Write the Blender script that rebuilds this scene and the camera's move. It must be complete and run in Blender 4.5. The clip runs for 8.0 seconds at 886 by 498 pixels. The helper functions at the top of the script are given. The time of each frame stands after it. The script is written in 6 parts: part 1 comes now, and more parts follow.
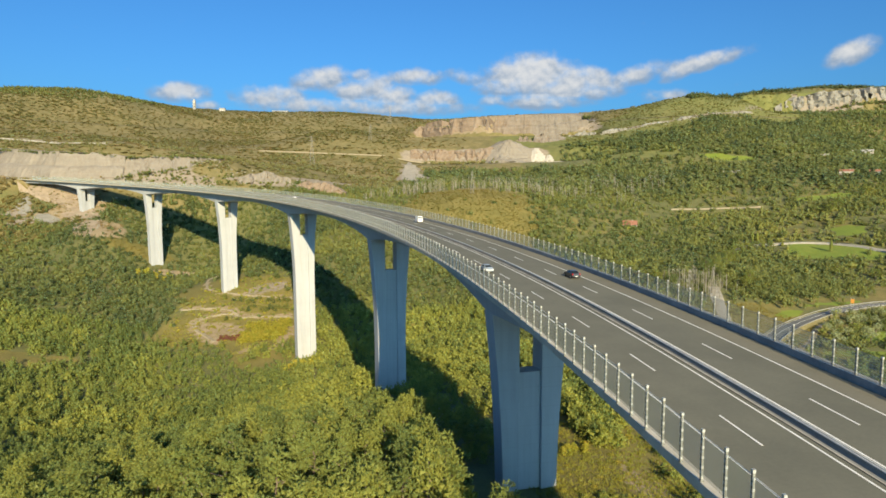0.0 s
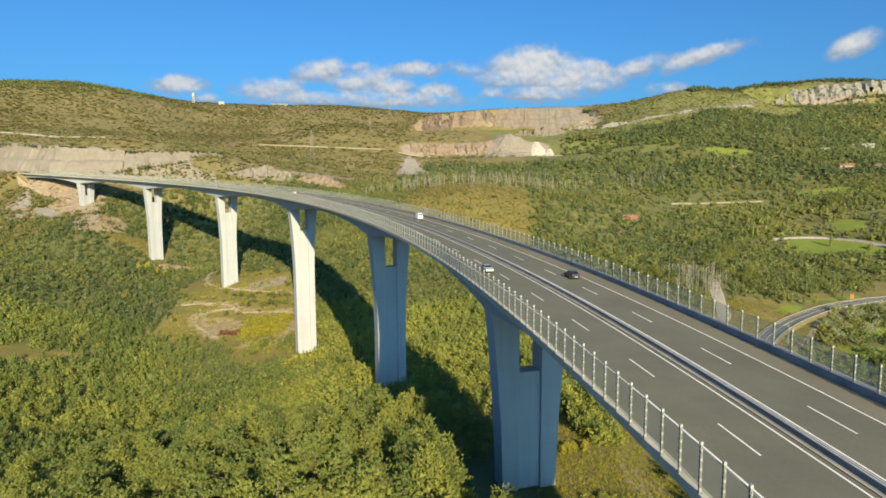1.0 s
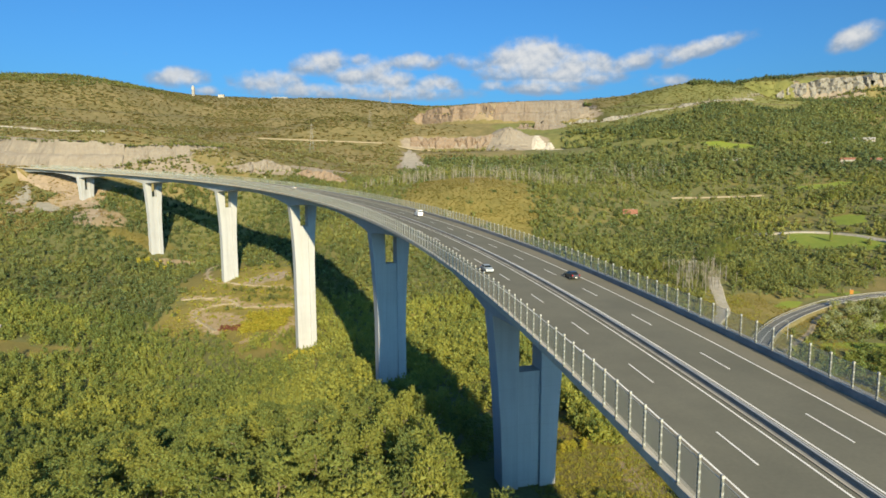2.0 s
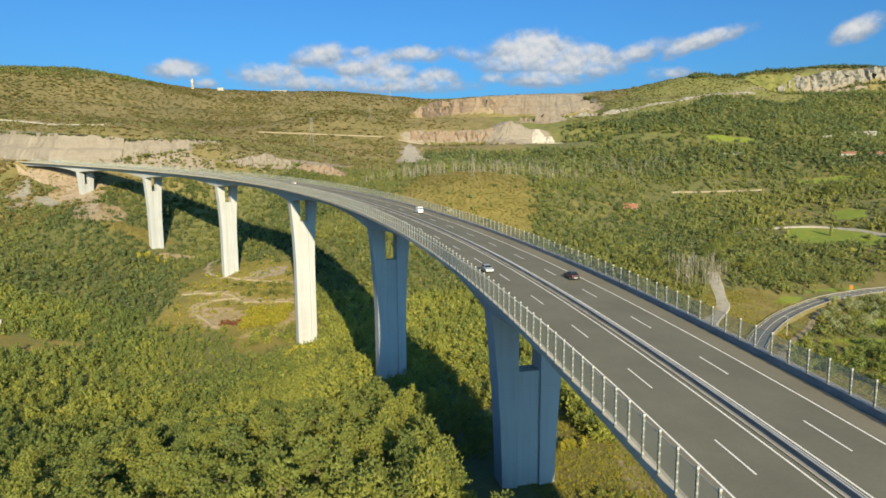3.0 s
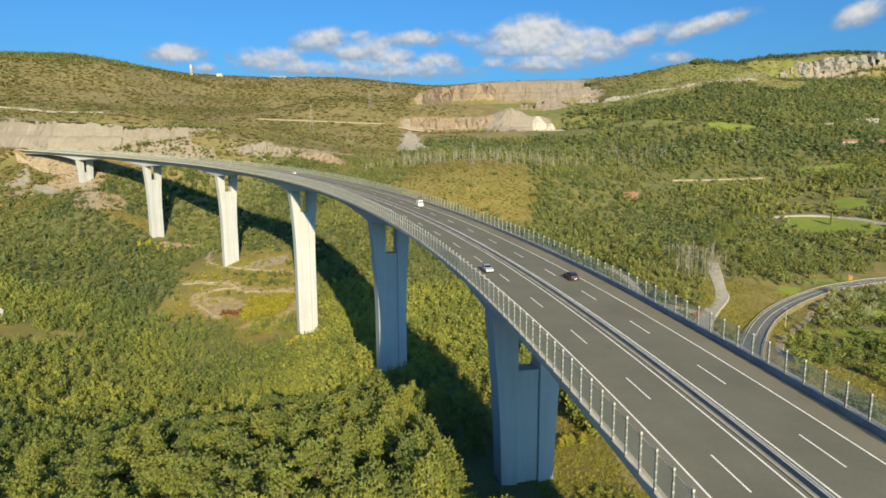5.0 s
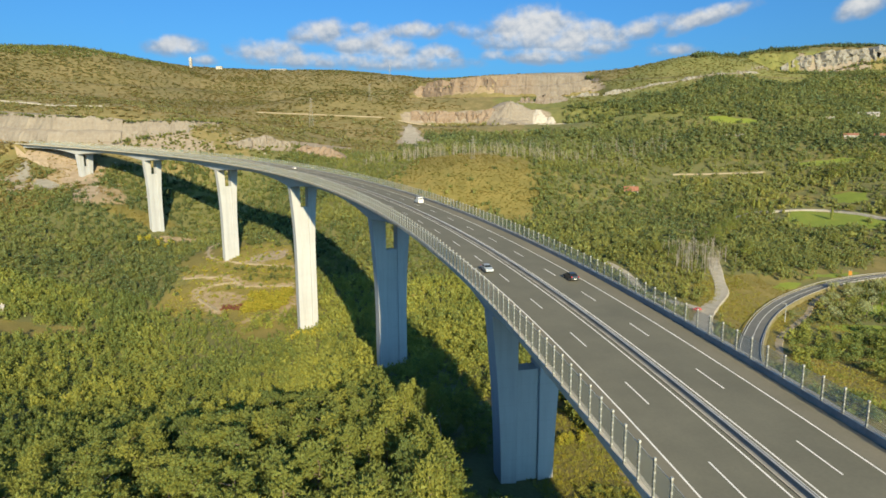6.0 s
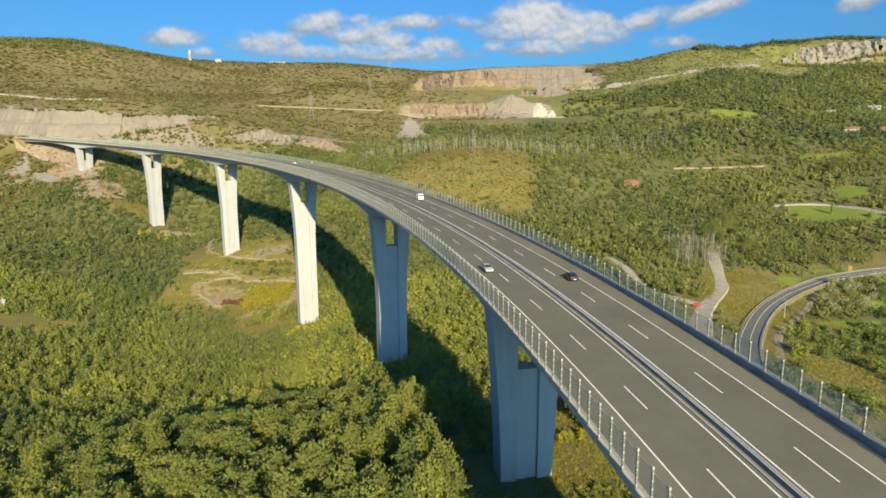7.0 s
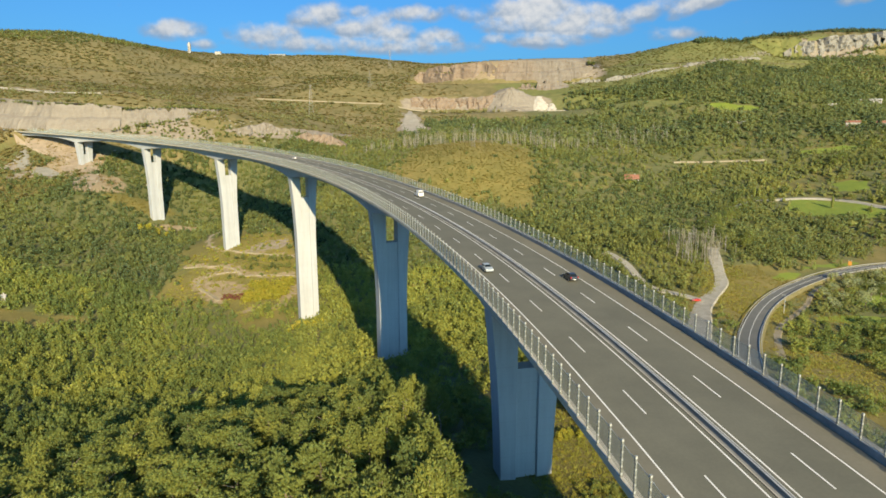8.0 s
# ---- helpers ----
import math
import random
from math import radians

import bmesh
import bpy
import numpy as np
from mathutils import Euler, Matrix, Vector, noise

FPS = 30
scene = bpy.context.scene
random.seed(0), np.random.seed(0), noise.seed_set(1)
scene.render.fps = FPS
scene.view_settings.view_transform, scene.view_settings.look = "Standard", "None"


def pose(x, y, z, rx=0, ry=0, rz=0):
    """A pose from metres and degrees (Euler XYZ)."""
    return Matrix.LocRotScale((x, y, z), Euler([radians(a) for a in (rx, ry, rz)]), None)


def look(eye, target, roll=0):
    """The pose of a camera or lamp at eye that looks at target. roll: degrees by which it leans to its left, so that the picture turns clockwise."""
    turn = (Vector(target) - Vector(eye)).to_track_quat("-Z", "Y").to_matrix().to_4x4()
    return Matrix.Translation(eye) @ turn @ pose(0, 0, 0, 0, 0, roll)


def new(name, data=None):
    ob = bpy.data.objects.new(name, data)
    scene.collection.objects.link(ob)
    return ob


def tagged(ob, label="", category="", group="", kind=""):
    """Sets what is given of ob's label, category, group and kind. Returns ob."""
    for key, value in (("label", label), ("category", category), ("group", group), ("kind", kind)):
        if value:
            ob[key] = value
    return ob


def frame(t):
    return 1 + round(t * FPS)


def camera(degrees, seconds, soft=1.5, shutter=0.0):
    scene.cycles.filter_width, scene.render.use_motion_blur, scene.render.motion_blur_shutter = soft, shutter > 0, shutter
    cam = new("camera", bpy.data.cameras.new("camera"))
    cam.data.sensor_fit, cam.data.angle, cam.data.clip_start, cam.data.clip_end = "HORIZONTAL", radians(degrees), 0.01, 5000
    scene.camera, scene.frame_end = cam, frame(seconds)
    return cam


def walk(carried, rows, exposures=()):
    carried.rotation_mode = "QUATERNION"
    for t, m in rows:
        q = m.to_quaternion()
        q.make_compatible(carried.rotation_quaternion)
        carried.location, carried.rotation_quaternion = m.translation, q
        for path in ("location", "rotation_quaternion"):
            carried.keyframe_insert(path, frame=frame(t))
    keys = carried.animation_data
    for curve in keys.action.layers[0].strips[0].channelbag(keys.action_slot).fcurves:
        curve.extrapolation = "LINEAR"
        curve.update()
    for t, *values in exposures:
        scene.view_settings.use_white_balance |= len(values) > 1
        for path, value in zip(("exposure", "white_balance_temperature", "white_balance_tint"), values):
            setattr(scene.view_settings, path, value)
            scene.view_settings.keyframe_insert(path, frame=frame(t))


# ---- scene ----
cam = camera(70.97, 8.0, 1.65)
PATH = [
    (0, (0.000, 0.000, 20.223), (0.000, 99.511, 10.347), -0.290),
    (0.5, (-0.002, 0.002, 20.947), (-0.008, 99.456, 10.518), -0.284),
    (1, (-0.004, 0.004, 21.673), (-0.016, 99.399, 10.688), -0.279),
    (1.5, (-0.004, 0.008, 22.400), (-0.023, 99.339, 10.858), -0.273),
    (2.2, (-0.002, 0.014, 23.420), (-0.033, 99.251, 11.095), -0.267),
    (3, (0.003, 0.022, 24.590), (-0.043, 99.144, 11.365), -0.260),
    (3.5, (0.008, 0.028, 25.324), (-0.048, 99.073, 11.533), -0.257),
    (4, (0.014, 0.035, 26.059), (-0.053, 98.999, 11.701), -0.253),
    (4.5, (0.021, 0.043, 26.795), (-0.058, 98.923, 11.869), -0.250),
    (5.2, (0.033, 0.055, 27.829), (-0.064, 98.811, 12.103), -0.247),
    (6, (0.049, 0.070, 29.013), (-0.069, 98.676, 12.371), -0.244),
    (6.5, (0.061, 0.081, 29.756), (-0.072, 98.587, 12.537), -0.243),
    (7, (0.074, 0.092, 30.500), (-0.074, 98.496, 12.704), -0.242),
    (7.5, (0.088, 0.105, 31.246), (-0.076, 98.402, 12.870), -0.241),
    (8, (0.103, 0.117, 31.993), (-0.078, 98.304, 13.037), -0.241),
]
walk(cam, [(t, look(eye, target, roll)) for t, eye, target, roll in PATH])

# ---- the road line and the lie of the land, as plain numpy functions ----
RS = np.arange(-320.0, 1300.0, 2.0)
_u = RS / 1000
RK = np.where(RS < 0, 0.0013 * np.clip(1 + RS / 250, 0, 1), 0.0013 - 0.00071 * _u + 0.00097 * _u * _u)
RK = np.where(RS > 900, 0.0006, RK)
RH = np.cumsum(RK) * 2
RH += 0.1366 - np.interp(0, RS, RH)
RX = np.cumsum(-np.sin(RH)) * 2
RY = np.cumsum(np.cos(RH)) * 2
RX += 29.82 - np.interp(0, RS, RX)
RY += 54.10 - np.interp(0, RS, RY)
RZ = 0.04247 * RS - 0.0244e-3 * RS ** 2 + 0.0222e-6 * RS ** 3
RZ = np.where(RS > 880, np.interp(880, RS, RZ) + 0.045 * (RS - 880), RZ)
RZ = np.where(RS < 0, 0.04247 * RS, RZ) - 0.03


def road(s, u=0.0, dz=0.0):
    """The place at s metres along the motorway's middle line and u metres to its right."""
    h = np.interp(s, RS, RH)
    return (np.interp(s, RS, RX) + np.cos(h) * u, np.interp(s, RS, RY) + np.sin(h) * u, np.interp(s, RS, RZ) + 0.006 * u + dz)


def rnd2(i, j, seed):
    n = (i.astype(np.int64) * 374761393 + j.astype(np.int64) * 668265263 + seed * 982451653) & 0xFFFFFFFF
    n = ((n ^ (n >> 13)) * 1274126177) & 0xFFFFFFFF
    return ((n ^ (n >> 16)) & 0xFFFF) / 65535.0


def vnoise(x, y, size, seed=0):
    """Smooth noise from -1 to 1 with cells of that size."""
    x, y = np.asarray(x, float) / size, np.asarray(y, float) / size
    i, j = np.floor(x), np.floor(y)
    fx, fy = x - i, y - j
    fx, fy = fx * fx * (3 - 2 * fx), fy * fy * (3 - 2 * fy)
    a, b = rnd2(i, j, seed), rnd2(i + 1, j, seed)
    c, d = rnd2(i, j + 1, seed), rnd2(i + 1, j + 1, seed)
    return 2 * ((a * (1 - fx) + b * fx) * (1 - fy) + (c * (1 - fx) + d * fx) * fy) - 1


def fnoise(x, y, size, seed=0, octaves=4):
    return sum(vnoise(x, y, size / 2 ** k, seed + k) / 2 ** k for k in range(octaves)) / 1.6


# rises and hollows: x, y, radius, height
VALLEY = [
    (0, 90, 45, 17), (-60, 110, 55, 8), (20, 130, 40, -4), (-120, 180, 80, -12), (-20, 240, 70, 5), (-170, 310, 90, -38),
    (-85, 360, 80, -3), (-240, 400, 80, -22), (-150, 480, 80, -3), (-60, 540, 90, -2), (-280, 590, 70, -56), (-370, 660, 70, -7),
    (-480, 720, 80, 31), (110, 200, 80, 8), (180, 300, 80, -10), (180, 420, 90, 19), (290, 430, 90, -9), (10, 400, 90, -20),
    (60, 660, 90, 27), (200, 620, 100, -18), (-340, 540, 70, 11), (330, 600, 100, -5), (-300, 740, 90, 44), (40, -60, 90, 34),
]
HILLS = [
    (-1000, 1000, 300, 192), (-650, 1250, 300, -42), (-450, 950, 250, 94), (-250, 1000, 220, -13), (-650, 1700, 350, 99), (-150, 1350, 280, 57),
    (-200, 1800, 350, 117), (50, 1000, 200, 19), (200, 1320, 250, 76), (480, 1350, 250, 12), (800, 1300, 280, 130), (500, 950, 220, 87),
    (750, 900, 260, -76), (1150, 1250, 350, 72), (500, 700, 220, 1), (800, 500, 300, 68), (-700, 700, 280, -77), (-600, 350, 280, 21),
    (-1200, 1800, 450, 242), (1200, 1900, 500, 202), (200, 2000, 450, 94), (0, 750, 180, 22), (-900, 300, 400, -3), (500, 100, 300, -47),
]
SPURS = [
    (-400, 800, 60, 21), (-520, 790, 60, 11), (-310, 790, 55, 1), (-210, 850, 70, 5), (-640, 820, 70, 24), (-560, 900, 90, 28),
    (-430, 930, 90, 16), (-150, 1250, 120, -33), (60, 1190, 110, 16), (560, 880, 80, 2), (480, 1180, 120, 20), (640, 1080, 120, -14),
    (-760, 1350, 150, 56), (-180, 1120, 100, 46), (420, 830, 90, -10), (470, 1235, 60, 9), (352, 1250, 55, 6), (42, 160, 22, 9), (452, 1222, 50, 9), (330, 1300, 60, 4), (60, 560, 60, -22), (-320, 590, 45, 35), (-230, 640, 60, -2),
]
CRESTS = [
    (12, 111, 12, -5),
    (-893, 1281, 110, 0.1), (-760, 1430, 110, 4.2), (-700, 1600, 110, 2.9), (-500, 1681, 140, 1.8), (-208, 1633, 110, 3.9), (-60, 1597, 100, -8.9), (60, 1440, 70, -1.3), (145, 1390, 55, 3.1),
    (225, 1390, 55, 9.5), (300, 1330, 60, 3.1), (410, 1244, 60, -1.9), (529, 1215, 55, 5.0), (600, 1290, 60, 9.7), (682, 1379, 70, 7.9), (790, 1390, 80, 4.6), (917, 1324, 90, -1.7),
]
BASE = -45.0


def smooth(a, b, x):
    t = np.clip((x - a) / (b - a), 0, 1)
    return t * t * (3 - 2 * t)


def natural_z(x, y):
    z = np.full(np.shape(x), BASE)
    for hx, hy, r, h in VALLEY + HILLS + SPURS + CRESTS:
        z = z + h * np.exp(-((x - hx) ** 2 + (y - hy) ** 2) / (2.0 * r * r))
    d = np.hypot(x, y)
    return z + fnoise(x, y, 90, 3) * np.clip((d - 60) / 400, 0.15, 1) * 3.0


def road_near(x, y, lo, hi, step=6.0):
    """Signed distance to the right of the middle line between lo and hi, its height there, and s."""
    x, y = np.asarray(x, float), np.asarray(y, float)
    best = np.full(x.shape, 1e9)
    side, rz, rs = np.full(x.shape, 1e9), np.zeros(x.shape), np.zeros(x.shape)
    for s in np.arange(lo, hi, step):
        px, py, pz = road(s)
        h = np.interp(s, RS, RH)
        dx, dy = x - px, y - py
        dd = dx * dx + dy * dy
        m = dd < best
        best = np.where(m, dd, best)
        across = dx * np.cos(h) + dy * np.sin(h)
        side = np.where(m, np.sign(across) * np.sqrt(dd), side)
        along = -dx * np.sin(h) + dy * np.cos(h)
        rz = np.where(m, pz + 0.045 * along, rz)
        rs = np.where(m, s, rs)
    return side, rz, rs


def quarry_mask(x, y):
    wob = fnoise(x, y, 60, 11) * 18
    return smooth(0, 30, x + wob + 75) * smooth(0, 40, 305 - x + wob) * smooth(0, 40, y - 930 + wob) * smooth(0, 40, 1400 - y)


def terrace(z, lo, mid, hi, k):
    """Flattens the slope from lo to mid and makes up for it in a steep face below hi."""
    t = np.clip((z - lo) / (hi - lo), 0, 1)
    c = (mid - lo) / (hi - lo)
    flat = np.where(t < c, t * k, c * k + (1 - c * k) * np.clip((t - c) / (1 - c), 0, 1))
    return np.where((z > lo) & (z < hi), lo + (hi - lo) * flat, z)


def ground_parts(x, y):
    z = natural_z(x, y)
    q = quarry_mask(x, y)
    zq = terrace(terrace(terrace(z, 52, 74, 82, 0.35), 108, 132, 140, 0.1), 140, 162, 170, 0.1)
    z = z * (1 - q) + zq * q
    cl = smooth(575, 640, x) * smooth(1080, 1130, y) * (1 - smooth(1330, 1400, y))
    z = z * (1 - cl) + terrace(z + fnoise(x, y, 40, 45) * 6, 150, 196, 206, 0.2) * cl
    cut = np.zeros(np.shape(x))
    # the motorway's own bench and the cutting above it
    side, rz, rs = road_near(x, y, 838, 1260)
    m = smooth(826, 850, rs) * (np.abs(side) < 160)
    wob = fnoise(x, y, 25, 21) * 1.2
    lim = rz - 0.4 + np.maximum(0, side - 16) * 1.25 + wob * smooth(16, 24, side)
    step = rz + 15 + np.maximum(0, side - 34) * 1.1 + wob
    lim = np.where(side > 28, np.minimum(lim, np.maximum(step, rz + 15)), lim)
    low = rz - 0.4 - np.maximum(0, -side - 16) * 0.75
    zc = np.where(side > 0, np.minimum(z, lim), np.maximum(z, low))
    zc = np.where(np.abs(side) < 16, rz - 0.4, zc)
    cut = m * ((side > 15) & (z > lim + 1.0))
    z = np.where(m > 0.5, zc, z)
    side0, rz0, rs0 = road_near(x, y, -318, -170)
    m0 = (rs0 < -186) & (np.abs(side0) < 120)
    z = np.where(m0 & (np.abs(side0) < 16), rz0 - 0.4, np.where(m0, np.maximum(z, rz0 - 0.4 - np.maximum(0, np.abs(side0) - 16) * 0.6), z))
    return z, q, cut


def ground_z(x, y):
    x, y = np.asarray(x, float), np.asarray(y, float)
    return ground_parts(x, y)[0]

# ---- light ----
SUN_TURN, SUN_HEIGHT = 0.24, radians(21.0)      # the light's heading to the left of +y, and the sun's elevation
sun = new("sun", bpy.data.lights.new("sun", "SUN"))
sun.data.energy, sun.data.angle, sun.data.color = 3.28, radians(0.55), (1.0, 0.81, 0.47)
beam = Vector((-math.sin(SUN_TURN) * math.cos(SUN_HEIGHT), math.cos(SUN_TURN) * math.cos(SUN_HEIGHT), -math.sin(SUN_HEIGHT)))
sun.matrix_world = look((0, 0, 400), Vector((0, 0, 400)) + beam)
scene.view_settings.exposure = 1.52


def link(tree, a, b):
    tree.links.new(a, b)


def value_of(tree, op, a, b=None, c=None):
    n = tree.nodes.new("ShaderNodeMath")
    n.operation = op
    for i, v in enumerate((a, b, c)):
        if v is None:
            continue
        if isinstance(v, (int, float)):
            n.inputs[i].default_value = v
        else:
            link(tree, v, n.inputs[i])
    return n.outputs[0]


def mix_colors(tree, fac, a, b, blend="MIX"):
    n = tree.nodes.new("ShaderNodeMix")
    n.data_type, n.blend_type = "RGBA", blend
    for sock, v in ((n.inputs["Factor"], fac), (n.inputs[6], a), (n.inputs[7], b)):
        if isinstance(v, (int, float)):
            sock.default_value = v
        elif isinstance(v, tuple):
            sock.default_value = (*v, 1.0) if len(v) == 3 else v
        else:
            link(tree, v, sock)
    return n.outputs[2]


def ramp(tree, fac, stops):
    n = tree.nodes.new("ShaderNodeValToRGB")
    while len(n.color_ramp.elements) < len(stops):
        n.color_ramp.elements.new(0.5)
    for e, (p, c) in zip(n.color_ramp.elements, stops):
        e.position, e.color = p, (*c, 1.0)
    link(tree, fac, n.inputs["Fac"])
    return n.outputs["Color"]


# cumulus clouds low over the ridge: azimuth and elevation of the middle, half width and half height in degrees, slant, thickness
CLOUDS = [(-22.5, 7.8, 1.7, 0.66, 0, 1.1), (-20.4, 6.9, 1.0, 0.4, 0, 0.7), (-15.2, 7.7, 2.65, 0.85, 0, 0.8), (-10.7, 9.4, 2.1, 0.8, 0.15, 1.0),
          (-7.3, 9.8, 0.9, 0.43, 0, 0.8), (-7.8, 8.4, 1.9, 0.73, 0, 0.9), (-5.9, 8.8, 1.5, 1.06, 0, 0.8), (-4.6, 7.9, 2.0, 0.88, 0, 0.8),
          (-2.4, 9.7, 2.0, 0.58, 0, 1.0), (-0.6, 7.8, 1.8, 0.6, 0, 0.9), (-11.0, 7.1, 6.0, 0.6, 0, 0.7), (-4.2, 7.0, 6.0, 0.65, 0, 0.7),
          (2.3, 9.6, 1.5, 0.63, -0.2, 0.6), (7.9, 9.7, 2.9, 1.3, 0, 1.3), (8.8, 10.5, 1.6, 0.6, 0, 1.2), (12.3, 9.1, 2.65, 0.95, -0.1, 1.1),
          (16.8, 9.3, 2.3, 0.7, 0.25, 0.9), (13.4, 8.1, 2.2, 0.57, 0, 0.8), (9.3, 7.4, 3.1, 0.6, 0, 0.8), (4.6, 7.6, 1.1, 0.44, 0, 0.6),
          (6.7, 8.7, 3.0, 0.7, 0, 0.9), (22.1, 10.0, 2.7, 0.62, 0.2, 1.0), (20.4, 9.4, 1.3, 0.64, 0.3, 0.6), (32.7, 9.7, 1.3, 0.78, 0.25, 1.1),
          (19.5, 7.5, 1.8, 0.56, 0, 0.5), (10.5, 8.4, 4.0, 0.8, 0, 0.9)]
world = bpy.data.worlds.new("sky")
scene.world = world
world.use_nodes = True
wt = world.node_tree
wt.nodes.clear()
sky = wt.nodes.new("ShaderNodeTexSky")
sky.sky_type, sky.sun_disc = "NISHITA", False
sky.sun_elevation, sky.sun_rotation = SUN_HEIGHT, math.pi - SUN_TURN
sky.altitude, sky.air_density, sky.dust_density, sky.ozone_density = 300, 1.0, 3.0, 3.0
geo = wt.nodes.new("ShaderNodeTexCoord")
sep = wt.nodes.new("ShaderNodeSeparateXYZ")
link(wt, geo.outputs["Generated"], sep.inputs[0])
az = value_of(wt, "MULTIPLY", value_of(wt, "ARCTAN2", sep.outputs[0], sep.outputs[1]), 57.2958)
el = value_of(wt, "MULTIPLY", value_of(wt, "ARCSINE", sep.outputs[2]), 57.2958)
vec = wt.nodes.new("ShaderNodeCombineXYZ")
link(wt, az, vec.inputs[0]), link(wt, value_of(wt, "MULTIPLY", el, 1.15), vec.inputs[1])
puffs = wt.nodes.new("ShaderNodeTexNoise")
puffs.inputs["Scale"].default_value, puffs.inputs["Detail"].default_value, puffs.inputs["Roughness"].default_value = 0.66, 7, 0.52
link(wt, vec.outputs[0], puffs.inputs["Vector"])
amount, height = None, None
for ca, ce, ra, re, slant, full in CLOUDS:
    ra, re = ra * 1.12, re * 1.2
    dx = value_of(wt, "MULTIPLY", value_of(wt, "SUBTRACT", az, ca), 1 / ra)
    dy = value_of(wt, "MULTIPLY", value_of(wt, "SUBTRACT", value_of(wt, "SUBTRACT", el, ce), value_of(wt, "MULTIPLY", dx, slant * ra)), 1 / re)
    dy2 = value_of(wt, "MULTIPLY", dy, value_of(wt, "ADD", 1.0, value_of(wt, "MULTIPLY", value_of(wt, "LESS_THAN", dy, 0.0), 0.35)))
    body = value_of(wt, "SUBTRACT", full, value_of(wt, "ADD", value_of(wt, "MULTIPLY", dx, dx), value_of(wt, "MULTIPLY", dy2, dy2)))
    body = value_of(wt, "MAXIMUM", value_of(wt, "MULTIPLY", body, 0.9), -1.8)
    lit = value_of(wt, "ADD", body, value_of(wt, "MULTIPLY", value_of(wt, "MINIMUM", dy, 1.0), 1.1))
    amount = body if amount is None else value_of(wt, "SMOOTH_MAX", amount, body, 0.35)
    height = lit if height is None else value_of(wt, "SMOOTH_MAX", height, lit, 0.3)
lifted = wt.nodes.new("ShaderNodeVectorMath")
lifted.operation = "ADD"
lifted.inputs[1].default_value = (0.12, 0.42, 0.0)
link(wt, vec.outputs[0], lifted.inputs[0])
above = wt.nodes.new("ShaderNodeTexNoise")
above.inputs["Scale"].default_value, above.inputs["Detail"].default_value, above.inputs["Roughness"].default_value = 0.9, 5, 0.55
link(wt, lifted.outputs[0], above.inputs["Vector"])
here = wt.nodes.new("ShaderNodeTexNoise")
here.inputs["Scale"].default_value, here.inputs["Detail"].default_value, here.inputs["Roughness"].default_value = 0.9, 5, 0.55
link(wt, vec.outputs[0], here.inputs["Vector"])
relief = value_of(wt, "SUBTRACT", here.outputs["Fac"], above.outputs["Fac"])
rough = value_of(wt, "MULTIPLY", value_of(wt, "SUBTRACT", puffs.outputs["Fac"], 0.5), 3.3)
thick = value_of(wt, "ADD", amount, rough)
cover = wt.nodes.new("ShaderNodeMapRange")
cover.interpolation_type = "SMOOTHSTEP"
cover.inputs["From Min"].default_value, cover.inputs["From Max"].default_value = -1.0, 0.95
link(wt, thick, cover.inputs["Value"])
shade = wt.nodes.new("ShaderNodeMapRange")
shade.interpolation_type = "SMOOTHSTEP"
shade.inputs["From Min"].default_value, shade.inputs["From Max"].default_value = -0.5, 2.0
link(wt, value_of(wt, "ADD", height, value_of(wt, "MULTIPLY", relief, 2.6)), shade.inputs["Value"])
SKY_STRENGTH = 0.0595
air = mix_colors(wt, 1.0, sky.outputs[0], (0.262, 0.625, 0.935), 'MULTIPLY')
cloud_color = mix_colors(wt, shade.outputs[0], (1.75, 2.25, 2.9), (4.6, 4.55, 4.4))
low = wt.nodes.new("ShaderNodeMapRange")
low.inputs["From Min"].default_value, low.inputs["From Max"].default_value = 1.0, 2.5
link(wt, el, low.inputs["Value"])
mixed = mix_colors(wt, value_of(wt, "MULTIPLY", value_of(wt, "MULTIPLY", cover.outputs[0], 0.92), low.outputs[0]), air, cloud_color)
back = wt.nodes.new("ShaderNodeBackground")
back.inputs["Strength"].default_value = SKY_STRENGTH
link(wt, mixed, back.inputs["Color"])
out = wt.nodes.new("ShaderNodeOutputWorld")
link(wt, back.outputs[0], out.inputs["Surface"])


# ---- materials ----
def material(name, rough=0.8, metal=0.0):
    m = bpy.data.materials.new(name)
    m.use_nodes = True
    t = m.node_tree
    b = t.nodes["Principled BSDF"]
    b.inputs["Roughness"].default_value, b.inputs["Metallic"].default_value = rough, metal
    return m, t, b


def noise_of(t, scale, detail=4, rough=0.55, stretch=None, space="Object"):
    n = t.nodes.new("ShaderNodeTexNoise")
    n.inputs["Scale"].default_value, n.inputs["Detail"].default_value, n.inputs["Roughness"].default_value = scale, detail, rough
    if space == "World":
        c = t.nodes.new("ShaderNodeNewGeometry").outputs["Position"]
    else:
        c = t.nodes.new("ShaderNodeTexCoord").outputs["Object"]
    if stretch:
        mp = t.nodes.new("ShaderNodeMapping")
        mp.inputs["Scale"].default_value = stretch
        link(t, c, mp.inputs["Vector"])
        c = mp.outputs[0]
    link(t, c, n.inputs["Vector"])
    return n.outputs["Fac"]


def bump(t, b, height, strength, dist):
    n = t.nodes.new("ShaderNodeBump")
    n.inputs["Strength"].default_value, n.inputs["Distance"].default_value = strength, dist
    link(t, height, n.inputs["Height"])
    link(t, n.outputs[0], b.inputs["Normal"])


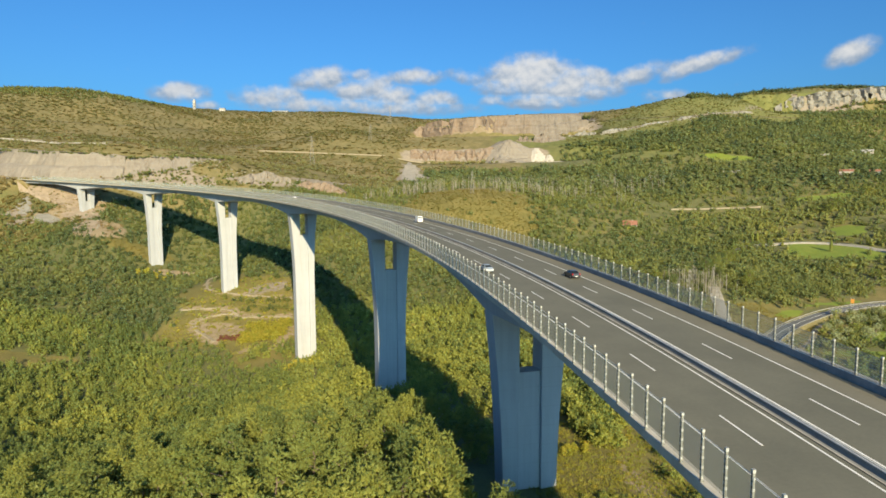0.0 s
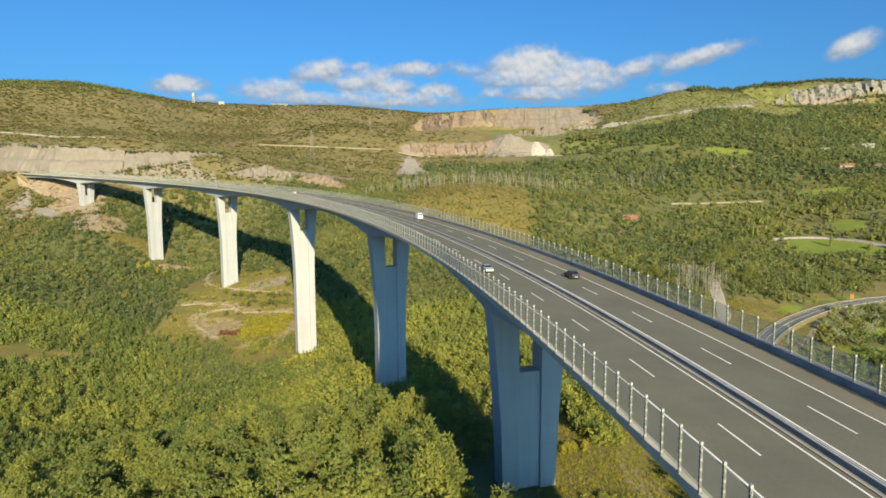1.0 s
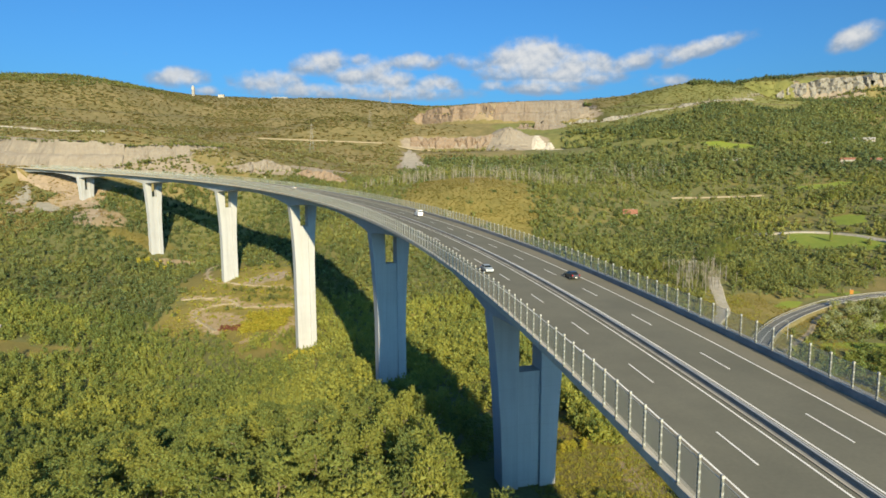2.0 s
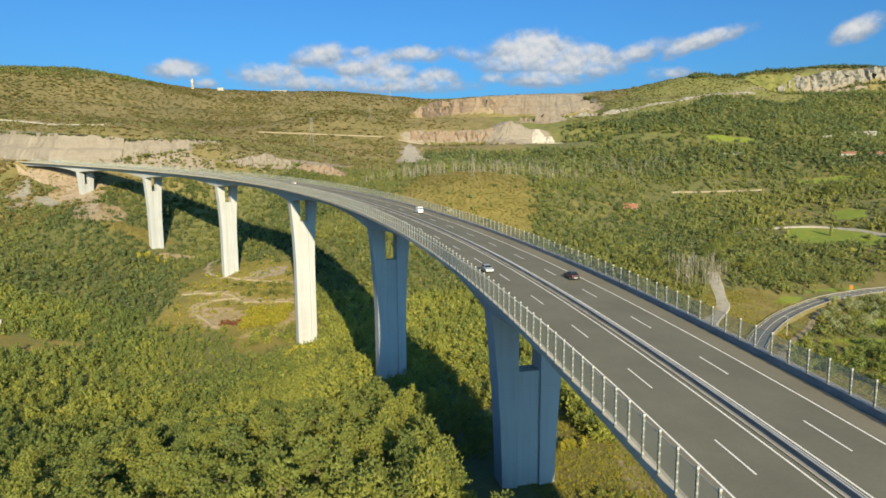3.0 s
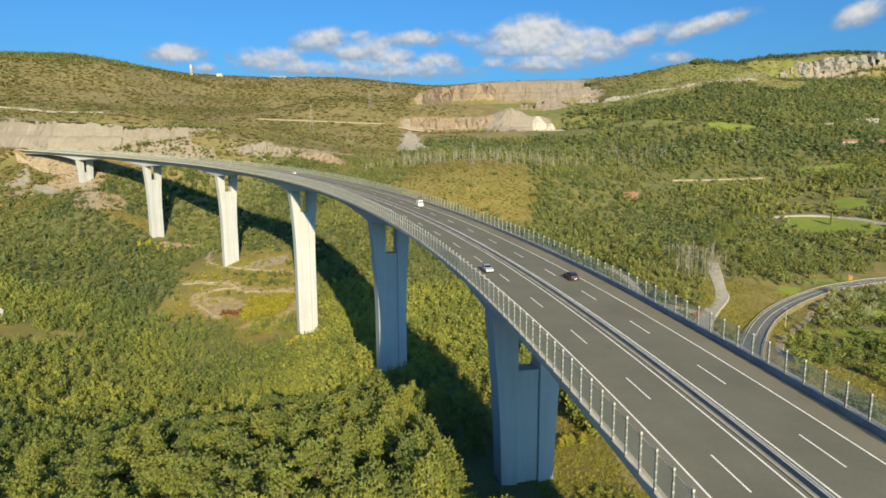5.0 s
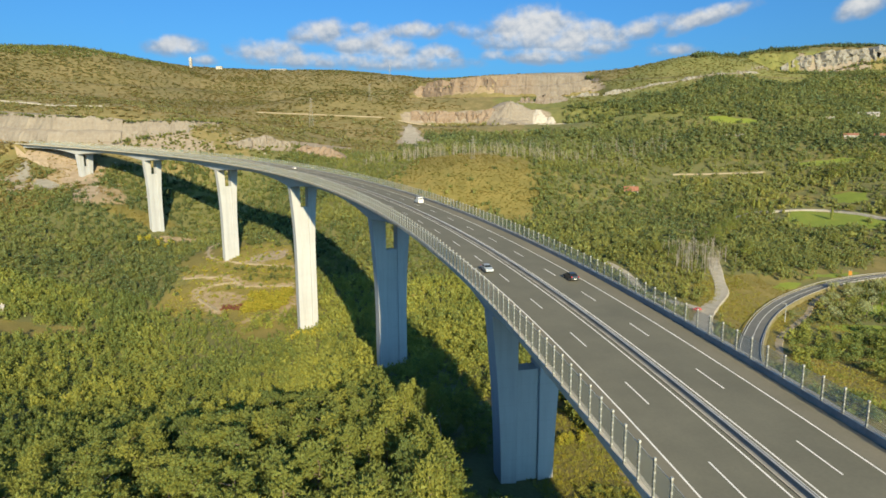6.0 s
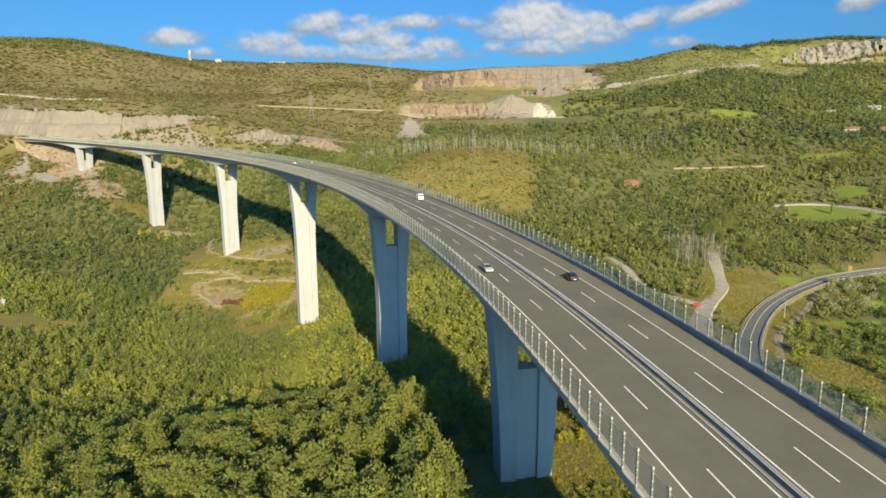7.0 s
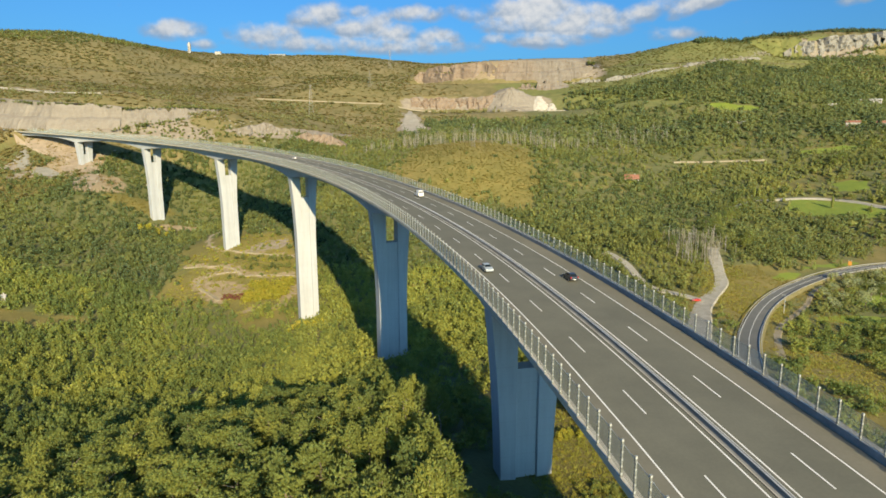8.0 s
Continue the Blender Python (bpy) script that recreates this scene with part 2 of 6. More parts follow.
def mottled(name, dark, light, scale, rough=0.85, metal=0.0, fine=None, relief=0.0, stretch=None, space="World"):
    """A surface with broad patches and finer grain between two colours."""
    m, t, b = material(name, rough, metal)
    broad = noise_of(t, scale, 5, 0.6, stretch, space)
    grain = noise_of(t, fine or scale * 14, 3, 0.6, None, space)
    f = value_of(t, "ADD", value_of(t, "MULTIPLY", broad, 0.7), value_of(t, "MULTIPLY", grain, 0.3))
    link(t, ramp(t, f, [(0.36, dark), (0.64, light)]), b.inputs["Base Color"])
    if relief:
        bump(t, b, grain, 0.6, relief)
    return m


ASPHALT = mottled("asphalt", (0.108, 0.108, 0.084), (0.142, 0.140, 0.108), 0.12, 0.9, fine=3.0, relief=0.01)
SHOULDER = mottled("shoulder_asphalt", (0.131, 0.127, 0.097), (0.177, 0.167, 0.130), 0.1, 0.9, fine=2.5, relief=0.01)
PAINT = mottled("road_paint", (0.645, 0.645, 0.624), (0.832, 0.832, 0.811), 0.8, 0.7)
POST_STEEL = mottled("dull_post_steel", (0.16, 0.17, 0.16), (0.24, 0.25, 0.24), 2.0, 0.6, 0.2)
STEEL = mottled("galvanised_steel", (0.33, 0.345, 0.345), (0.46, 0.475, 0.47), 2.0, 0.5, 0.25)
RAIL = mottled("rail_steel", (0.375, 0.375, 0.360), (0.495, 0.488, 0.465), 1.5, 0.5, 0.4)
RAIL_PALE = mottled("pale_rail", (0.46, 0.46, 0.44), (0.60, 0.60, 0.57), 1.5, 0.55, 0.1)
TYRE = mottled("tyre_rubber", (0.015, 0.015, 0.015), (0.03, 0.03, 0.03), 3, 0.9)
DARK_GLASS, _t, _b = material("vehicle_glass", 0.06)
_b.inputs["Base Color"].default_value = (0.015, 0.02, 0.025, 1)
LAMP_RED, _t, _b = material("lamp_red", 0.25)
_b.inputs["Base Color"].default_value = (0.4, 0.02, 0.02, 1)
LAMP_CLEAR, _t, _b = material("lamp_clear", 0.15)
_b.inputs["Base Color"].default_value = (0.7, 0.72, 0.75, 1)


def car_paint(name, color):
    m, t, b = material(name, 0.3)
    b.inputs["Coat Weight"].default_value = 0.6
    g = noise_of(t, 2.0, 3)
    link(t, ramp(t, g, [(0.3, tuple(c * 0.92 for c in color)), (0.7, color)]), b.inputs["Base Color"])
    return m


def concrete_material():
    m, t, b = material("concrete", 0.85)
    broad = noise_of(t, 0.07, 5, 0.6, None, "World")
    streak = noise_of(t, 0.9, 4, 0.6, (1.0, 1.0, 0.06), "World")
    grain = noise_of(t, 6.0, 3, 0.6, None, "World")
    f = value_of(t, "ADD", value_of(t, "ADD", value_of(t, "MULTIPLY", broad, 0.4), value_of(t, "MULTIPLY", streak, 0.4)), value_of(t, "MULTIPLY", grain, 0.2))
    col = ramp(t, f, [(0.3, (0.286, 0.306, 0.334)), (0.5, (0.354, 0.376, 0.414)), (0.7, (0.408, 0.435, 0.478))])
    # pour joints every four metres
    pos = t.nodes.new("ShaderNodeNewGeometry").outputs["Position"]
    sp = t.nodes.new("ShaderNodeSeparateXYZ")
    link(t, pos, sp.inputs[0])
    saw = value_of(t, "FRACT", value_of(t, "MULTIPLY", sp.outputs[2], 0.25))
    line = value_of(t, "LESS_THAN", saw, 0.022)
    link(t, mix_colors(t, value_of(t, "MULTIPLY", line, 0.28), col, (0.25, 0.25, 0.25)), b.inputs["Base Color"])
    bump(t, b, grain, 0.4, 0.02)
    return m


CONCRETE = concrete_material()
# dimmed concrete: shade on the parapet's inner face is put into the colour
DIM_CONCRETE = mottled("dimmed_concrete", (0.167, 0.173, 0.182), (0.270, 0.273, 0.276), 0.3, 0.9, fine=2.0, relief=0.01)
# barrier concrete with the shade of its side faces put into the colour
DARK_CONCRETE = mottled("shaded_concrete", (0.135, 0.128, 0.112), (0.205, 0.195, 0.172), 0.3, 0.9, fine=2.0, relief=0.01)
KERB = mottled("beige_concrete", (0.34, 0.32, 0.27), (0.47, 0.44, 0.38), 0.3, 0.9, fine=2.0, relief=0.01)
PYLON_STEEL = mottled("pylon_steel", (0.195, 0.195, 0.186), (0.312, 0.302, 0.282), 1.0, 0.7, 0.2)


def glass_material():
    m = bpy.data.materials.new("fence_glass")
    m.use_nodes = True
    t = m.node_tree
    t.nodes.clear()
    clear = t.nodes.new("ShaderNodeBsdfTransparent")
    clear.inputs[0].default_value = (0.985, 0.985, 0.98, 1)
    film = t.nodes.new("ShaderNodeBsdfDiffuse")
    film.inputs[0].default_value = (0.74, 0.84, 0.76, 1)
    gloss = t.nodes.new("ShaderNodeBsdfGlossy")
    gloss.inputs["Roughness"].default_value = 0.12
    a, b = t.nodes.new("ShaderNodeMixShader"), t.nodes.new("ShaderNodeMixShader")
    a.inputs[0].default_value = 0.095
    link(t, clear.outputs[0], a.inputs[1]), link(t, film.outputs[0], a.inputs[2])
    fr = t.nodes.new("ShaderNodeFresnel")
    fr.inputs[0].default_value = 1.45
    link(t, value_of(t, "MULTIPLY", fr.outputs[0], 0.15), b.inputs[0])
    link(t, a.outputs[0], b.inputs[1]), link(t, gloss.outputs[0], b.inputs[2])
    o = t.nodes.new("ShaderNodeOutputMaterial")
    link(t, b.outputs[0], o.inputs[0])
    return m


FENCE_GLASS = glass_material()


def leaf_material(name, stops, source="tint", gap=0.12):
    """Foliage whose colour runs through the stops from tree to tree, with finer change inside a crown."""
    m, t, b = material(name, 0.62)
    if source == "tint":
        a = t.nodes.new("ShaderNodeAttribute")
        a.attribute_name = "tint"
        base = a.outputs["Fac"]
    else:
        base = t.nodes.new("ShaderNodeObjectInfo").outputs["Random"]
    isl = t.nodes.new("ShaderNodeNewGeometry").outputs["Random Per Island"]
    f = value_of(t, "ADD", value_of(t, "MULTIPLY", base, 0.86), value_of(t, "MULTIPLY", isl, 0.10))
    link(t, ramp(t, f, stops), b.inputs["Base Color"])
    b.inputs["Specular IOR Level"].default_value = 0.25
    tr = t.nodes.new("ShaderNodeBsdfTranslucent")
    link(t, ramp(t, f, [(p, (c[0] * 1.2, c[1] * 1.25, c[2] * 0.7)) for p, c in stops]), tr.inputs[0])
    mx = t.nodes.new("ShaderNodeMixShader")
    mx.inputs[0].default_value = 0.34
    o = t.nodes["Material Output"]
    link(t, b.outputs[0], mx.inputs[1]), link(t, tr.outputs[0], mx.inputs[2])
    # a spray of leaves is open: part of the light goes between them
    clear, airy = t.nodes.new("ShaderNodeBsdfTransparent"), t.nodes.new("ShaderNodeMixShader")
    airy.inputs[0].default_value = gap
    link(t, mx.outputs[0], airy.inputs[1]), link(t, clear.outputs[0], airy.inputs[2]), link(t, airy.outputs[0], o.inputs[0])
    return m


GREENS = [(0.0, (0.110, 0.150, 0.051)), (0.25, (0.162, 0.203, 0.057)), (0.5, (0.235, 0.259, 0.064)), (0.75, (0.298, 0.320, 0.070)), (0.92, (0.340, 0.345, 0.075)), (1.0, (0.306, 0.250, 0.116))]
LEAVES = leaf_material("broadleaf_foliage", GREENS, gap=0.22)
LEAVES_NEAR = leaf_material("broadleaf_foliage_near", [(0.0, GREENS[0][1]), (0.35, GREENS[1][1]), (0.85, GREENS[2][1]), (1.0, (0.275, 0.288, 0.067))], "object", 0.24)
# greens dulled and blued: distance haze is put into the foliage colour
HAZED_LEAVES = leaf_material("hazed_hill_foliage", [(p, (c[0] * 0.62, c[1] * 0.66, c[2] * 1.0)) for p, c in GREENS], gap=0.25)
SLOPE_LEAVES = leaf_material("slope_foliage", [(p, (c[0] * 0.74, c[1] * 0.74, c[2] * 0.95)) for p, c in GREENS], gap=0.25)
NEEDLES = leaf_material("pine_needles", [(0.0, (0.150, 0.196, 0.066)), (0.5, (0.215, 0.252, 0.068)), (1.0, (0.290, 0.306, 0.072))], "object")
SCRUB = leaf_material("hill_scrub", [(0.0, (0.142, 0.147, 0.053)), (0.35, (0.214, 0.183, 0.070)), (0.7, (0.285, 0.219, 0.100)), (1.0, (0.369, 0.263, 0.138))])
# lightened olive: the lift of distance haze is put into these bushes' colour
HAZED_BUSH = leaf_material("hazed_bush_foliage", [(0.0, (0.185, 0.188, 0.085)), (0.5, (0.232, 0.230, 0.098)), (1.0, (0.285, 0.255, 0.115))], gap=0.25)
BARK = mottled("bark", (0.10, 0.08, 0.06), (0.22, 0.19, 0.15), 1.5, 0.95, relief=0.03)
PALE_BARK = mottled("pale_bark", (0.165, 0.154, 0.132), (0.275, 0.259, 0.220), 1.5, 0.95)


def ground_material():
    m, t, b = material("ground_cover", 0.95)
    broad = noise_of(t, 0.011, 6, 0.62, None, "World")
    mid = noise_of(t, 0.09, 5, 0.6, None, "World")
    fine = noise_of(t, 0.9, 4, 0.65, None, "World")
    f = value_of(t, "ADD", value_of(t, "ADD", value_of(t, "MULTIPLY", broad, 0.35), value_of(t, "MULTIPLY", mid, 0.4)), value_of(t, "MULTIPLY", fine, 0.25))
    wood = ramp(t, f, [(0.34, (0.070, 0.078, 0.027)), (0.5, (0.112, 0.118, 0.040)), (0.66, (0.176, 0.160, 0.060))])
    dry = ramp(t, f, [(0.34, (0.098, 0.093, 0.024)), (0.5, (0.158, 0.137, 0.036)), (0.66, (0.236, 0.185, 0.060))])
    scrub = ramp(t, f, [(0.38, (0.098, 0.094, 0.034)), (0.5, (0.156, 0.134, 0.052)), (0.63, (0.242, 0.192, 0.090))])
    grass = ramp(t, f, [(0.34, (0.102, 0.152, 0.015)), (0.5, (0.150, 0.202, 0.020)), (0.66, (0.215, 0.228, 0.032))])
    pasture = ramp(t, f, [(0.36, (0.082, 0.100, 0.028)), (0.5, (0.130, 0.140, 0.040)), (0.64, (0.190, 0.178, 0.060))])
    streak = noise_of(t, 0.25, 5, 0.65, (1, 1, 0.12), "World")
    strata = noise_of(t, 0.12, 4, 0.6, (0.15, 0.15, 1.6), "World")
    rf = value_of(t, "ADD", value_of(t, "ADD", value_of(t, "MULTIPLY", streak, 0.4), value_of(t, "MULTIPLY", strata, 0.3)), value_of(t, "MULTIPLY", fine, 0.3))
    rock = ramp(t, rf, [(0.32, (0.142, 0.119, 0.098)), (0.5, (0.226, 0.193, 0.156)), (0.66, (0.317, 0.272, 0.226))])
    soil = ramp(t, rf, [(0.32, (0.172, 0.132, 0.078)), (0.5, (0.262, 0.206, 0.130)), (0.66, (0.350, 0.282, 0.190))])
    col = wood
    for name, c in (("scrub", scrub), ("dry", dry), ("pasture", pasture), ("grass", grass), ("rock", rock), ("soil", soil)):
        a = t.nodes.new("ShaderNodeAttribute")
        a.attribute_name = name
        edge = t.nodes.new("ShaderNodeMapRange")
        edge.interpolation_type = "SMOOTHSTEP"
        edge.inputs["From Min"].default_value, edge.inputs["From Max"].default_value = 0.35, 0.65
        link(t, value_of(t, "ADD", a.outputs["Fac"], value_of(t, "MULTIPLY", value_of(t, "SUBTRACT", mid, 0.5), 0.9)), edge.inputs["Value"])
        col = mix_colors(t, edge.outputs[0], col, c)
    # a narrow overgrown bench half way up the quarry's face
    sp = t.nodes.new("ShaderNodeSeparateXYZ")
    link(t, t.nodes.new("ShaderNodeNewGeometry").outputs["Position"], sp.inputs[0])
    off = value_of(t, "ABSOLUTE", value_of(t, "ADD", value_of(t, "SUBTRACT", sp.outputs[2], 141.2), value_of(t, "MULTIPLY", value_of(t, "SUBTRACT", mid, 0.5), 3.0)))
    on = value_of(t, "MULTIPLY", value_of(t, "LESS_THAN", off, 1.5), value_of(t, "GREATER_THAN", sp.outputs[1], 1050.0))
    col = mix_colors(t, value_of(t, "MULTIPLY", on, 0.75), col, (0.10, 0.09, 0.045))
    link(t, col, b.inputs["Base Color"])
    bump(t, b, value_of(t, "ADD", mid, value_of(t, "MULTIPLY", fine, 0.5)), 0.5, 1.0)
    return m


GROUND = ground_material()
GRAVEL = mottled("gravel", (0.25, 0.235, 0.20), (0.36, 0.34, 0.295), 0.3, 0.95)
DIRT = mottled("dirt_track", (0.225, 0.190, 0.130), (0.330, 0.285, 0.205), 0.25, 0.95, relief=0.05)
VERGE = mottled("earth_shoulder", (0.105, 0.100, 0.040), (0.190, 0.160, 0.075), 0.4, 0.95, relief=0.1)
LANE_ASPHALT = mottled("lane_asphalt", (0.103, 0.109, 0.101), (0.153, 0.153, 0.144), 0.2, 0.9)
WALL_WHITE = mottled("white_render", (0.334, 0.318, 0.294), (0.438, 0.422, 0.398), 0.4, 0.9)
ROOF_TILE = mottled("roof_tile", (0.212, 0.087, 0.055), (0.310, 0.148, 0.102), 0.8, 0.85)
ROOF_GREY = mottled("roof_grey", (0.306, 0.298, 0.283), (0.422, 0.413, 0.398), 0.8, 0.85)
SIGN_ORANGE = mottled("sign_orange", (0.350, 0.150, 0.016), (0.420, 0.188, 0.024), 1.0, 0.5)
STONE_WHITE = mottled("quarried_stone", (0.310, 0.288, 0.258), (0.440, 0.415, 0.380), 0.4, 0.9)
STONE_PALE = mottled("limestone", (0.20, 0.186, 0.152), (0.32, 0.298, 0.25), 0.25, 0.95, relief=0.2)


def rock_material(name, dark, light, dark2=None, light2=None, where=(0.0, 1.0)):
    """Quarried rock: streaks down the face, beds along it and stained patches; the stone may change along x."""
    m, t, b = material(name, 0.95)
    streak = noise_of(t, 0.30, 5, 0.65, (1, 1, 0.10), "World")
    beds = noise_of(t, 0.35, 4, 0.6, (0.06, 0.06, 1.0), "World")
    patch = noise_of(t, 0.035, 4, 0.6, None, "World")
    fine = noise_of(t, 0.8, 4, 0.65, None, "World")
    f = value_of(t, "ADD", value_of(t, "ADD", value_of(t, "MULTIPLY", streak, 0.35), value_of(t, "MULTIPLY", beds, 0.2)), value_of(t, "ADD", value_of(t, "MULTIPLY", patch, 0.2), value_of(t, "MULTIPLY", fine, 0.25)))
    col = ramp(t, f, [(0.36, dark), (0.46, tuple((a + c) / 2 for a, c in zip(dark, light))), (0.62, light)])
    if dark2:
        sp = t.nodes.new("ShaderNodeSeparateXYZ")
        link(t, t.nodes.new("ShaderNodeNewGeometry").outputs["Position"], sp.inputs[0])
        mr = t.nodes.new("ShaderNodeMapRange")
        mr.inputs["From Min"].default_value, mr.inputs["From Max"].default_value = where
        link(t, value_of(t, "ADD", sp.outputs[0], value_of(t, "MULTIPLY", value_of(t, "SUBTRACT", patch, 0.5), 160.0)), mr.inputs["Value"])
        col = mix_colors(t, mr.outputs[0], col, ramp(t, f, [(0.36, dark2), (0.62, light2)]))
    link(t, col, b.inputs["Base Color"])
    bump(t, b, value_of(t, "ADD", streak, fine), 0.7, 0.6)
    return m


LANDSLIP = mottled("landslip_soil", (0.215, 0.170, 0.125), (0.325, 0.265, 0.205), 0.12, 0.95, fine=0.9, relief=0.3)
GREY_SCREE = mottled("grey_scree", (0.180, 0.172, 0.150), (0.262, 0.250, 0.222), 0.15, 0.95, fine=1.2, relief=0.2)
SCREE = mottled("loose_scree", (0.250, 0.228, 0.192), (0.350, 0.322, 0.276), 0.15, 0.95, fine=1.2, relief=0.2)
QUARRY_ROCK = rock_material("quarry_rock", (0.138, 0.097, 0.068), (0.242, 0.189, 0.146), (0.107, 0.092, 0.080), (0.216, 0.192, 0.171), (70.0, 190.0))
CUT_ROCK = rock_material("cutting_rock", (0.143, 0.124, 0.105), (0.243, 0.219, 0.190))
CLIFF_ROCK = rock_material("limestone_cliff", (0.112, 0.108, 0.097), (0.268, 0.260, 0.240))


# ---- mesh helpers ----
def mesh_ob(name, verts, faces, mats, parent=None, label="", smooth=False, index=None):
    me = bpy.data.meshes.new(name)
    me.from_pydata([tuple(v) for v in verts], [], [tuple(f) for f in faces])
    for m in (mats if isinstance(mats, (list, tuple)) else [mats]):
        me.materials.append(m)
    if index is not None:
        me.polygons.foreach_set("material_index", np.asarray(index, dtype=np.int32))
    if smooth:
        me.polygons.foreach_set("use_smooth", [True] * len(me.polygons))
    me.update()
    ob = new(name, me)
    if parent:
        ob.parent = parent
    if label:
        ob["label"] = label
    return ob


def tri_ob(name, verts, tris, mats, tint=None, parent=None):
    """A large triangle mesh from arrays, with a per-vertex tint."""
    verts, tris = np.asarray(verts, np.float32), np.asarray(tris, np.int32)
    me = bpy.data.meshes.new(name)
    me.vertices.add(len(verts))
    me.vertices.foreach_set("co", verts.ravel())
    me.loops.add(tris.size)
    me.loops.foreach_set("vertex_index", tris.ravel())
    me.polygons.add(len(tris))
    me.polygons.foreach_set("loop_start", np.arange(0, tris.size, 3, dtype=np.int32))
    me.update(calc_edges=True)
    for m in (mats if isinstance(mats, (list, tuple)) else [mats]):
        me.materials.append(m)
    if tint is not None:
        at = me.attributes.new("tint", "FLOAT", "POINT")
        at.data.foreach_set("value", np.asarray(tint, np.float32))
    me.polygons.foreach_set("use_smooth", [False] * len(me.polygons))
    ob = new(name, me)
    if parent:
        ob.parent = parent
    return ob


def part(name, bm, mat, parent, label=""):
    me = bpy.data.meshes.new(name)
    bm.to_mesh(me)
    bm.free()
    me.materials.append(mat)
    ob = new(name, me)
    ob.parent = parent
    if label:
        ob["label"] = label
    return ob


def box(bm, x0, x1, y0, y1, z0, z1, bevel=0.0):
    r = bmesh.ops.create_cube(bm, size=1.0, matrix=Matrix.Translation(((x0 + x1) / 2, (y0 + y1) / 2, (z0 + z1) / 2)) @ Matrix.Diagonal((x1 - x0, y1 - y0, z1 - z0, 1)))
    if bevel:
        es = {e for v in r["verts"] for e in v.link_edges}
        bmesh.ops.bevel(bm, geom=list(es), offset=bevel, segments=1, affect="EDGES")
    return bm


def sweep(name, stations, section, mats, parent=None, label="", index=None):
    """Sweeps a closed cross-section of (u, dz) along the motorway; section(s) gives the points at s."""
    verts, faces, n = [], [], len(section(stations[0]))
    for s in stations:
        for u, dz in section(s):
            verts.append(road(s, u, dz))
    for i in range(len(stations) - 1):
        for k in range(n):
            a, b = i * n + k, i * n + (k + 1) % n
            faces.append((a, b, b + n, a + n))
    faces.append(tuple(range(n - 1, -1, -1)))
    faces.append(tuple((len(stations) - 1) * n + k for k in range(n)))
    return mesh_ob(name, verts, faces, mats, parent, label, index=index)


def empty(name, at, heading=0.0):
    ob = new(name)
    ob.matrix_world = pose(*[float(a) for a in at], 0, 0, math.degrees(heading))
    return ob


# ---- the viaduct ----
PIERS = [-69, 71, 198, 336, 480, 624, 749]
END_A, END_B = -200, 848
HALF = 13.4


def girder_depth(s):
    d = 99.0
    edges = [END_A] + PIERS + [END_B]
    for a, b in zip(edges[:-1], edges[1:]):
        if a <= s <= b:
            c = (a + b) / 2
            top_a, top_b = (4.6 if a in (END_A,) else 7.6), (4.6 if b in (END_B,) else 7.6)
            t = abs(s - c) / ((b - a) / 2)
            return 3.6 + ((top_b if s > c else top_a) - 3.6) * t ** 2.2
    return 4.6


def deck_section(s):
    g = girder_depth(s)
    return [(-HALF, 0.0), (-HALF, -0.45), (-9.3, -0.95), (-8.8, -1.4), (-8.1, -g), (8.1, -g), (8.8, -1.4), (9.3, -0.95), (HALF, -0.45), (HALF, 0.0)]


STATIONS = sorted(set(list(range(END_A, END_B + 1, 6)) + PIERS + [END_B]))
viaduct = tagged(empty("viaduct", road(0)), "long curved pale concrete motorway viaduct high over a wooded valley", "viaduct", kind="structure")
inv0 = viaduct.matrix_world.inverted()


def under(ob, parent):
    """Keeps an object built in world places where it is, as a child."""
    ob.parent = parent
    ob.matrix_parent_inverse = parent.matrix_world.inverted()
    return ob


bpy.context.view_layer.update()
under(sweep("deck_girder", STATIONS, deck_section, CONCRETE, label="pale concrete box girder, haunched over the piers"), viaduct)
WAY = list(range(-300, 849, 6)) + [852]
LONG = list(range(-300, 1240, 6))


def strip(name, u0, u1, z, mat, parent, stations=LONG, label="", thick=0.03):
    return under(sweep(name, stations, lambda s: [(u0, z), (u0, z - thick), (u1, z - thick), (u1, z)], mat, label=label), parent)


motorway = tagged(empty("motorway", road(0)), "grey asphalt dual carriageway with white lane markings on the viaduct", "road", kind="structure")
bpy.context.view_layer.update()
strip("carriageway_surface", -12.7, -0.66, 0.03, ASPHALT, motorway)
strip("carriageway_surface", 0.60, 12.55, 0.03, ASPHALT, motorway)
strip("median_strip", -0.66, 0.60, 0.032, DIM_CONCRETE, motorway, label="dark strip under the barrier")
strip("hard_shoulder", 9.3, 12.55, 0.036, SHOULDER, motorway, label="paler brownish asphalt shoulder")
strip("hard_shoulder", -12.7, -9.05, 0.036, SHOULDER, motorway, label="paler brownish asphalt shoulder")
for u in (-9.10, -1.48, 1.27, 9.05):
    strip("edge_line", u - 0.095, u + 0.095, 0.045, PAINT, motorway, thick=0.012)


def dash_mesh():
    bm = bmesh.new()
    box(bm, -0.09, 0.09, -3, 3, 0, 0.012)
    me = bpy.data.meshes.new("lane_dash")
    bm.to_mesh(me)
    bm.free()
    me.materials.append(PAINT)
    return me


DASH = dash_mesh()
for u, phase in ((-5.43, 0.0), (5.16, 2.35)):
    for k in range(-12, 46):
        s = 18.0 * k + phase - 3
        x, y, z = road(s, u, 0.05)
        ob = new("lane_dash", DASH)
        slope = math.degrees(math.atan(0.0405))
        ob.matrix_world = pose(x, y, z, slope, 0, math.degrees(np.interp(s, RS, RH)))
        under(ob, motorway)

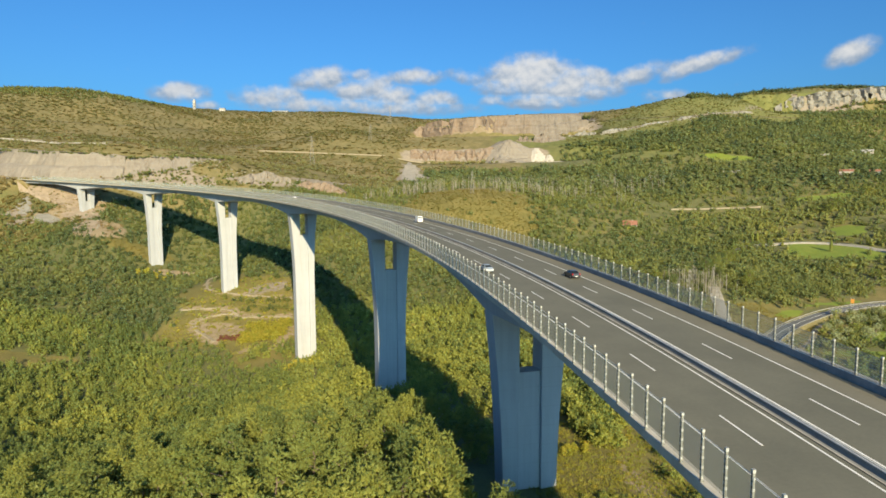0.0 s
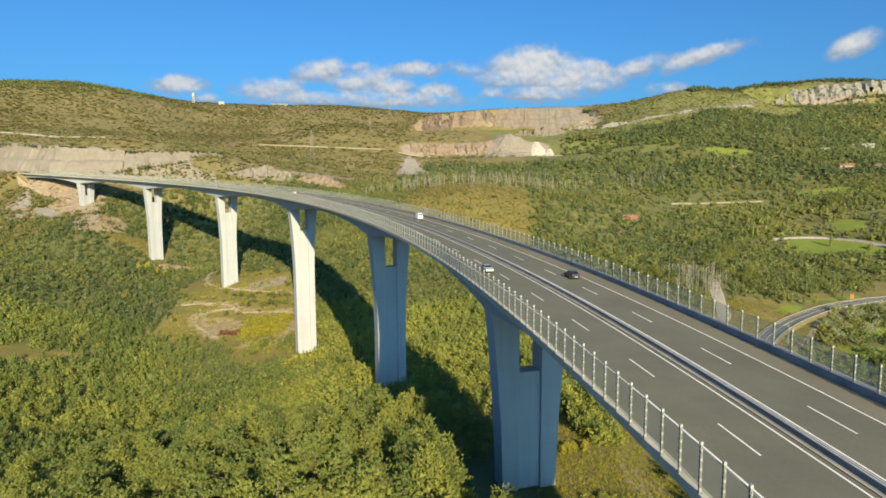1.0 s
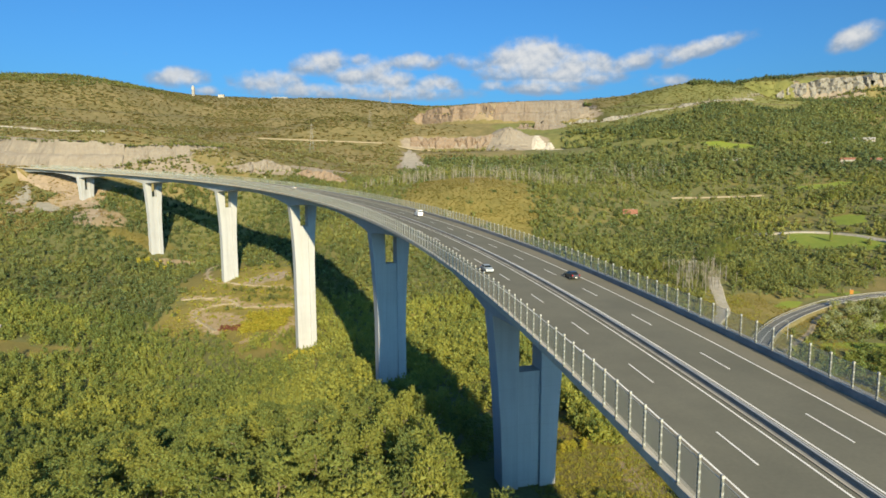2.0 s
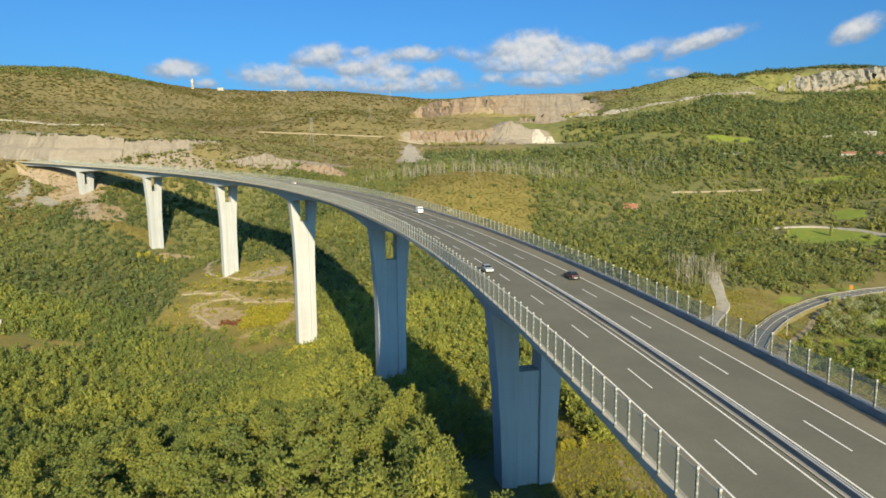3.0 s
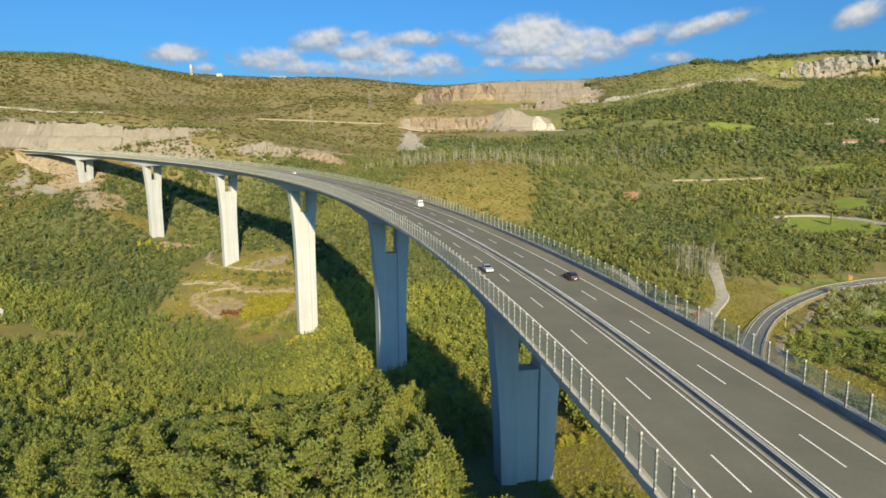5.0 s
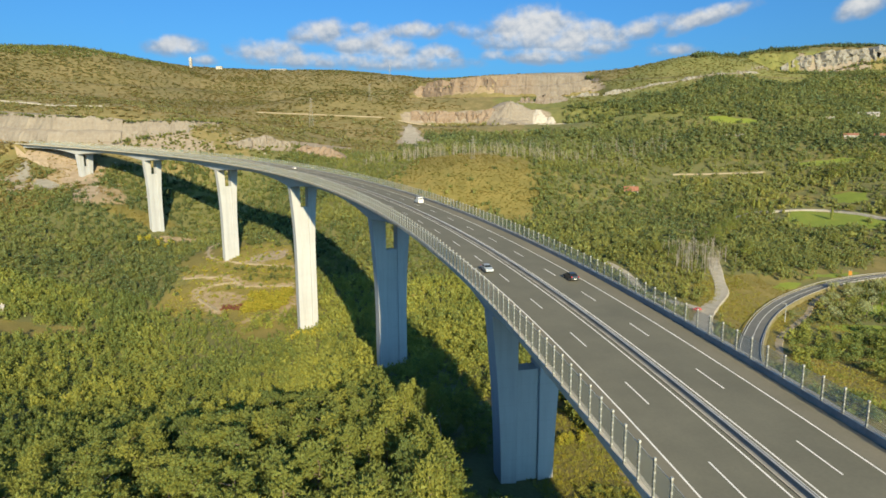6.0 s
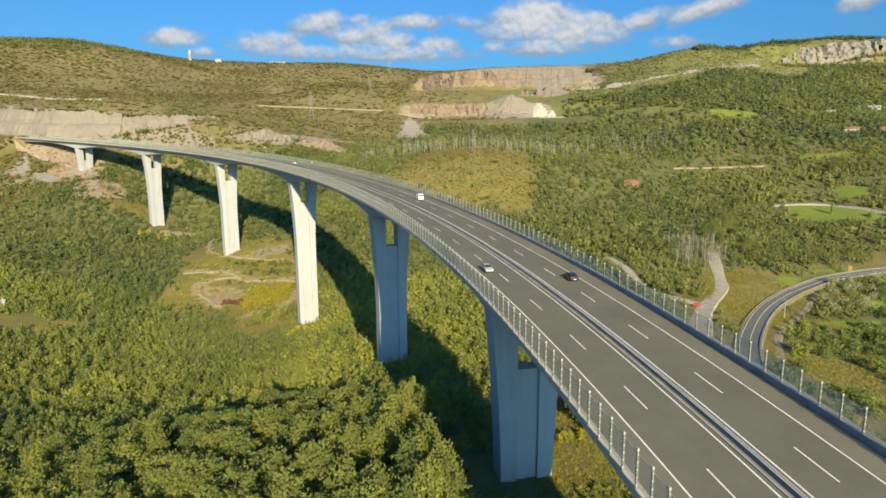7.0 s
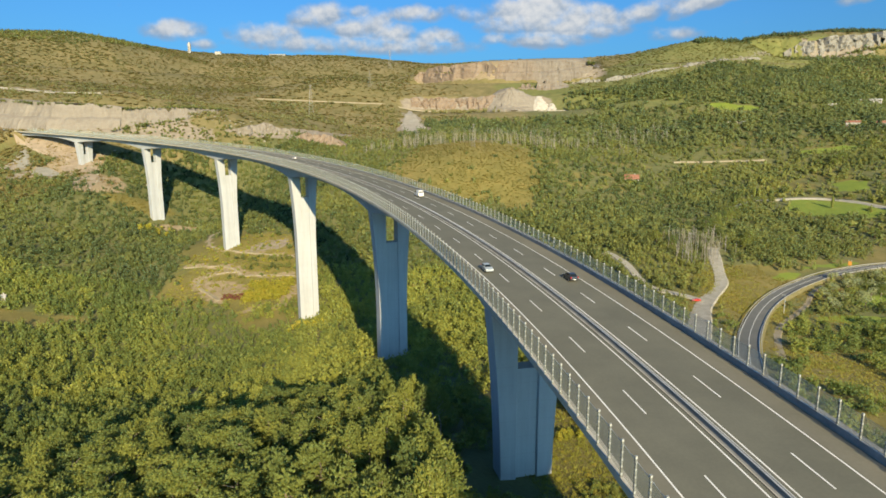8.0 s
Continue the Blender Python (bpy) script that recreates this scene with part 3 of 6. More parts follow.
# edge parapets: a low wide kerb on the valley side, a waist-high one on the hill side
def kerb_section(inner, outer, top):
    d = 1 if outer > 0 else -1
    pts = [(inner, 0.0), (inner, top - 0.06), (inner + d * 0.05, top), (outer - d * 0.03, top), (outer, top - 0.04), (outer, -0.5), (d * HALF, -0.5), (d * HALF, 0.0)]
    return pts if d > 0 else pts[::-1]


under(sweep("edge_parapet", WAY, lambda s: kerb_section(-12.7, -13.55, 0.30), KERB, label="low wide beige concrete kerb"), viaduct)
# the hill side parapet's colour is darkened to deepen the shade on it
under(sweep("edge_parapet", WAY, lambda s: kerb_section(12.55, 13.55, 0.85), DIM_CONCRETE, label="low grey concrete parapet"), viaduct)
# added pale strip: the sunlit top edge of the parapet, put into colour
under(sweep("lit_top_edge", WAY, lambda s: [(12.56, 0.85), (12.56, 0.90), (12.68, 0.90), (12.68, 0.85)], RAIL_PALE, label="thin pale strip painted as the parapet's sunlit top edge"), viaduct)


# ---- piers ----
def pier(s):
    x, y, z = road(s)
    h = float(np.interp(s, RS, RH))
    top = -girder_depth(s) + 0.15
    foot = float(min(ground_z(np.array([x + a for a in (-6, 6, 0)]), np.array([y + a for a in (-4, 4, 0)])))) - z - 2.0
    ob = tagged(empty("bridge_pier", (x, y, z), h), "tall tapered pale concrete pier, split in two legs at the top", "bridge pier", "piers of the viaduct")

    def half(d):
        return 5.75 + 3.3 * max(0.0, 1 + d / 50) ** 2

    SLOT = -19.4
    levels = [top + (SLOT - top) * k / 4 for k in range(5)]
    n = max(6, int((SLOT - foot) / 4))
    levels += [SLOT + (foot - SLOT) * k / n for k in range(1, n + 1)]

    def leg(side):
        bm = bmesh.new()
        rings = []
        c = 0.12
        for d in levels:
            o, i = side * half(d), side * 2.35
            lo, hi = min(o, i), max(o, i)
            ring = [(lo + c, -2.6), (hi - c, -2.6), (hi, -2.6 + c), (hi, 2.6 - c), (hi - c, 2.6), (lo + c, 2.6), (lo, 2.6 - c), (lo, -2.6 + c)]
            rings.append([bm.verts.new((a, b, d)) for a, b in ring])
        for p, q in zip(rings[:-1], rings[1:]):
            for k in range(8):
                bm.faces.new((p[k], q[k], q[(k + 1) % 8], p[(k + 1) % 8]))
        bm.faces.new(rings[0]), bm.faces.new(rings[-1][::-1])
        bmesh.ops.recalc_face_normals(bm, faces=bm.faces)
        part("leg", bm, CONCRETE, ob)
    leg(-1), leg(1)
    bm = bmesh.new()
    box(bm, -2.35, 2.35, -1.9, 1.9, foot, SLOT - 0.3, 0.0)
    part("web_wall", bm, CONCRETE, ob, "recessed concrete wall between the legs")
    bm = bmesh.new()
    box(bm, -7.4, 7.4, -4.2, 4.2, foot - 2.5, foot + 0.4, 0.15)
    part("footing", bm, CONCRETE, ob)
    if s > 300:
        bm = bmesh.new()
        box(bm, 3.4, 4.3, -2.66, -2.58, foot + 4.6, foot + 6.6)
        part("service_door", bm, STEEL, ob, "small grey steel service door")


for s in PIERS:
    pier(s)


def abutment(s, sign):
    x, y, z = road(s)
    h = float(np.interp(s, RS, RH))
    ob = tagged(empty("abutment", (x, y, z), h), "pale concrete abutment with wing walls in the slope", "abutment")
    bm = bmesh.new()
    box(bm, -13.6, 13.6, -1.0, 1.5, -13, -0.98, 0.1)
    part("front_wall", bm, CONCRETE, ob)
    for u in (-14.1, 13.3):
        bm = bmesh.new()
        y0, y1 = (1.5, 14) if sign > 0 else (-14, -1.0)
        box(bm, u, u + 0.8, y0, y1, -9, -0.55, 0.1)
        part("wing_wall", bm, CONCRETE, ob)


abutment(END_B, 1), abutment(END_A, -1)


# ---- wind fences ----
def fence_post_mesh(H):
    """A slim post with pale clamps set to and fro along both its sides."""
    bm = bmesh.new()
    box(bm, -0.08, 0.08, -0.09, -0.07, 0, H)
    box(bm, -0.08, 0.08, 0.07, 0.09, 0, H)
    box(bm, -0.015, 0.015, -0.07, 0.07, 0, H)
    box(bm, -0.15, 0.15, -0.15, 0.15, 0, 0.04)
    dark = len(bm.faces)
    for k in range(int((H - 0.35) / 0.36)):
        z, o = 0.22 + k * 0.36, 0.05 if k % 2 else -0.05
        box(bm, -0.09, 0.09, o - 0.055, o + 0.055, z, z + 0.2)
    box(bm, -0.10, 0.10, -0.11, 0.11, H - 0.22, H)
    bm.faces.ensure_lookup_table()
    for f in bm.faces[dark:]:
        f.material_index = 1
    me = bpy.data.meshes.new("post")
    bm.to_mesh(me)
    bm.free()
    me.materials.append(POST_STEEL), me.materials.append(STEEL)
    return me


def mesh_of(bm, name, mat):
    me = bpy.data.meshes.new(name)
    bm.to_mesh(me)
    bm.free()
    me.materials.append(mat)
    return me


def panel_mesh(w, top, low):
    return mesh_of(box(bmesh.new(), -0.012, 0.012, 0.1, w - 0.1, low, top), "panel", FENCE_GLASS)


def grille_mesh(w, top):
    """The panel's thin frame and its horizontal wires, in one piece."""
    bm = bmesh.new()
    ys = [0.1, 0.13, w - 0.13, w - 0.1]
    zs = [0.08, 0.14]
    for k in range(1, 9):
        zs += [0.14 + k * 0.3 - 0.009, 0.14 + k * 0.3 + 0.009]
    zs += [top, top + 0.03]
    v = [[bm.verts.new((-0.025, y, z)) for y in ys] for z in zs]
    for r in range(len(zs) - 1):
        for c in range(3):
            if c != 1 or r % 2 == 0:
                bm.faces.new((v[r][c], v[r][c + 1], v[r + 1][c + 1], v[r + 1][c]))
    bmesh.ops.solidify(bm, geom=bm.faces[:], thickness=0.05)
    return mesh_of(bm, "grille", STEEL)


def top_rail_mesh(w, top):
    return mesh_of(box(bmesh.new(), -0.025, 0.025, 0.1, w - 0.1, top, top + 0.035), "glazing_rail", STEEL)


pitch = math.degrees(math.atan(0.0405))


def joined_copies(name, me, mats, mats_world, parent, label):
    vs = np.empty(len(me.vertices) * 3, np.float32)
    me.vertices.foreach_get("co", vs)
    vs = vs.reshape(-1, 3)
    polys = [tuple(p.vertices) for p in me.polygons]
    idx = [p.material_index for p in me.polygons]
    V, F, I = [], [], []
    for m in mats_world:
        r = np.array(m)
        base = len(V) * len(vs)
        V.append(vs @ r[:3, :3].T + r[:3, 3])
        F += [tuple(i + base for i in p) for p in polys]
        I += idx
    ob = mesh_ob(name, np.concatenate(V), F, mats, index=I)
    tagged(under(ob, parent), label, kind="stuff")
    return ob


for u, base, gap, phase, H, top, wired, label in (
        (-13.42, 0.30, 2.9, 0.6, 3.78, 3.35, False, "valley side wind fence of clear glass panels between galvanised steel posts"),
        (12.70, 0.85, 3.0, 2.35, 2.85, 2.62, True, "hill side wind fence of wired glass panels between galvanised steel posts")):
    fence = tagged(empty("wind_fence", road(0, u)), label, "fence", "wind fences of the viaduct")
    bpy.context.view_layer.update()
    POST, PANEL, RIM = fence_post_mesh(H), panel_mesh(gap, top, 0.12 if wired else 0.38), top_rail_mesh(gap, top)
    frame_part = ("grille", grille_mesh(gap, top)) if wired else ("glazing_rail", RIM)
    far_posts, far_panels = [], []
    for k in range(-30, 283):
        s = gap * k + phase
        x, y, z = road(s, u, base)
        x2, y2, z2 = road(s + gap, u, base)
        turn = math.degrees(math.atan2(-(x2 - x), y2 - y))
        m = pose(x, y, z, 0, 0, turn)
        mp = pose(x, y, z, pitch, 0, turn)
        if k < 90:
            ob = new("post", POST)
            ob.matrix_world = m
            under(ob, fence)
            for kind, me in (("panel", PANEL), frame_part):
                ob = new(kind, me)
                ob.matrix_world = mp
                under(ob, fence)
        else:
            far_posts.append(m), far_panels.append(mp)
    joined_copies("far_post_row", POST, [POST_STEEL, STEEL], far_posts, fence, "row of galvanised steel fence posts")
    joined_copies("far_rail_row", RIM, [STEEL], far_panels, fence, "row of thin steel glazing rails")
    joined_copies("far_glazing", PANEL, [FENCE_GLASS], far_panels, fence, "row of glass fence panels")


# ---- the median ----
def rail_post_mesh():
    bm = bmesh.new()
    box(bm, -0.05, 0.05, -0.06, 0.06, 0, 0.72)
    me = bpy.data.meshes.new("rail_post")
    bm.to_mesh(me)
    bm.free()
    me.materials.append(STEEL)
    return me


RAIL_POST = rail_post_mesh()
barrier = tagged(empty("median_barrier", road(0)), "grey concrete safety barrier with pale steel rails between the carriageways", "safety barrier")
bpy.context.view_layer.update()
BARRIER_AT = list(range(-300, 1100, 6))


def barrier_strip(name, points, mat, label=""):
    under(sweep(name, BARRIER_AT, lambda s: points, mat, label=label), barrier)


# wall colour is darkened for the shade on the barrier's sides
barrier_strip("barrier_wall", [(-0.30, 0.03), (-0.30, 0.08), (-0.19, 0.22), (-0.13, 0.44), (-0.11, 0.46), (0.11, 0.46), (0.13, 0.44), (0.19, 0.22), (0.30, 0.08), (0.30, 0.03)], DARK_CONCRETE)
barrier_strip("top_rail", [(-0.17, 0.46), (-0.17, 0.56), (-0.05, 0.56), (-0.05, 0.46)], RAIL_PALE, "pale steel rail along the barrier's top")
barrier_strip("top_rail", [(0.13, 0.40), (0.13, 0.54), (0.25, 0.54), (0.25, 0.40)], RAIL_PALE, "pale steel rail along the barrier's top")
barrier_strip("drain_channel", [(-0.80, 0.03), (-0.80, 0.075), (-0.66, 0.075), (-0.66, 0.03)], KERB)
barrier_strip("drain_slot", [(-0.90, 0.03), (-0.90, 0.05), (-0.81, 0.05), (-0.81, 0.03)], TYRE)


# ---- ground ----
def ellipse(x, y, cx, cy, rx, ry, turn=0.0, soft=0.35):
    c, s = math.cos(turn), math.sin(turn)
    dx, dy = x - cx, y - cy
    a, b = (dx * c + dy * s) / rx, (-dx * s + dy * c) / ry
    size = max(6.0, min(rx, ry))
    r = np.sqrt(a * a + b * b) + fnoise(x, y, size, 71, 3) * 0.4
    return 1 - smooth(1 - soft, 1 + soft, r)


def way_distance(x, y, pts):
    best = np.full(np.shape(x), 1e9)
    for (ax, ay), (bx, by) in zip(pts[:-1], pts[1:]):
        t = np.clip(((x - ax) * (bx - ax) + (y - ay) * (by - ay)) / ((bx - ax) ** 2 + (by - ay) ** 2), 0, 1)
        best = np.minimum(best, np.hypot(x - ax - t * (bx - ax), y - ay - t * (by - ay)))
    return best


LOOP = [(80, 120), (98, 180), (114, 219), (125, 243), (139, 271), (163, 309), (189, 335), (215, 352), (244, 366), (276, 379), (330, 398), (420, 430)]
TRACK = [(88, 205), (109, 253), (121, 283), (133, 310), (144, 326), (153, 336), (160, 348), (164, 362), (170, 382), (176, 400)]
BRANCH = [(138, 318), (130, 328), (123, 332), (116, 340), (114, 354), (115, 368), (114, 382), (111, 396), (107, 408)]
UPPER = [(262, 566), (284, 584), (302, 592), (328, 587), (360, 577), (373, 549), (379, 531), (400, 500)]
PATH_LOW = [(216, 345), (209, 340), (200, 330), (192, 318), (180, 306), (169, 296), (157, 281), (147, 262), (139, 245), (134, 233)]
TRACK_LEFT = [(-152, 407), (-161, 416), (-172, 426), (-178, 436), (-175, 444), (-164, 446), (-149, 445)]
TRACK_UPPER = [(-196, 458), (-182, 458), (-163, 455), (-149, 445), (-148, 438), (-137, 438), (-120, 436), (-106, 432)]
TRACK_PIER = [(-180, 532), (-193, 533), (-199, 527), (-196, 509), (-187, 491), (-174, 481), (-146, 471), (-123, 463), (-104, 458)]
HILL_ROAD = [(-294, 1008), (-270, 1002), (-196, 986), (-127, 986), (-75, 998), (0, 1016)]
TERRACE = [(262, 716), (277, 716), (312, 711), (346, 704), (360, 700)]

GRASS = [(345, 545, 36, 30, -0.6), (408, 897, 36, 13, -0.3), (440, 714, 44, 10, 0.1), (390, 596, 14, 18, 0.3), (208, 301, 22, 6, 0.1), (171, 313, 4, 12, -0.7), (244, 330, 24, 7, 0.3), (202, 357, 12, 4, 0.45), (240, 377, 26, 3, 0.35), (152, 234, 8, 5, -0.1)]
DRY = [(172, 238, 26, 15, 0.3), (20, 640, 80, 62, 0.2), (66, 590, 18, 26, 0.1), (40, 132, 20, 34, 0.1), (-150, 430, 50, 32, 0.2), (-112, 400, 30, 42, 0.2), (-152, 478, 46, 26, -0.3), (-180, 495, 30, 26, 0), (-262, 362, 46, 12, 0.35), (146, 206, 20, 46, -0.1), (180, 262, 10, 16, 0), (-290, 592, 30, 12, 0.4),
       (170, 335, 16, 40, -0.5), (200, 490, 20, 30, 0), (350, 430, 60, 14, 0.4), (290, 395, 60, 8, 0.3)]
PASTURE = [(330, 1090, 190, 90, 0.2), (480, 1170, 150, 90, 0.2), (630, 1285, 130, 100, 0.2), (290, 931, 62, 14, -0.05), (560, 1120, 120, 60, 0.3)]
OPEN = [(200, 350, 95, 26, 0.5), (150, 300, 26, 70, -0.55), (215, 290, 70, 26, 0.4), (330, 460, 70, 40, 0.2), (380, 610, 90, 40, 0.2), (420, 760, 120, 40, -0.2), (330, 893, 120, 26, -0.1), (250, 700, 80, 14, -0.1), (150, 640, 60, 40, 0.2)]
SOIL = [(-156, 424, 22, 9, -0.2), (-104, 404, 5, 18, -0.2), (-124, 392, 8, 4, 0), (-338, 606, 20, 32, 0.5), (-376, 645, 26, 20, 0.5), (-395, 655, 28, 16, 0.5), (-420, 690, 30, 16, 0.4), (-250, 575, 24, 9, 0.3), (43, 121, 3, 13, 0.1)]
ROCK = [(-560, 846, 70, 6, -0.25), (-45, 900, 16, 70, 0.05), (-39, 850, 24, 26, 0), (-210, 738, 44, 8, 0.2), (-150, 783, 40, 10, 0.4), (-415, 630, 22, 9, 0.3), (-440, 645, 14, 10, 0.2), (-137, 480, 14, 8, 0.2)]


def covers(x, y, z, q, cut):
    wob = fnoise(x, y, 22, 31) * 0.35
    dry = sum(ellipse(x, y, *e) for e in DRY) + 0.45 * sum(ellipse(x, y, *e) for e in OPEN)
    grass = sum(ellipse(x, y, *e) for e in GRASS)
    soil = sum(ellipse(x, y, *e) for e in SOIL)
    rock = sum(ellipse(x, y, *e) for e in ROCK) + cut
    slopes = STEEP(x, y)
    # the quarry: a tall tan face above, a low ragged one of grey rubble below
    upper = q * smooth(120, 126, z) * (1 - smooth(172, 178, z))
    lower = q * smooth(0.35, 0.6, slopes) * smooth(58, 66, z) * (1 - smooth(78, 90, z + wob * 30 - 16 * smooth(60, 120, x))) * (1 - smooth(150, 185, x))
    rock = rock + upper * 1.2 + lower * 1.1
    soil = soil + upper * (1 - smooth(120, 190, x + wob * 60)) * 1.2
    # limestone ledge and cliff along the hill's upper edge
    rock = rock + smooth(0.55, 0.8, slopes) * smooth(1090, 1130, y) * smooth(690, 730, x) * smooth(-0.35, 0.1, fnoise(x, y, 45, 57))
    ledge = way_distance(x, y, [(222, 1080), (314, 1074), (354, 1075), (430, 1092), (521, 1118), (606, 1190)])
    rock = rock + (1 - smooth(3, 10, ledge + wob * 22)) * 0.6
    side, rz, rs = road_near(x, y, 690, 1260)
    face = smooth(13, 17, side) * (1 - smooth(-12, 12, side - 58 - 55 * (1 - smooth(730, 800, rs)) + wob * 40)) * smooth(630, 700, rs + wob * 90)
    rock = rock + face * smooth(-7, 0, z - rz)
    hill = smooth(690, 820, y) * (1 - smooth(60, 180, x) * (1 - smooth(1000, 1080, y)))
    for w, d in ((TRACK_LEFT, 4.5), (TRACK_UPPER, 2.6), (TRACK_PIER, 1.8)):
        soil = soil + (1 - smooth(d * 0.6, d * 1.4, way_distance(x, y, w)))
    grass = grass * (1 - np.clip(soil, 0, 1))
    return dict(scrub=np.clip(np.maximum(hill, smooth(620, 720, y) * (1 - smooth(-260, -180, x))) + wob * 0.5, 0, 1), dry=np.clip(dry + wob * (dry > 0.02), 0, 1), pasture=np.clip(sum(ellipse(x, y, *e) for e in PASTURE), 0, 1), grass=np.clip(grass, 0, 1), rock=np.clip(rock, 0, 1), soil=np.clip(soil, 0, 1))


def STEEP(x, y):
    e = 4.0
    return np.hypot(ground_z(x + e, y) - ground_z(x - e, y), ground_z(x, y + e) - ground_z(x, y - e)) / (2 * e)


def axis(spans):
    """Grid lines from (start, end, step) stretches."""
    vals = []
    for a, b, st in spans:
        vals += list(np.arange(a, b, st))
    return np.array(vals + [spans[-1][1]], float)


GX = axis([(-4200, -1600, 130), (-1600, -700, 18), (-700, -420, 7), (-420, 300, 5), (300, 700, 7), (700, 1200, 18), (1200, 4200, 150)])
GY = axis([(-1500, -400, 110), (-400, 40, 20), (40, 520, 5), (520, 820, 5), (820, 1320, 6.5), (1320, 1900, 14), (1900, 4600, 90)])
mx, my = np.meshgrid(GX, GY)
mz, mq, mcut = ground_parts(mx, my)
nx, ny = len(GX), len(GY)
gi = np.arange(nx * ny).reshape(ny, nx)
quads = np.stack([gi[:-1, :-1], gi[:-1, 1:], gi[1:, 1:], gi[1:, :-1]], -1).reshape(-1, 4)
gme = bpy.data.meshes.new("ground")
gme.vertices.add(nx * ny)
gme.vertices.foreach_set("co", np.stack([mx, my, mz], -1).astype(np.float32).ravel())
gme.loops.add(quads.size)
gme.loops.foreach_set("vertex_index", quads.astype(np.int32).ravel())
gme.polygons.add(len(quads))
gme.polygons.foreach_set("loop_start", np.arange(0, quads.size, 4, dtype=np.int32))
gme.update(calc_edges=True)
gme.polygons.foreach_set("use_smooth", [True] * len(gme.polygons))
gme.materials.append(GROUND)
for key, val in covers(mx, my, mz, mq, mcut).items():
    at = gme.attributes.new(key, "FLOAT", "POINT")
    at.data.foreach_set("value", val.astype(np.float32).ravel())
ground = tagged(new("ground", gme), "wooded valley and dry karst hillsides with quarry faces", "ground", kind="structure")


def lane(name, pts, width, mat, label, lift=0.35, cat="road", foot=1.0):
    """A ribbon laid over the ground along a smoothed line."""
    p = np.array(pts, float)
    for _ in range(3):
        q = [p[0]]
        for a, b in zip(p[:-1], p[1:]):
            q += [0.75 * a + 0.25 * b, 0.25 * a + 0.75 * b]
        p = np.array(q + [p[-1]])
    t = np.gradient(p, axis=0)
    t /= np.linalg.norm(t, axis=1)[:, None]
    n = np.stack([t[:, 1], -t[:, 0]], -1)
    z = ground_z(p[:, 0], p[:, 1])
    for _ in range(10):
        z[1:-1] = (z[:-2] + 2 * z[1:-1] + z[2:]) / 4
    verts, faces = [], []
    for k in range(len(p)):
        w = width / 2 * (1 + 0.08 * math.sin(k * 0.4)) * (1 + (foot - 1) * (1 - smooth(0.3, 0.5, k / len(p))))
        for o, dz in ((-w, 0), (w, 0), (w + 1.3, -1.6), (-w - 1.3, -1.6)):
            verts.append((*(p[k] + n[k] * o), z[k] + (lift if 0 < k < len(p) - 1 else -0.8) + dz))
    for k in range(len(p) - 1):
        for e in range(4):
            a, b = k * 4 + e, k * 4 + (e + 1) % 4
            faces.append((a, a + 4, b + 4, b))
    ob = tagged(mesh_ob(name, verts, faces, [mat, VERGE if mat is LANE_ASPHALT else mat], index=[int(e > 0) for _ in range(len(p) - 1) for e in range(4)]), label, cat, kind="structure")
    return ob, p, n, z + lift


loop_road, lp, ln, lz = lane("country_road", LOOP, 8.5, LANE_ASPHALT, "grey two-lane country road curving under the viaduct", 0.9)
lane("gravel_track", TRACK, 6.4, GRAVEL, "pale gravel track beside the road, wide at its junction", 0.45, foot=1.45)
lane("gravel_track", BRANCH, 4.6, GRAVEL, "narrow pale gravel track between bushes", 0.45)
lane("country_lane", UPPER, 6.0, GRAVEL, "pale lane past green fields", 0.7)
lane("dirt_track", TRACK_PIER, 2.2, DIRT, "worn dirt track round the pier", 0.15)
lane("dirt_track", TRACK_LEFT, 3.4, DIRT, "wide worn dirt track turning through the clearing", 0.12)
lane("dirt_track", TRACK_UPPER, 2.4, DIRT, "worn dirt track along a terrace", 0.15)
lane("gravel_track", TERRACE, 2.4, DIRT, "pale terrace track between the woods", 0.9)
lane("hill_ledge", [(-640, 868), (-585, 852), (-554, 844), (-518, 834), (-469, 800), (-440, 785), (-418, 785)], 8.0, GRAVEL, "pale cleared ledge on the hillside", 1.0)
lane("hill_road", HILL_ROAD, 1.3, DIRT, "pale old road along the hillside", 1.2)
lane("gravel_track", PATH_LOW, 3.2, DIRT, "worn gravel path below the road", 0.12)


def lane_stripe(name, offs, w, z_up, mat, parent, height=0.02, hi=None):
    verts, faces = [], []
    m = 0
    for k in range(len(lp)):
        for o, dz in ((offs - w / 2, 0), (offs + w / 2, 0), (offs + w / 2, height), (offs - w / 2, height)):
            verts.append((*(lp[k] + ln[k] * o), lz[k] + z_up + dz))
    for k in range(len(lp) - 1):
        for e in range(4):
            a, b = k * 4 + e, k * 4 + (e + 1) % 4
            faces.append((a, a + 4, b + 4, b))
    return under(mesh_ob(name, verts, faces, mat), parent)


bpy.context.view_layer.update()
for o in (-3.9, 0.0, 3.9):
    lane_stripe("edge_line", o, 0.22, 0.02, PAINT, loop_road)
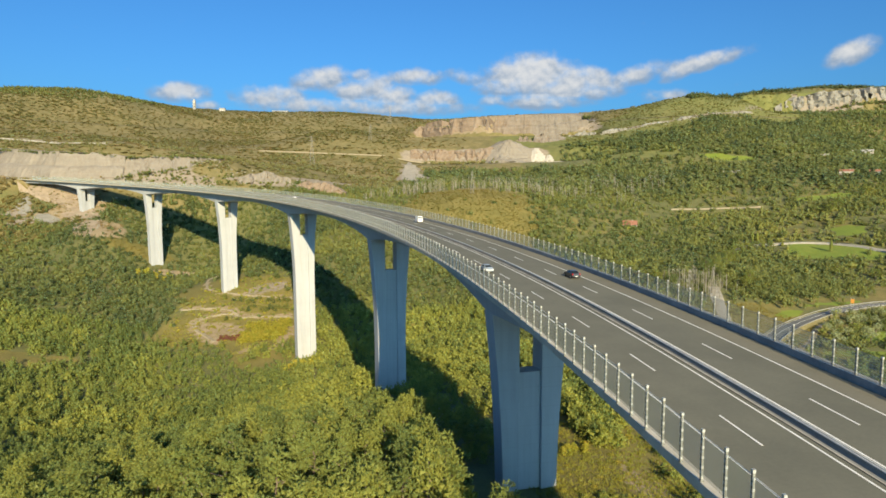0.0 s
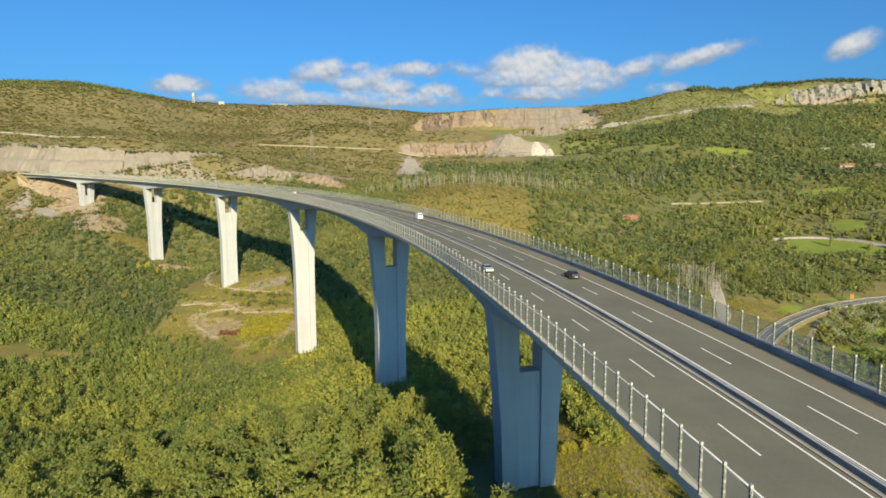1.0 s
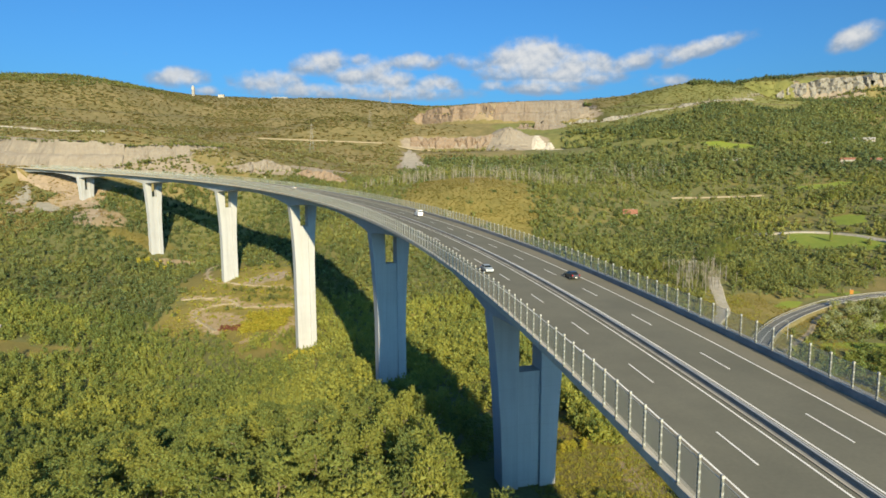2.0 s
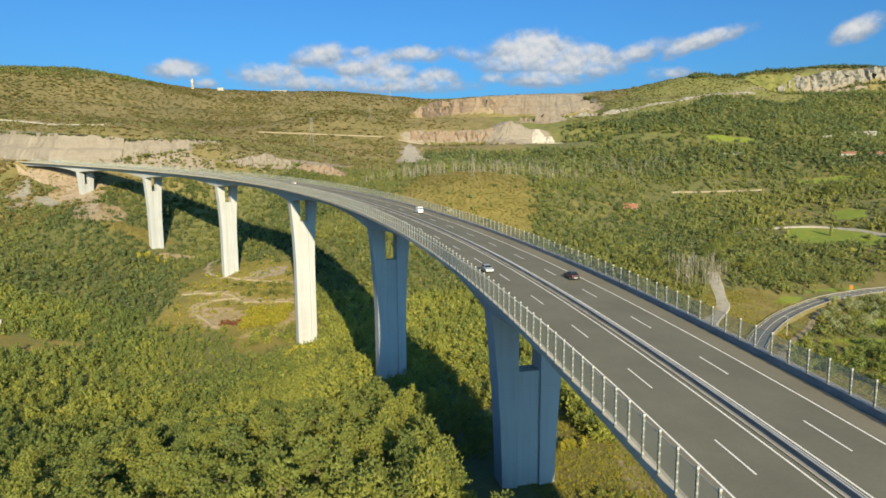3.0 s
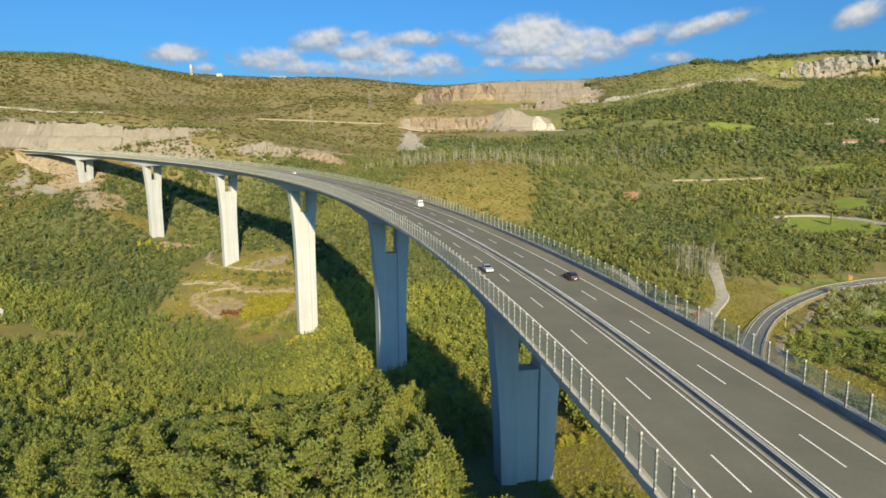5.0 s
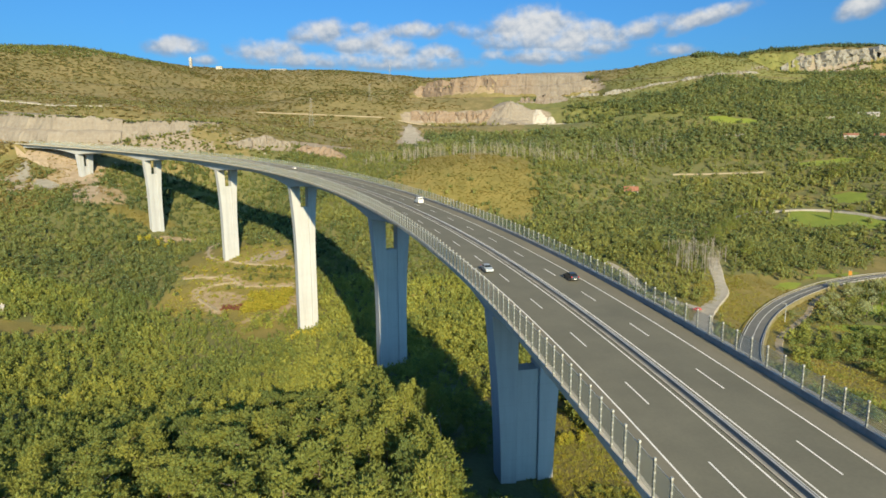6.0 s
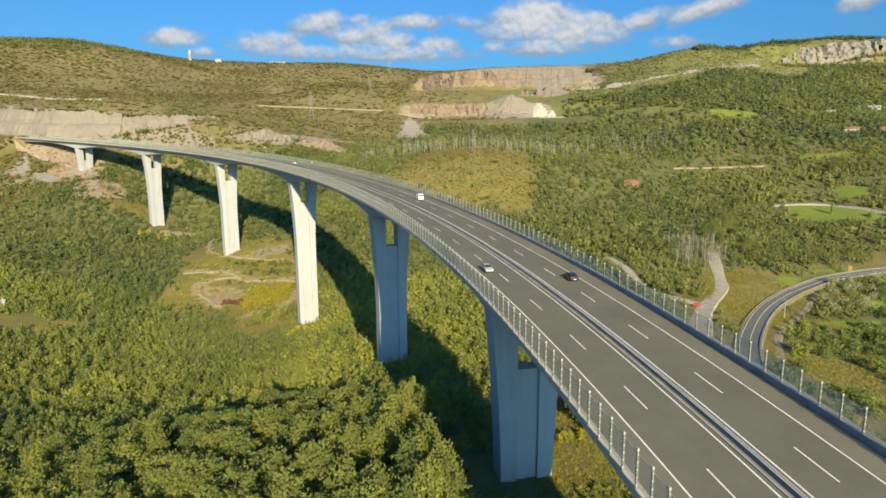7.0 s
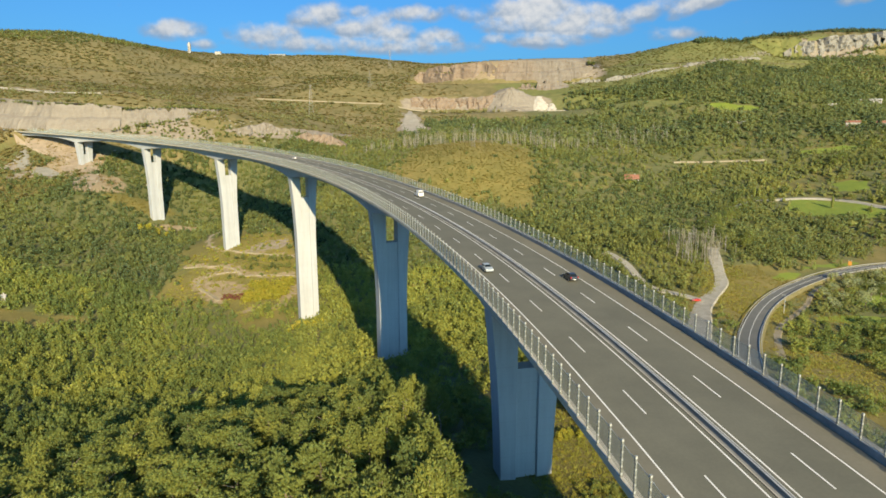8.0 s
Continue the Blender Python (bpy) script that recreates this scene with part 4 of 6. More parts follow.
for o in (-4.7, 4.7):
    gr = tagged(empty("guard_rail", (*lp[len(lp) // 2], lz[len(lp) // 2])), "galvanised guard rail beside the country road", "guard rail", "guard rails of the country road")
    bpy.context.view_layer.update()
    lane_stripe("rail_beam", o, 0.12, 0.45, RAIL, gr, 0.32)
    for k in range(2, len(lp) - 1):
        ob = new("rail_post", RAIL_POST)
        c = lp[k] + ln[k] * (o + 0.1 * (1 if o > 0 else -1))
        ob.matrix_world = pose(float(c[0]), float(c[1]), float(lz[k]) - 0.3, 0, 0, 20) @ Matrix.Diagonal((1, 1, 1.5, 1))
        under(ob, gr)


# ---- trees ----
rng = np.random.default_rng(7)


def icosa():
    p = (1 + 5 ** 0.5) / 2
    v = np.array([(-1, p, 0), (1, p, 0), (-1, -p, 0), (1, -p, 0), (0, -1, p), (0, 1, p), (0, -1, -p), (0, 1, -p), (p, 0, -1), (p, 0, 1), (-p, 0, -1), (-p, 0, 1)])
    f = np.array([(0, 11, 5), (0, 5, 1), (0, 1, 7), (0, 7, 10), (0, 10, 11), (1, 5, 9), (5, 11, 4), (11, 10, 2), (10, 7, 6), (7, 1, 8), (3, 9, 4), (3, 4, 2), (3, 2, 6), (3, 6, 8), (3, 8, 9), (4, 9, 5), (2, 4, 11), (6, 2, 10), (8, 6, 7), (9, 8, 1)])
    return v / np.linalg.norm(v[0]), f


ICO_V, ICO_F = icosa()


OCT_V = np.array([(1, 0, 0), (-1, 0, 0), (0, 1, 0), (0, -1, 0), (0, 0, 1), (0, 0, -1)], float)
OCT_F = np.array([(0, 2, 4), (2, 1, 4), (1, 3, 4), (3, 0, 4), (2, 0, 5), (1, 2, 5), (3, 1, 5), (0, 3, 5)])


def crown_template(leaves, size, seed, lumps=5, core=0.72, pointed=False, cheap=False):
    """A crown one unit wide and high: inner clumps with loose leaf sprays round them. Base at z 0."""
    r = np.random.default_rng(seed)
    LV, LF = (OCT_V, OCT_F) if cheap else (ICO_V, ICO_F)
    V, F, n = [], [], 0
    centres = []
    for k in range(lumps):
        a = k * 2.4 + r.uniform(0, 1)
        if pointed:
            h = (k + 0.5) / lumps
            rad, c = 0.36 * (1 - h) ** 0.8 + 0.07, np.array([math.cos(a) * 0.12 * (1 - h), math.sin(a) * 0.12 * (1 - h), 0.1 + 0.82 * h])
            rr = np.array([rad, rad, 0.6 / lumps + 0.05])
        elif lumps == 1:
            c, rr = np.array([0, 0, 0.5]), np.array([0.46, 0.40, 0.42])
        else:
            d = 0.06 if k == 0 else r.uniform(0.2, 0.36)
            c = np.array([math.cos(a) * d, math.sin(a) * d, 0.72 if k == 0 else r.uniform(0.25, 0.7)])
            rr = np.array([1, 1, r.uniform(0.8, 1.1)]) * r.uniform(0.75, 1.2) * (0.50 / lumps ** 0.42)
        centres.append((c, rr))
        v = LV @ np.linalg.qr(r.normal(size=(3, 3)))[0] * rr * core * r.uniform(0.75, 1.25, (len(LV), 1)) + c
        V.append(v), F.append(LF + n)
        n += len(LV)
    for k in range(leaves):
        c, rr = centres[r.integers(lumps)]
        d = r.normal(size=3)
        d[2] = d[2] * 0.8 + 0.2
        d /= np.linalg.norm(d)
        p = c + d * rr * r.uniform(0.75, 1.15)
        b = np.array([d[0] * 0.85, d[1] * 0.85, 0.6]) + r.normal(0, 0.5, 3)
        b /= np.linalg.norm(b)
        t = np.cross(b, r.normal(size=3))
        t /= np.linalg.norm(t) + 1e-9
        s = size * r.uniform(0.6, 1.3)
        V.append(np.array([p - t * s * 0.7 - b * s * 0.5, p + t * s * 0.7 - b * s * 0.5, p + b * s * 1.0])), F.append(np.array([[n, n + 1, n + 2]]))
        n += 3
    return np.concatenate(V), np.concatenate(F)


def forest(name, spots, templates, mat, label, category="trees"):
    """spots: rows of x, y, z, width, height, tint. One mesh of many plants."""
    V, F, T, n = [], [], [], 0
    which = rng.integers(len(templates), size=len(spots))
    for w, (tv, tf) in enumerate(templates):
        s = spots[which == w]
        if not len(s):
            continue
        a = rng.uniform(0, 6.283, len(s))
        ca, sa = np.cos(a)[:, None], np.sin(a)[:, None]
        X, Y, Z = tv[:, 0] * ca - tv[:, 1] * sa, tv[:, 0] * sa + tv[:, 1] * ca, np.repeat(tv[:, 2][None], len(s), axis=0)
        V.append(np.stack([X * s[:, 3:4] + s[:, 0:1], Y * s[:, 3:4] + s[:, 1:2], Z * s[:, 4:5] + s[:, 2:3]], -1).reshape(-1, 3))
        F.append((tf[None] + (np.arange(len(s)) * len(tv))[:, None, None]).reshape(-1, 3) + n)
        T.append(np.repeat(s[:, 5], len(tv)))
        n += len(s) * len(tv)
    ob = tri_ob(name, np.concatenate(V), np.concatenate(F), mat, np.concatenate(T))
    return tagged(ob, label, category, kind="stuff")


def scatter(x0, x1, y0, y1, step, jitter=0.85):
    gx, gy = np.meshgrid(np.arange(x0, x1, step), np.arange(y0, y1, step))
    x = gx + rng.uniform(-jitter, jitter, gx.shape) * step
    y = gy + rng.uniform(-jitter, jitter, gy.shape) * step
    return x.ravel(), y.ravel()


def open_land(x, y):
    """How far a spot is kept free of trees by fields, tracks, rock and the road."""
    z, q, cut = ground_parts(x, y)
    free = sum(ellipse(x, y, *e) for e in GRASS) + sum(ellipse(x, y, *e) for e in DRY) * 0.975 + 0.95 * ellipse(x, y, *PASTURE[3]) + 0.85 * sum(ellipse(x, y, *e) for e in SOIL) + sum(ellipse(x, y, *e) for e in ROCK) + cut
    for w, d in ((LOOP, 8), (TRACK, 6), (BRANCH, 4), (UPPER, 5), (PATH_LOW, 4), (TRACK_LEFT, 6), (TRACK_UPPER, 5), (TRACK_PIER, 4), (HILL_ROAD, 6), (TERRACE, 4)):
        free = free + (way_distance(x, y, w) < d)
    free = free + sum(ellipse(x, y, *e) for e in OPEN) * 0.42 + 0.85 * ellipse(x, y, 705, 1240, 60, 36, 0.2)
    for s in PIERS:
        px, py, _ = road(s)
        free = free + (np.hypot(x - px, y - py) < 9.5)
    side, rz, rs = road_near(x, y, -300, 1200, 8)
    free = free + ((np.abs(side) < 18) & (z > rz - 22)) + 0.6 * smooth(-7, 0, z - rz) * smooth(13, 17, side) * (1 - smooth(-8, 8, side - 55 - 50 * (1 - smooth(730, 800, rs)))) * smooth(640, 710, rs)
    return free, z, q


def in_view(x, y, margin=0.1):
    return (np.abs(np.arctan2(x, y + 25)) < radians(35.5) + margin) & (y > 20)


def tints(x, y, seed, bias=0.0):
    odd = rng.uniform(size=np.shape(x))
    bias = bias + np.where(odd < 0.07, -0.3, np.where(odd > 0.95, 0.35, 0.0))
    return np.clip(0.42 + bias + 0.32 * fnoise(x, y, 55, seed) + 0.24 * fnoise(x, y, 190, seed + 4) + 0.2 * vnoise(x, y, 9, seed + 9) + rng.normal(0, 0.11, np.shape(x)), 0, 1)


# woods of the valley, 170 m off and more
MID = [crown_template(96, 0.083, 100 + k, 5, 0.52, cheap=True) for k in range(6)] + [crown_template(104, 0.078, 120 + k, 4, 0.55, pointed=True, cheap=True) for k in range(3)]
THIN = [crown_template(40, 0.105, 130 + k, 2, 0.6, cheap=True) for k in range(5)] + [crown_template(38, 0.105, 136 + k, 2, 0.65, pointed=True, cheap=True) for k in range(4)]
FAR = [crown_template(13, 0.16, 140 + k, 1, 0.8, cheap=True) for k in range(6)] + [crown_template(13, 0.16, 150 + k, 1, 0.8, pointed=True, cheap=True) for k in range(4)]
BUSH = [crown_template(8, 0.22, 160 + k, 2, 0.95, cheap=True) for k in range(5)]
TUFT = [crown_template(5, 0.26, 170 + k, 1, 0.9, cheap=True) for k in range(5)]


def plant(x, y, keep, width, height, bias=0.0, seed=50, sink=2.2):
    free, z, q = open_land(x, y)
    ok = keep & (rng.uniform(size=x.shape) > free)
    x, y, z = x[ok], y[ok], z[ok]
    k = np.clip(np.exp(rng.normal(-0.02, 0.24, len(x)) + 0.4 * fnoise(x, y, 34, seed + 7)), 0.45, 1.9)
    h = height * k ** 0.6 * (1 + 0.2 * vnoise(x, y, 40, seed + 3))
    w = width * k * rng.uniform(0.85, 1.2, len(x))
    # last ellipse lowers the tint: a shady zone put into the leaves' colour
    return np.stack([x, y, z - sink, w, h, tints(x, y, seed, bias - 0.2 * smooth(-60, -160, x) * smooth(320, 420, y) + 0.08 * ellipse(x, y, -40, 210, 66, 90) + 0.22 * ellipse(x, y, 138, 365, 26, 40) - 0.2 * ellipse(x, y, -150, 200, 50, 60))], -1)


def near_wood(x, y):
    return np.hypot(x + 20, y - 80) < 97


x, y = scatter(-330, 330, 120, 300, 4.05)
forest("valley_woods", plant(x, y, in_view(x, y) & ~near_wood(x, y) & (x > 70), 5.3, 5.6, -0.08), MID, LEAVES, "mixed dark green woods and bushes below the viaduct")
forest("valley_woods", plant(x, y, in_view(x, y) & ~near_wood(x, y) & (x <= 70), 5.3, 7.2, 0.07), MID, LEAVES, "dense mixed broadleaf and pine woods on the valley floor")
x, y = scatter(-400, 400, 300, 430, 3.4)
forest("valley_woods", plant(x, y, in_view(x, y) & (x > 40), 4.9, 6.6, -0.05), THIN, SLOPE_LEAVES, "dark green woods between the gravel tracks")
forest("valley_woods", plant(x, y, in_view(x, y) & (x <= 40), 4.9, 7.2, 0.04), THIN, LEAVES, "mixed woods climbing from the valley floor")
x, y = scatter(-520, 620, 430, 760, 4.1)
right = smooth(60, 200, x)
keep = in_view(x, y) & (rng.uniform(size=x.shape) < 0.92 - right * (0.1 + 0.42 * (fnoise(x, y, 45, 83) > 0.16)))
keep &= ~((x < -180) & (y > 690 + 0.28 * (x + 300)))
forest("slope_woods", plant(x, y, keep, 6.0, 6.6, -0.02), FAR, SLOPE_LEAVES, "broadleaf woods on the far slopes of the valley")
x, y = scatter(-60, 1000, 760, 1260, 5.3)
edge = 930 + 0.28 * (x - 150) + 58 * smooth(230, 320, x) * (1 - smooth(480, 560, x)) + 18 * vnoise(x, y, 50, 77) + 55 * (x > 520) + 105 * (x > 650)
keep = in_view(x, y) & (x > -60 + 0.1 * (y - 760)) & (y < np.where(x < 220, 905 - 0.1 * x, edge)) & (rng.uniform(size=x.shape) < 0.88)
forest("hillside_woods", plant(x, y, keep, 9.8, 8.2, 0.0), FAR, HAZED_LEAVES, "green woods below the limestone ridge")
x, y = scatter(545, 1000, 1335, 1420, 5.2)
keep = in_view(x, y) & (rng.uniform(size=x.shape) < 0.7)
ridge = np.stack([rng.uniform(470, 680, 420), np.zeros(420)])
x, y = np.concatenate([x[keep], ridge[0]]), np.concatenate([y[keep], 1212 + 0.82 * (ridge[0] - 480) + rng.normal(0, 12, 420)])
keep = in_view(x, y)
forest("ridge_pines", plant(x, y, keep, 6.6, 8.6, -0.35), FAR[:6], HAZED_LEAVES, "dark pines along the ridge")
x, y = scatter(-1250, 1250, 690, 1800, 7.2)
keep = in_view(x, y) & ((quarry_mask(x, y) < 0.35) | ((y > 1030) & (ground_z(x, y) > 84) & (ground_z(x, y) < 110))) & (rng.uniform(size=x.shape) < 0.62 + 0.45 * fnoise(x, y, 70, 91))
keep &= ((x < 40) & (y > 690 + 0.28 * (np.minimum(x, -180) + 300))) | ((y > 1250) & (rng.uniform(size=x.shape) < 0.4))
forest("hill_scrub", plant(x, y, keep, 6.6, 2.0, 0.0, 60, 0.3), TUFT, SCRUB, "dry olive and brown scrub on the karst hillside", "scrub")


x, y = scatter(-620, -340, 540, 720, 5.0)
side, rz, rs = road_near(x, y, 700, 1200, 8)
keep = in_view(x, y) & (side < -18) & (x < -330 - 0.3 * (720 - y)) & (rng.uniform(size=x.shape) < 0.95)
forest("hill_scrub", plant(x, y, keep, 5.5, 3.6, 0.1, 62, 0.4), BUSH, SCRUB, "olive scrub on the slope beside the abutment", "scrub")


x, y = scatter(-1260, -520, 1040, 1520, 6.2)
crest = ground_z(x, y) + 14 * fnoise(x, y, 80, 66)
keep = in_view(x, y, 0.02) & (crest > 190 + 0.06 * (x + 1000))
forest("crest_woods", plant(x, y, keep & (x < -560), 7.0, 5.5, 0.05), FAR, SLOPE_LEAVES, "green woods on the hill's crest")
x, y = scatter(-720, 40, 740, 980, 6.0)
keep = in_view(x, y) & (quarry_mask(x, y) < 0.3) & (fnoise(x, y, 40, 68) > 0.0)
forest("hill_bushes", plant(x, y, keep, 6.2, 3.8, 0.0, 63, 0.5), FAR, HAZED_BUSH, "dark green bushes above the motorway cutting", "bushes")


x, y = scatter(-1150, 60, 880, 1650, 8.0)
keep = in_view(x, y) & (quarry_mask(x, y) < 0.3) & (fnoise(x, y, 90, 58) + 0.5 * fnoise(x, y, 30, 59) > 0.12)
forest("hill_bushes", plant(x, y, keep, 7.5, 2.6, 0.15, 64, 0.4), TUFT, HAZED_BUSH, "patches of green bushes on the karst hillside", "bushes")


# low dry tufts on the grassy slopes
def blades(seed, n=9):
    """A loose tuft of upright grass blades, one unit wide and high."""
    r = np.random.default_rng(seed)
    V, F = [], []
    for k in range(n):
        c = np.array([*r.uniform(-0.45, 0.45, 2), 0.0])
        a = r.uniform(0, 6.283)
        w = np.array([math.cos(a), math.sin(a), 0.0]) * r.uniform(0.10, 0.2)
        V.append(np.array([c - w, c + w, c + (*r.normal(0, 0.25, 2), r.uniform(0.5, 1.0))]))
        F.append(np.array([[3 * k, 3 * k + 1, 3 * k + 2]]))
    return np.concatenate(V), np.concatenate(F)


BLADES = [blades(180 + k) for k in range(5)]


def tufts(name, cx, cy, rx, ry, step, width, height, label, mat, bias=0.0, shapes=None):
    x, y = scatter(cx - rx, cx + rx, cy - ry, cy + ry, step)
    ok = (((x - cx) / rx) ** 2 + ((y - cy) / ry) ** 2 < 1 + 0.3 * fnoise(x, y, 20, 95)) & (rng.uniform(size=x.shape) < 0.55 + 0.6 * fnoise(x, y, 18, 97))
    x, y = x[ok], y[ok]
    n = len(x)
    spots = np.stack([x, y, ground_z(x, y) - 0.1, width * rng.uniform(0.5, 1.5, n), height * rng.uniform(0.5, 1.5, n), np.clip(0.5 + bias + 0.4 * fnoise(x, y, 30, 96) + rng.normal(0, 0.1, n), 0, 1)], -1)
    return forest(name, spots, shapes or TUFT, mat, label, "grass")


SLOPE_GRASS = leaf_material("slope_grass", [(0.0, (0.150, 0.178, 0.036)), (0.5, (0.232, 0.240, 0.045)), (1.0, (0.330, 0.295, 0.070))], gap=0.25)
DRY_TUFTS = leaf_material("dry_tufts", [(0.0, (0.132, 0.141, 0.036)), (0.5, (0.211, 0.185, 0.045)), (1.0, (0.290, 0.229, 0.072))])
tufts("meadow_tufts", 25, 635, 88, 70, 2.2, 2.8, 0.8, "olive and ochre grass tufts on the meadow", DRY_TUFTS, -0.05)
tufts("hill_tufts", 400, 1120, 260, 130, 4.4, 4.4, 1.2, "ochre grass and low scrub on the open hillside", DRY_TUFTS, -0.25)
tufts("hill_tufts", 625, 1260, 110, 95, 4.4, 4.4, 1.2, "olive grass and low scrub under the ridge pines", DRY_TUFTS, -0.3)
tufts("clearing_tufts", -145, 445, 56, 62, 1.9, 2.0, 0.9, "yellow-green grass tufts in the clearing between the piers", SLOPE_GRASS, 0.3, BLADES)
tufts("slope_tufts", 36, 128, 19, 32, 0.62, 1.1, 0.55, "yellow-green grass tufts beside the pier", SLOPE_GRASS, 0.1, BLADES)
tufts("verge_tufts", 165, 300, 50, 80, 1.35, 1.5, 0.55, "ochre grass tufts beside the country road", DRY_TUFTS, 0.15, BLADES)
tufts("bank_tufts", 163, 336, 19, 46, 1.1, 1.8, 0.7, "straw-coloured dry grass on the bank between track and road", SLOPE_GRASS, 0.35, BLADES)
tufts("bank_tufts", 152, 222, 22, 34, 1.3, 1.8, 0.7, "yellow dry grass below the country road", SLOPE_GRASS, 0.2, BLADES)
tufts("abutment_tufts", -470, 692, 95, 50, 3.4, 3.4, 1.8, "olive scrub on the bank beside the motorway", SCRUB)
tufts("clearing_tufts", -285, 592, 36, 18, 2.4, 2.4, 1.0, "ochre grass tufts in a small clearing", DRY_TUFTS)
tufts("abutment_tufts", -375, 640, 60, 60, 3.4, 3.0, 1.6, "olive scrub on the stony slope below the abutment", SCRUB)


# bare pale trunks standing among the woods
def bare_trunks(name, spots, label):
    V, F = [], []
    for x, y, z, h in spots:
        lean = rng.normal(0, 0.04, 2)
        b = len(V)
        r = 0.14 + 0.009 * h
        for k in range(3):
            V.append((x + r * math.cos(2.1 * k), y + r * math.sin(2.1 * k), z - 0.3))
        for k in range(3):
            V.append((x + lean[0] * h + 0.05 * math.cos(2.1 * k), y + lean[1] * h + 0.05 * math.sin(2.1 * k), z + h))
        for k in range(3):
            F += [(b + k, b + (k + 1) % 3, b + 3 + (k + 1) % 3), (b + k, b + 3 + (k + 1) % 3, b + 3 + k)]
        for _ in range(4):
            a, t = rng.uniform(0, 6.28), rng.uniform(0.45, 0.9)
            c = np.array([x + lean[0] * h * t, y + lean[1] * h * t, z + h * t])
            e = c + np.array([math.cos(a), math.sin(a), 0.9]) * h * 0.16
            n = len(V)
            V += [tuple(c + (0, 0, -0.12)), tuple(c + (0.08, 0.08, 0.1)), tuple(e)]
            F.append((n, n + 1, n + 2))
    return tagged(tri_ob(name, V, F, PALE_BARK), label, "bare trees", kind="stuff")


for name, cx, cy, rx, ry, count, h in (("bare_trees", 40, 703, 85, 7, 170, 13), ("bare_trees", 158, 392, 14, 20, 60, 11), ("bare_trees", -60, 700, 30, 10, 50, 10), ("bare_trees", 110, 735, 60, 20, 60, 11), ("bare_trees", 165, 770, 70, 40, 110, 12), ("bare_trees", 250, 800, 50, 30, 60, 12), ("bare_trees", 175, 402, 10, 16, 40, 10)):
    bx, by = rng.uniform(-rx, rx, count) + cx, rng.uniform(-ry, ry, count) + cy
    bare_trunks(name, np.stack([bx, by, ground_z(bx, by), rng.uniform(0.7, 1.2, count) * h], -1), "bare pale tree trunks standing in a row")


# ---- the near trees, each one a thing of its own ----
def limb(V, F, a, b, ra, rb, sides=5):
    a, b = np.array(a, float), np.array(b, float)
    d = (b - a) / np.linalg.norm(b - a)
    t = np.cross(d, (0.3, 0.9, 0.2))
    t /= np.linalg.norm(t)
    u = np.cross(d, t)
    n = len(V)
    for c, r in ((a, ra), (b, rb)):
        for k in range(sides):
            g = 6.2832 * k / sides
            V.append(tuple(c + (t * math.cos(g) + u * math.sin(g)) * r))
    for k in range(sides):
        F.append((n + k, n + (k + 1) % sides, n + sides + (k + 1) % sides, n + sides + k))


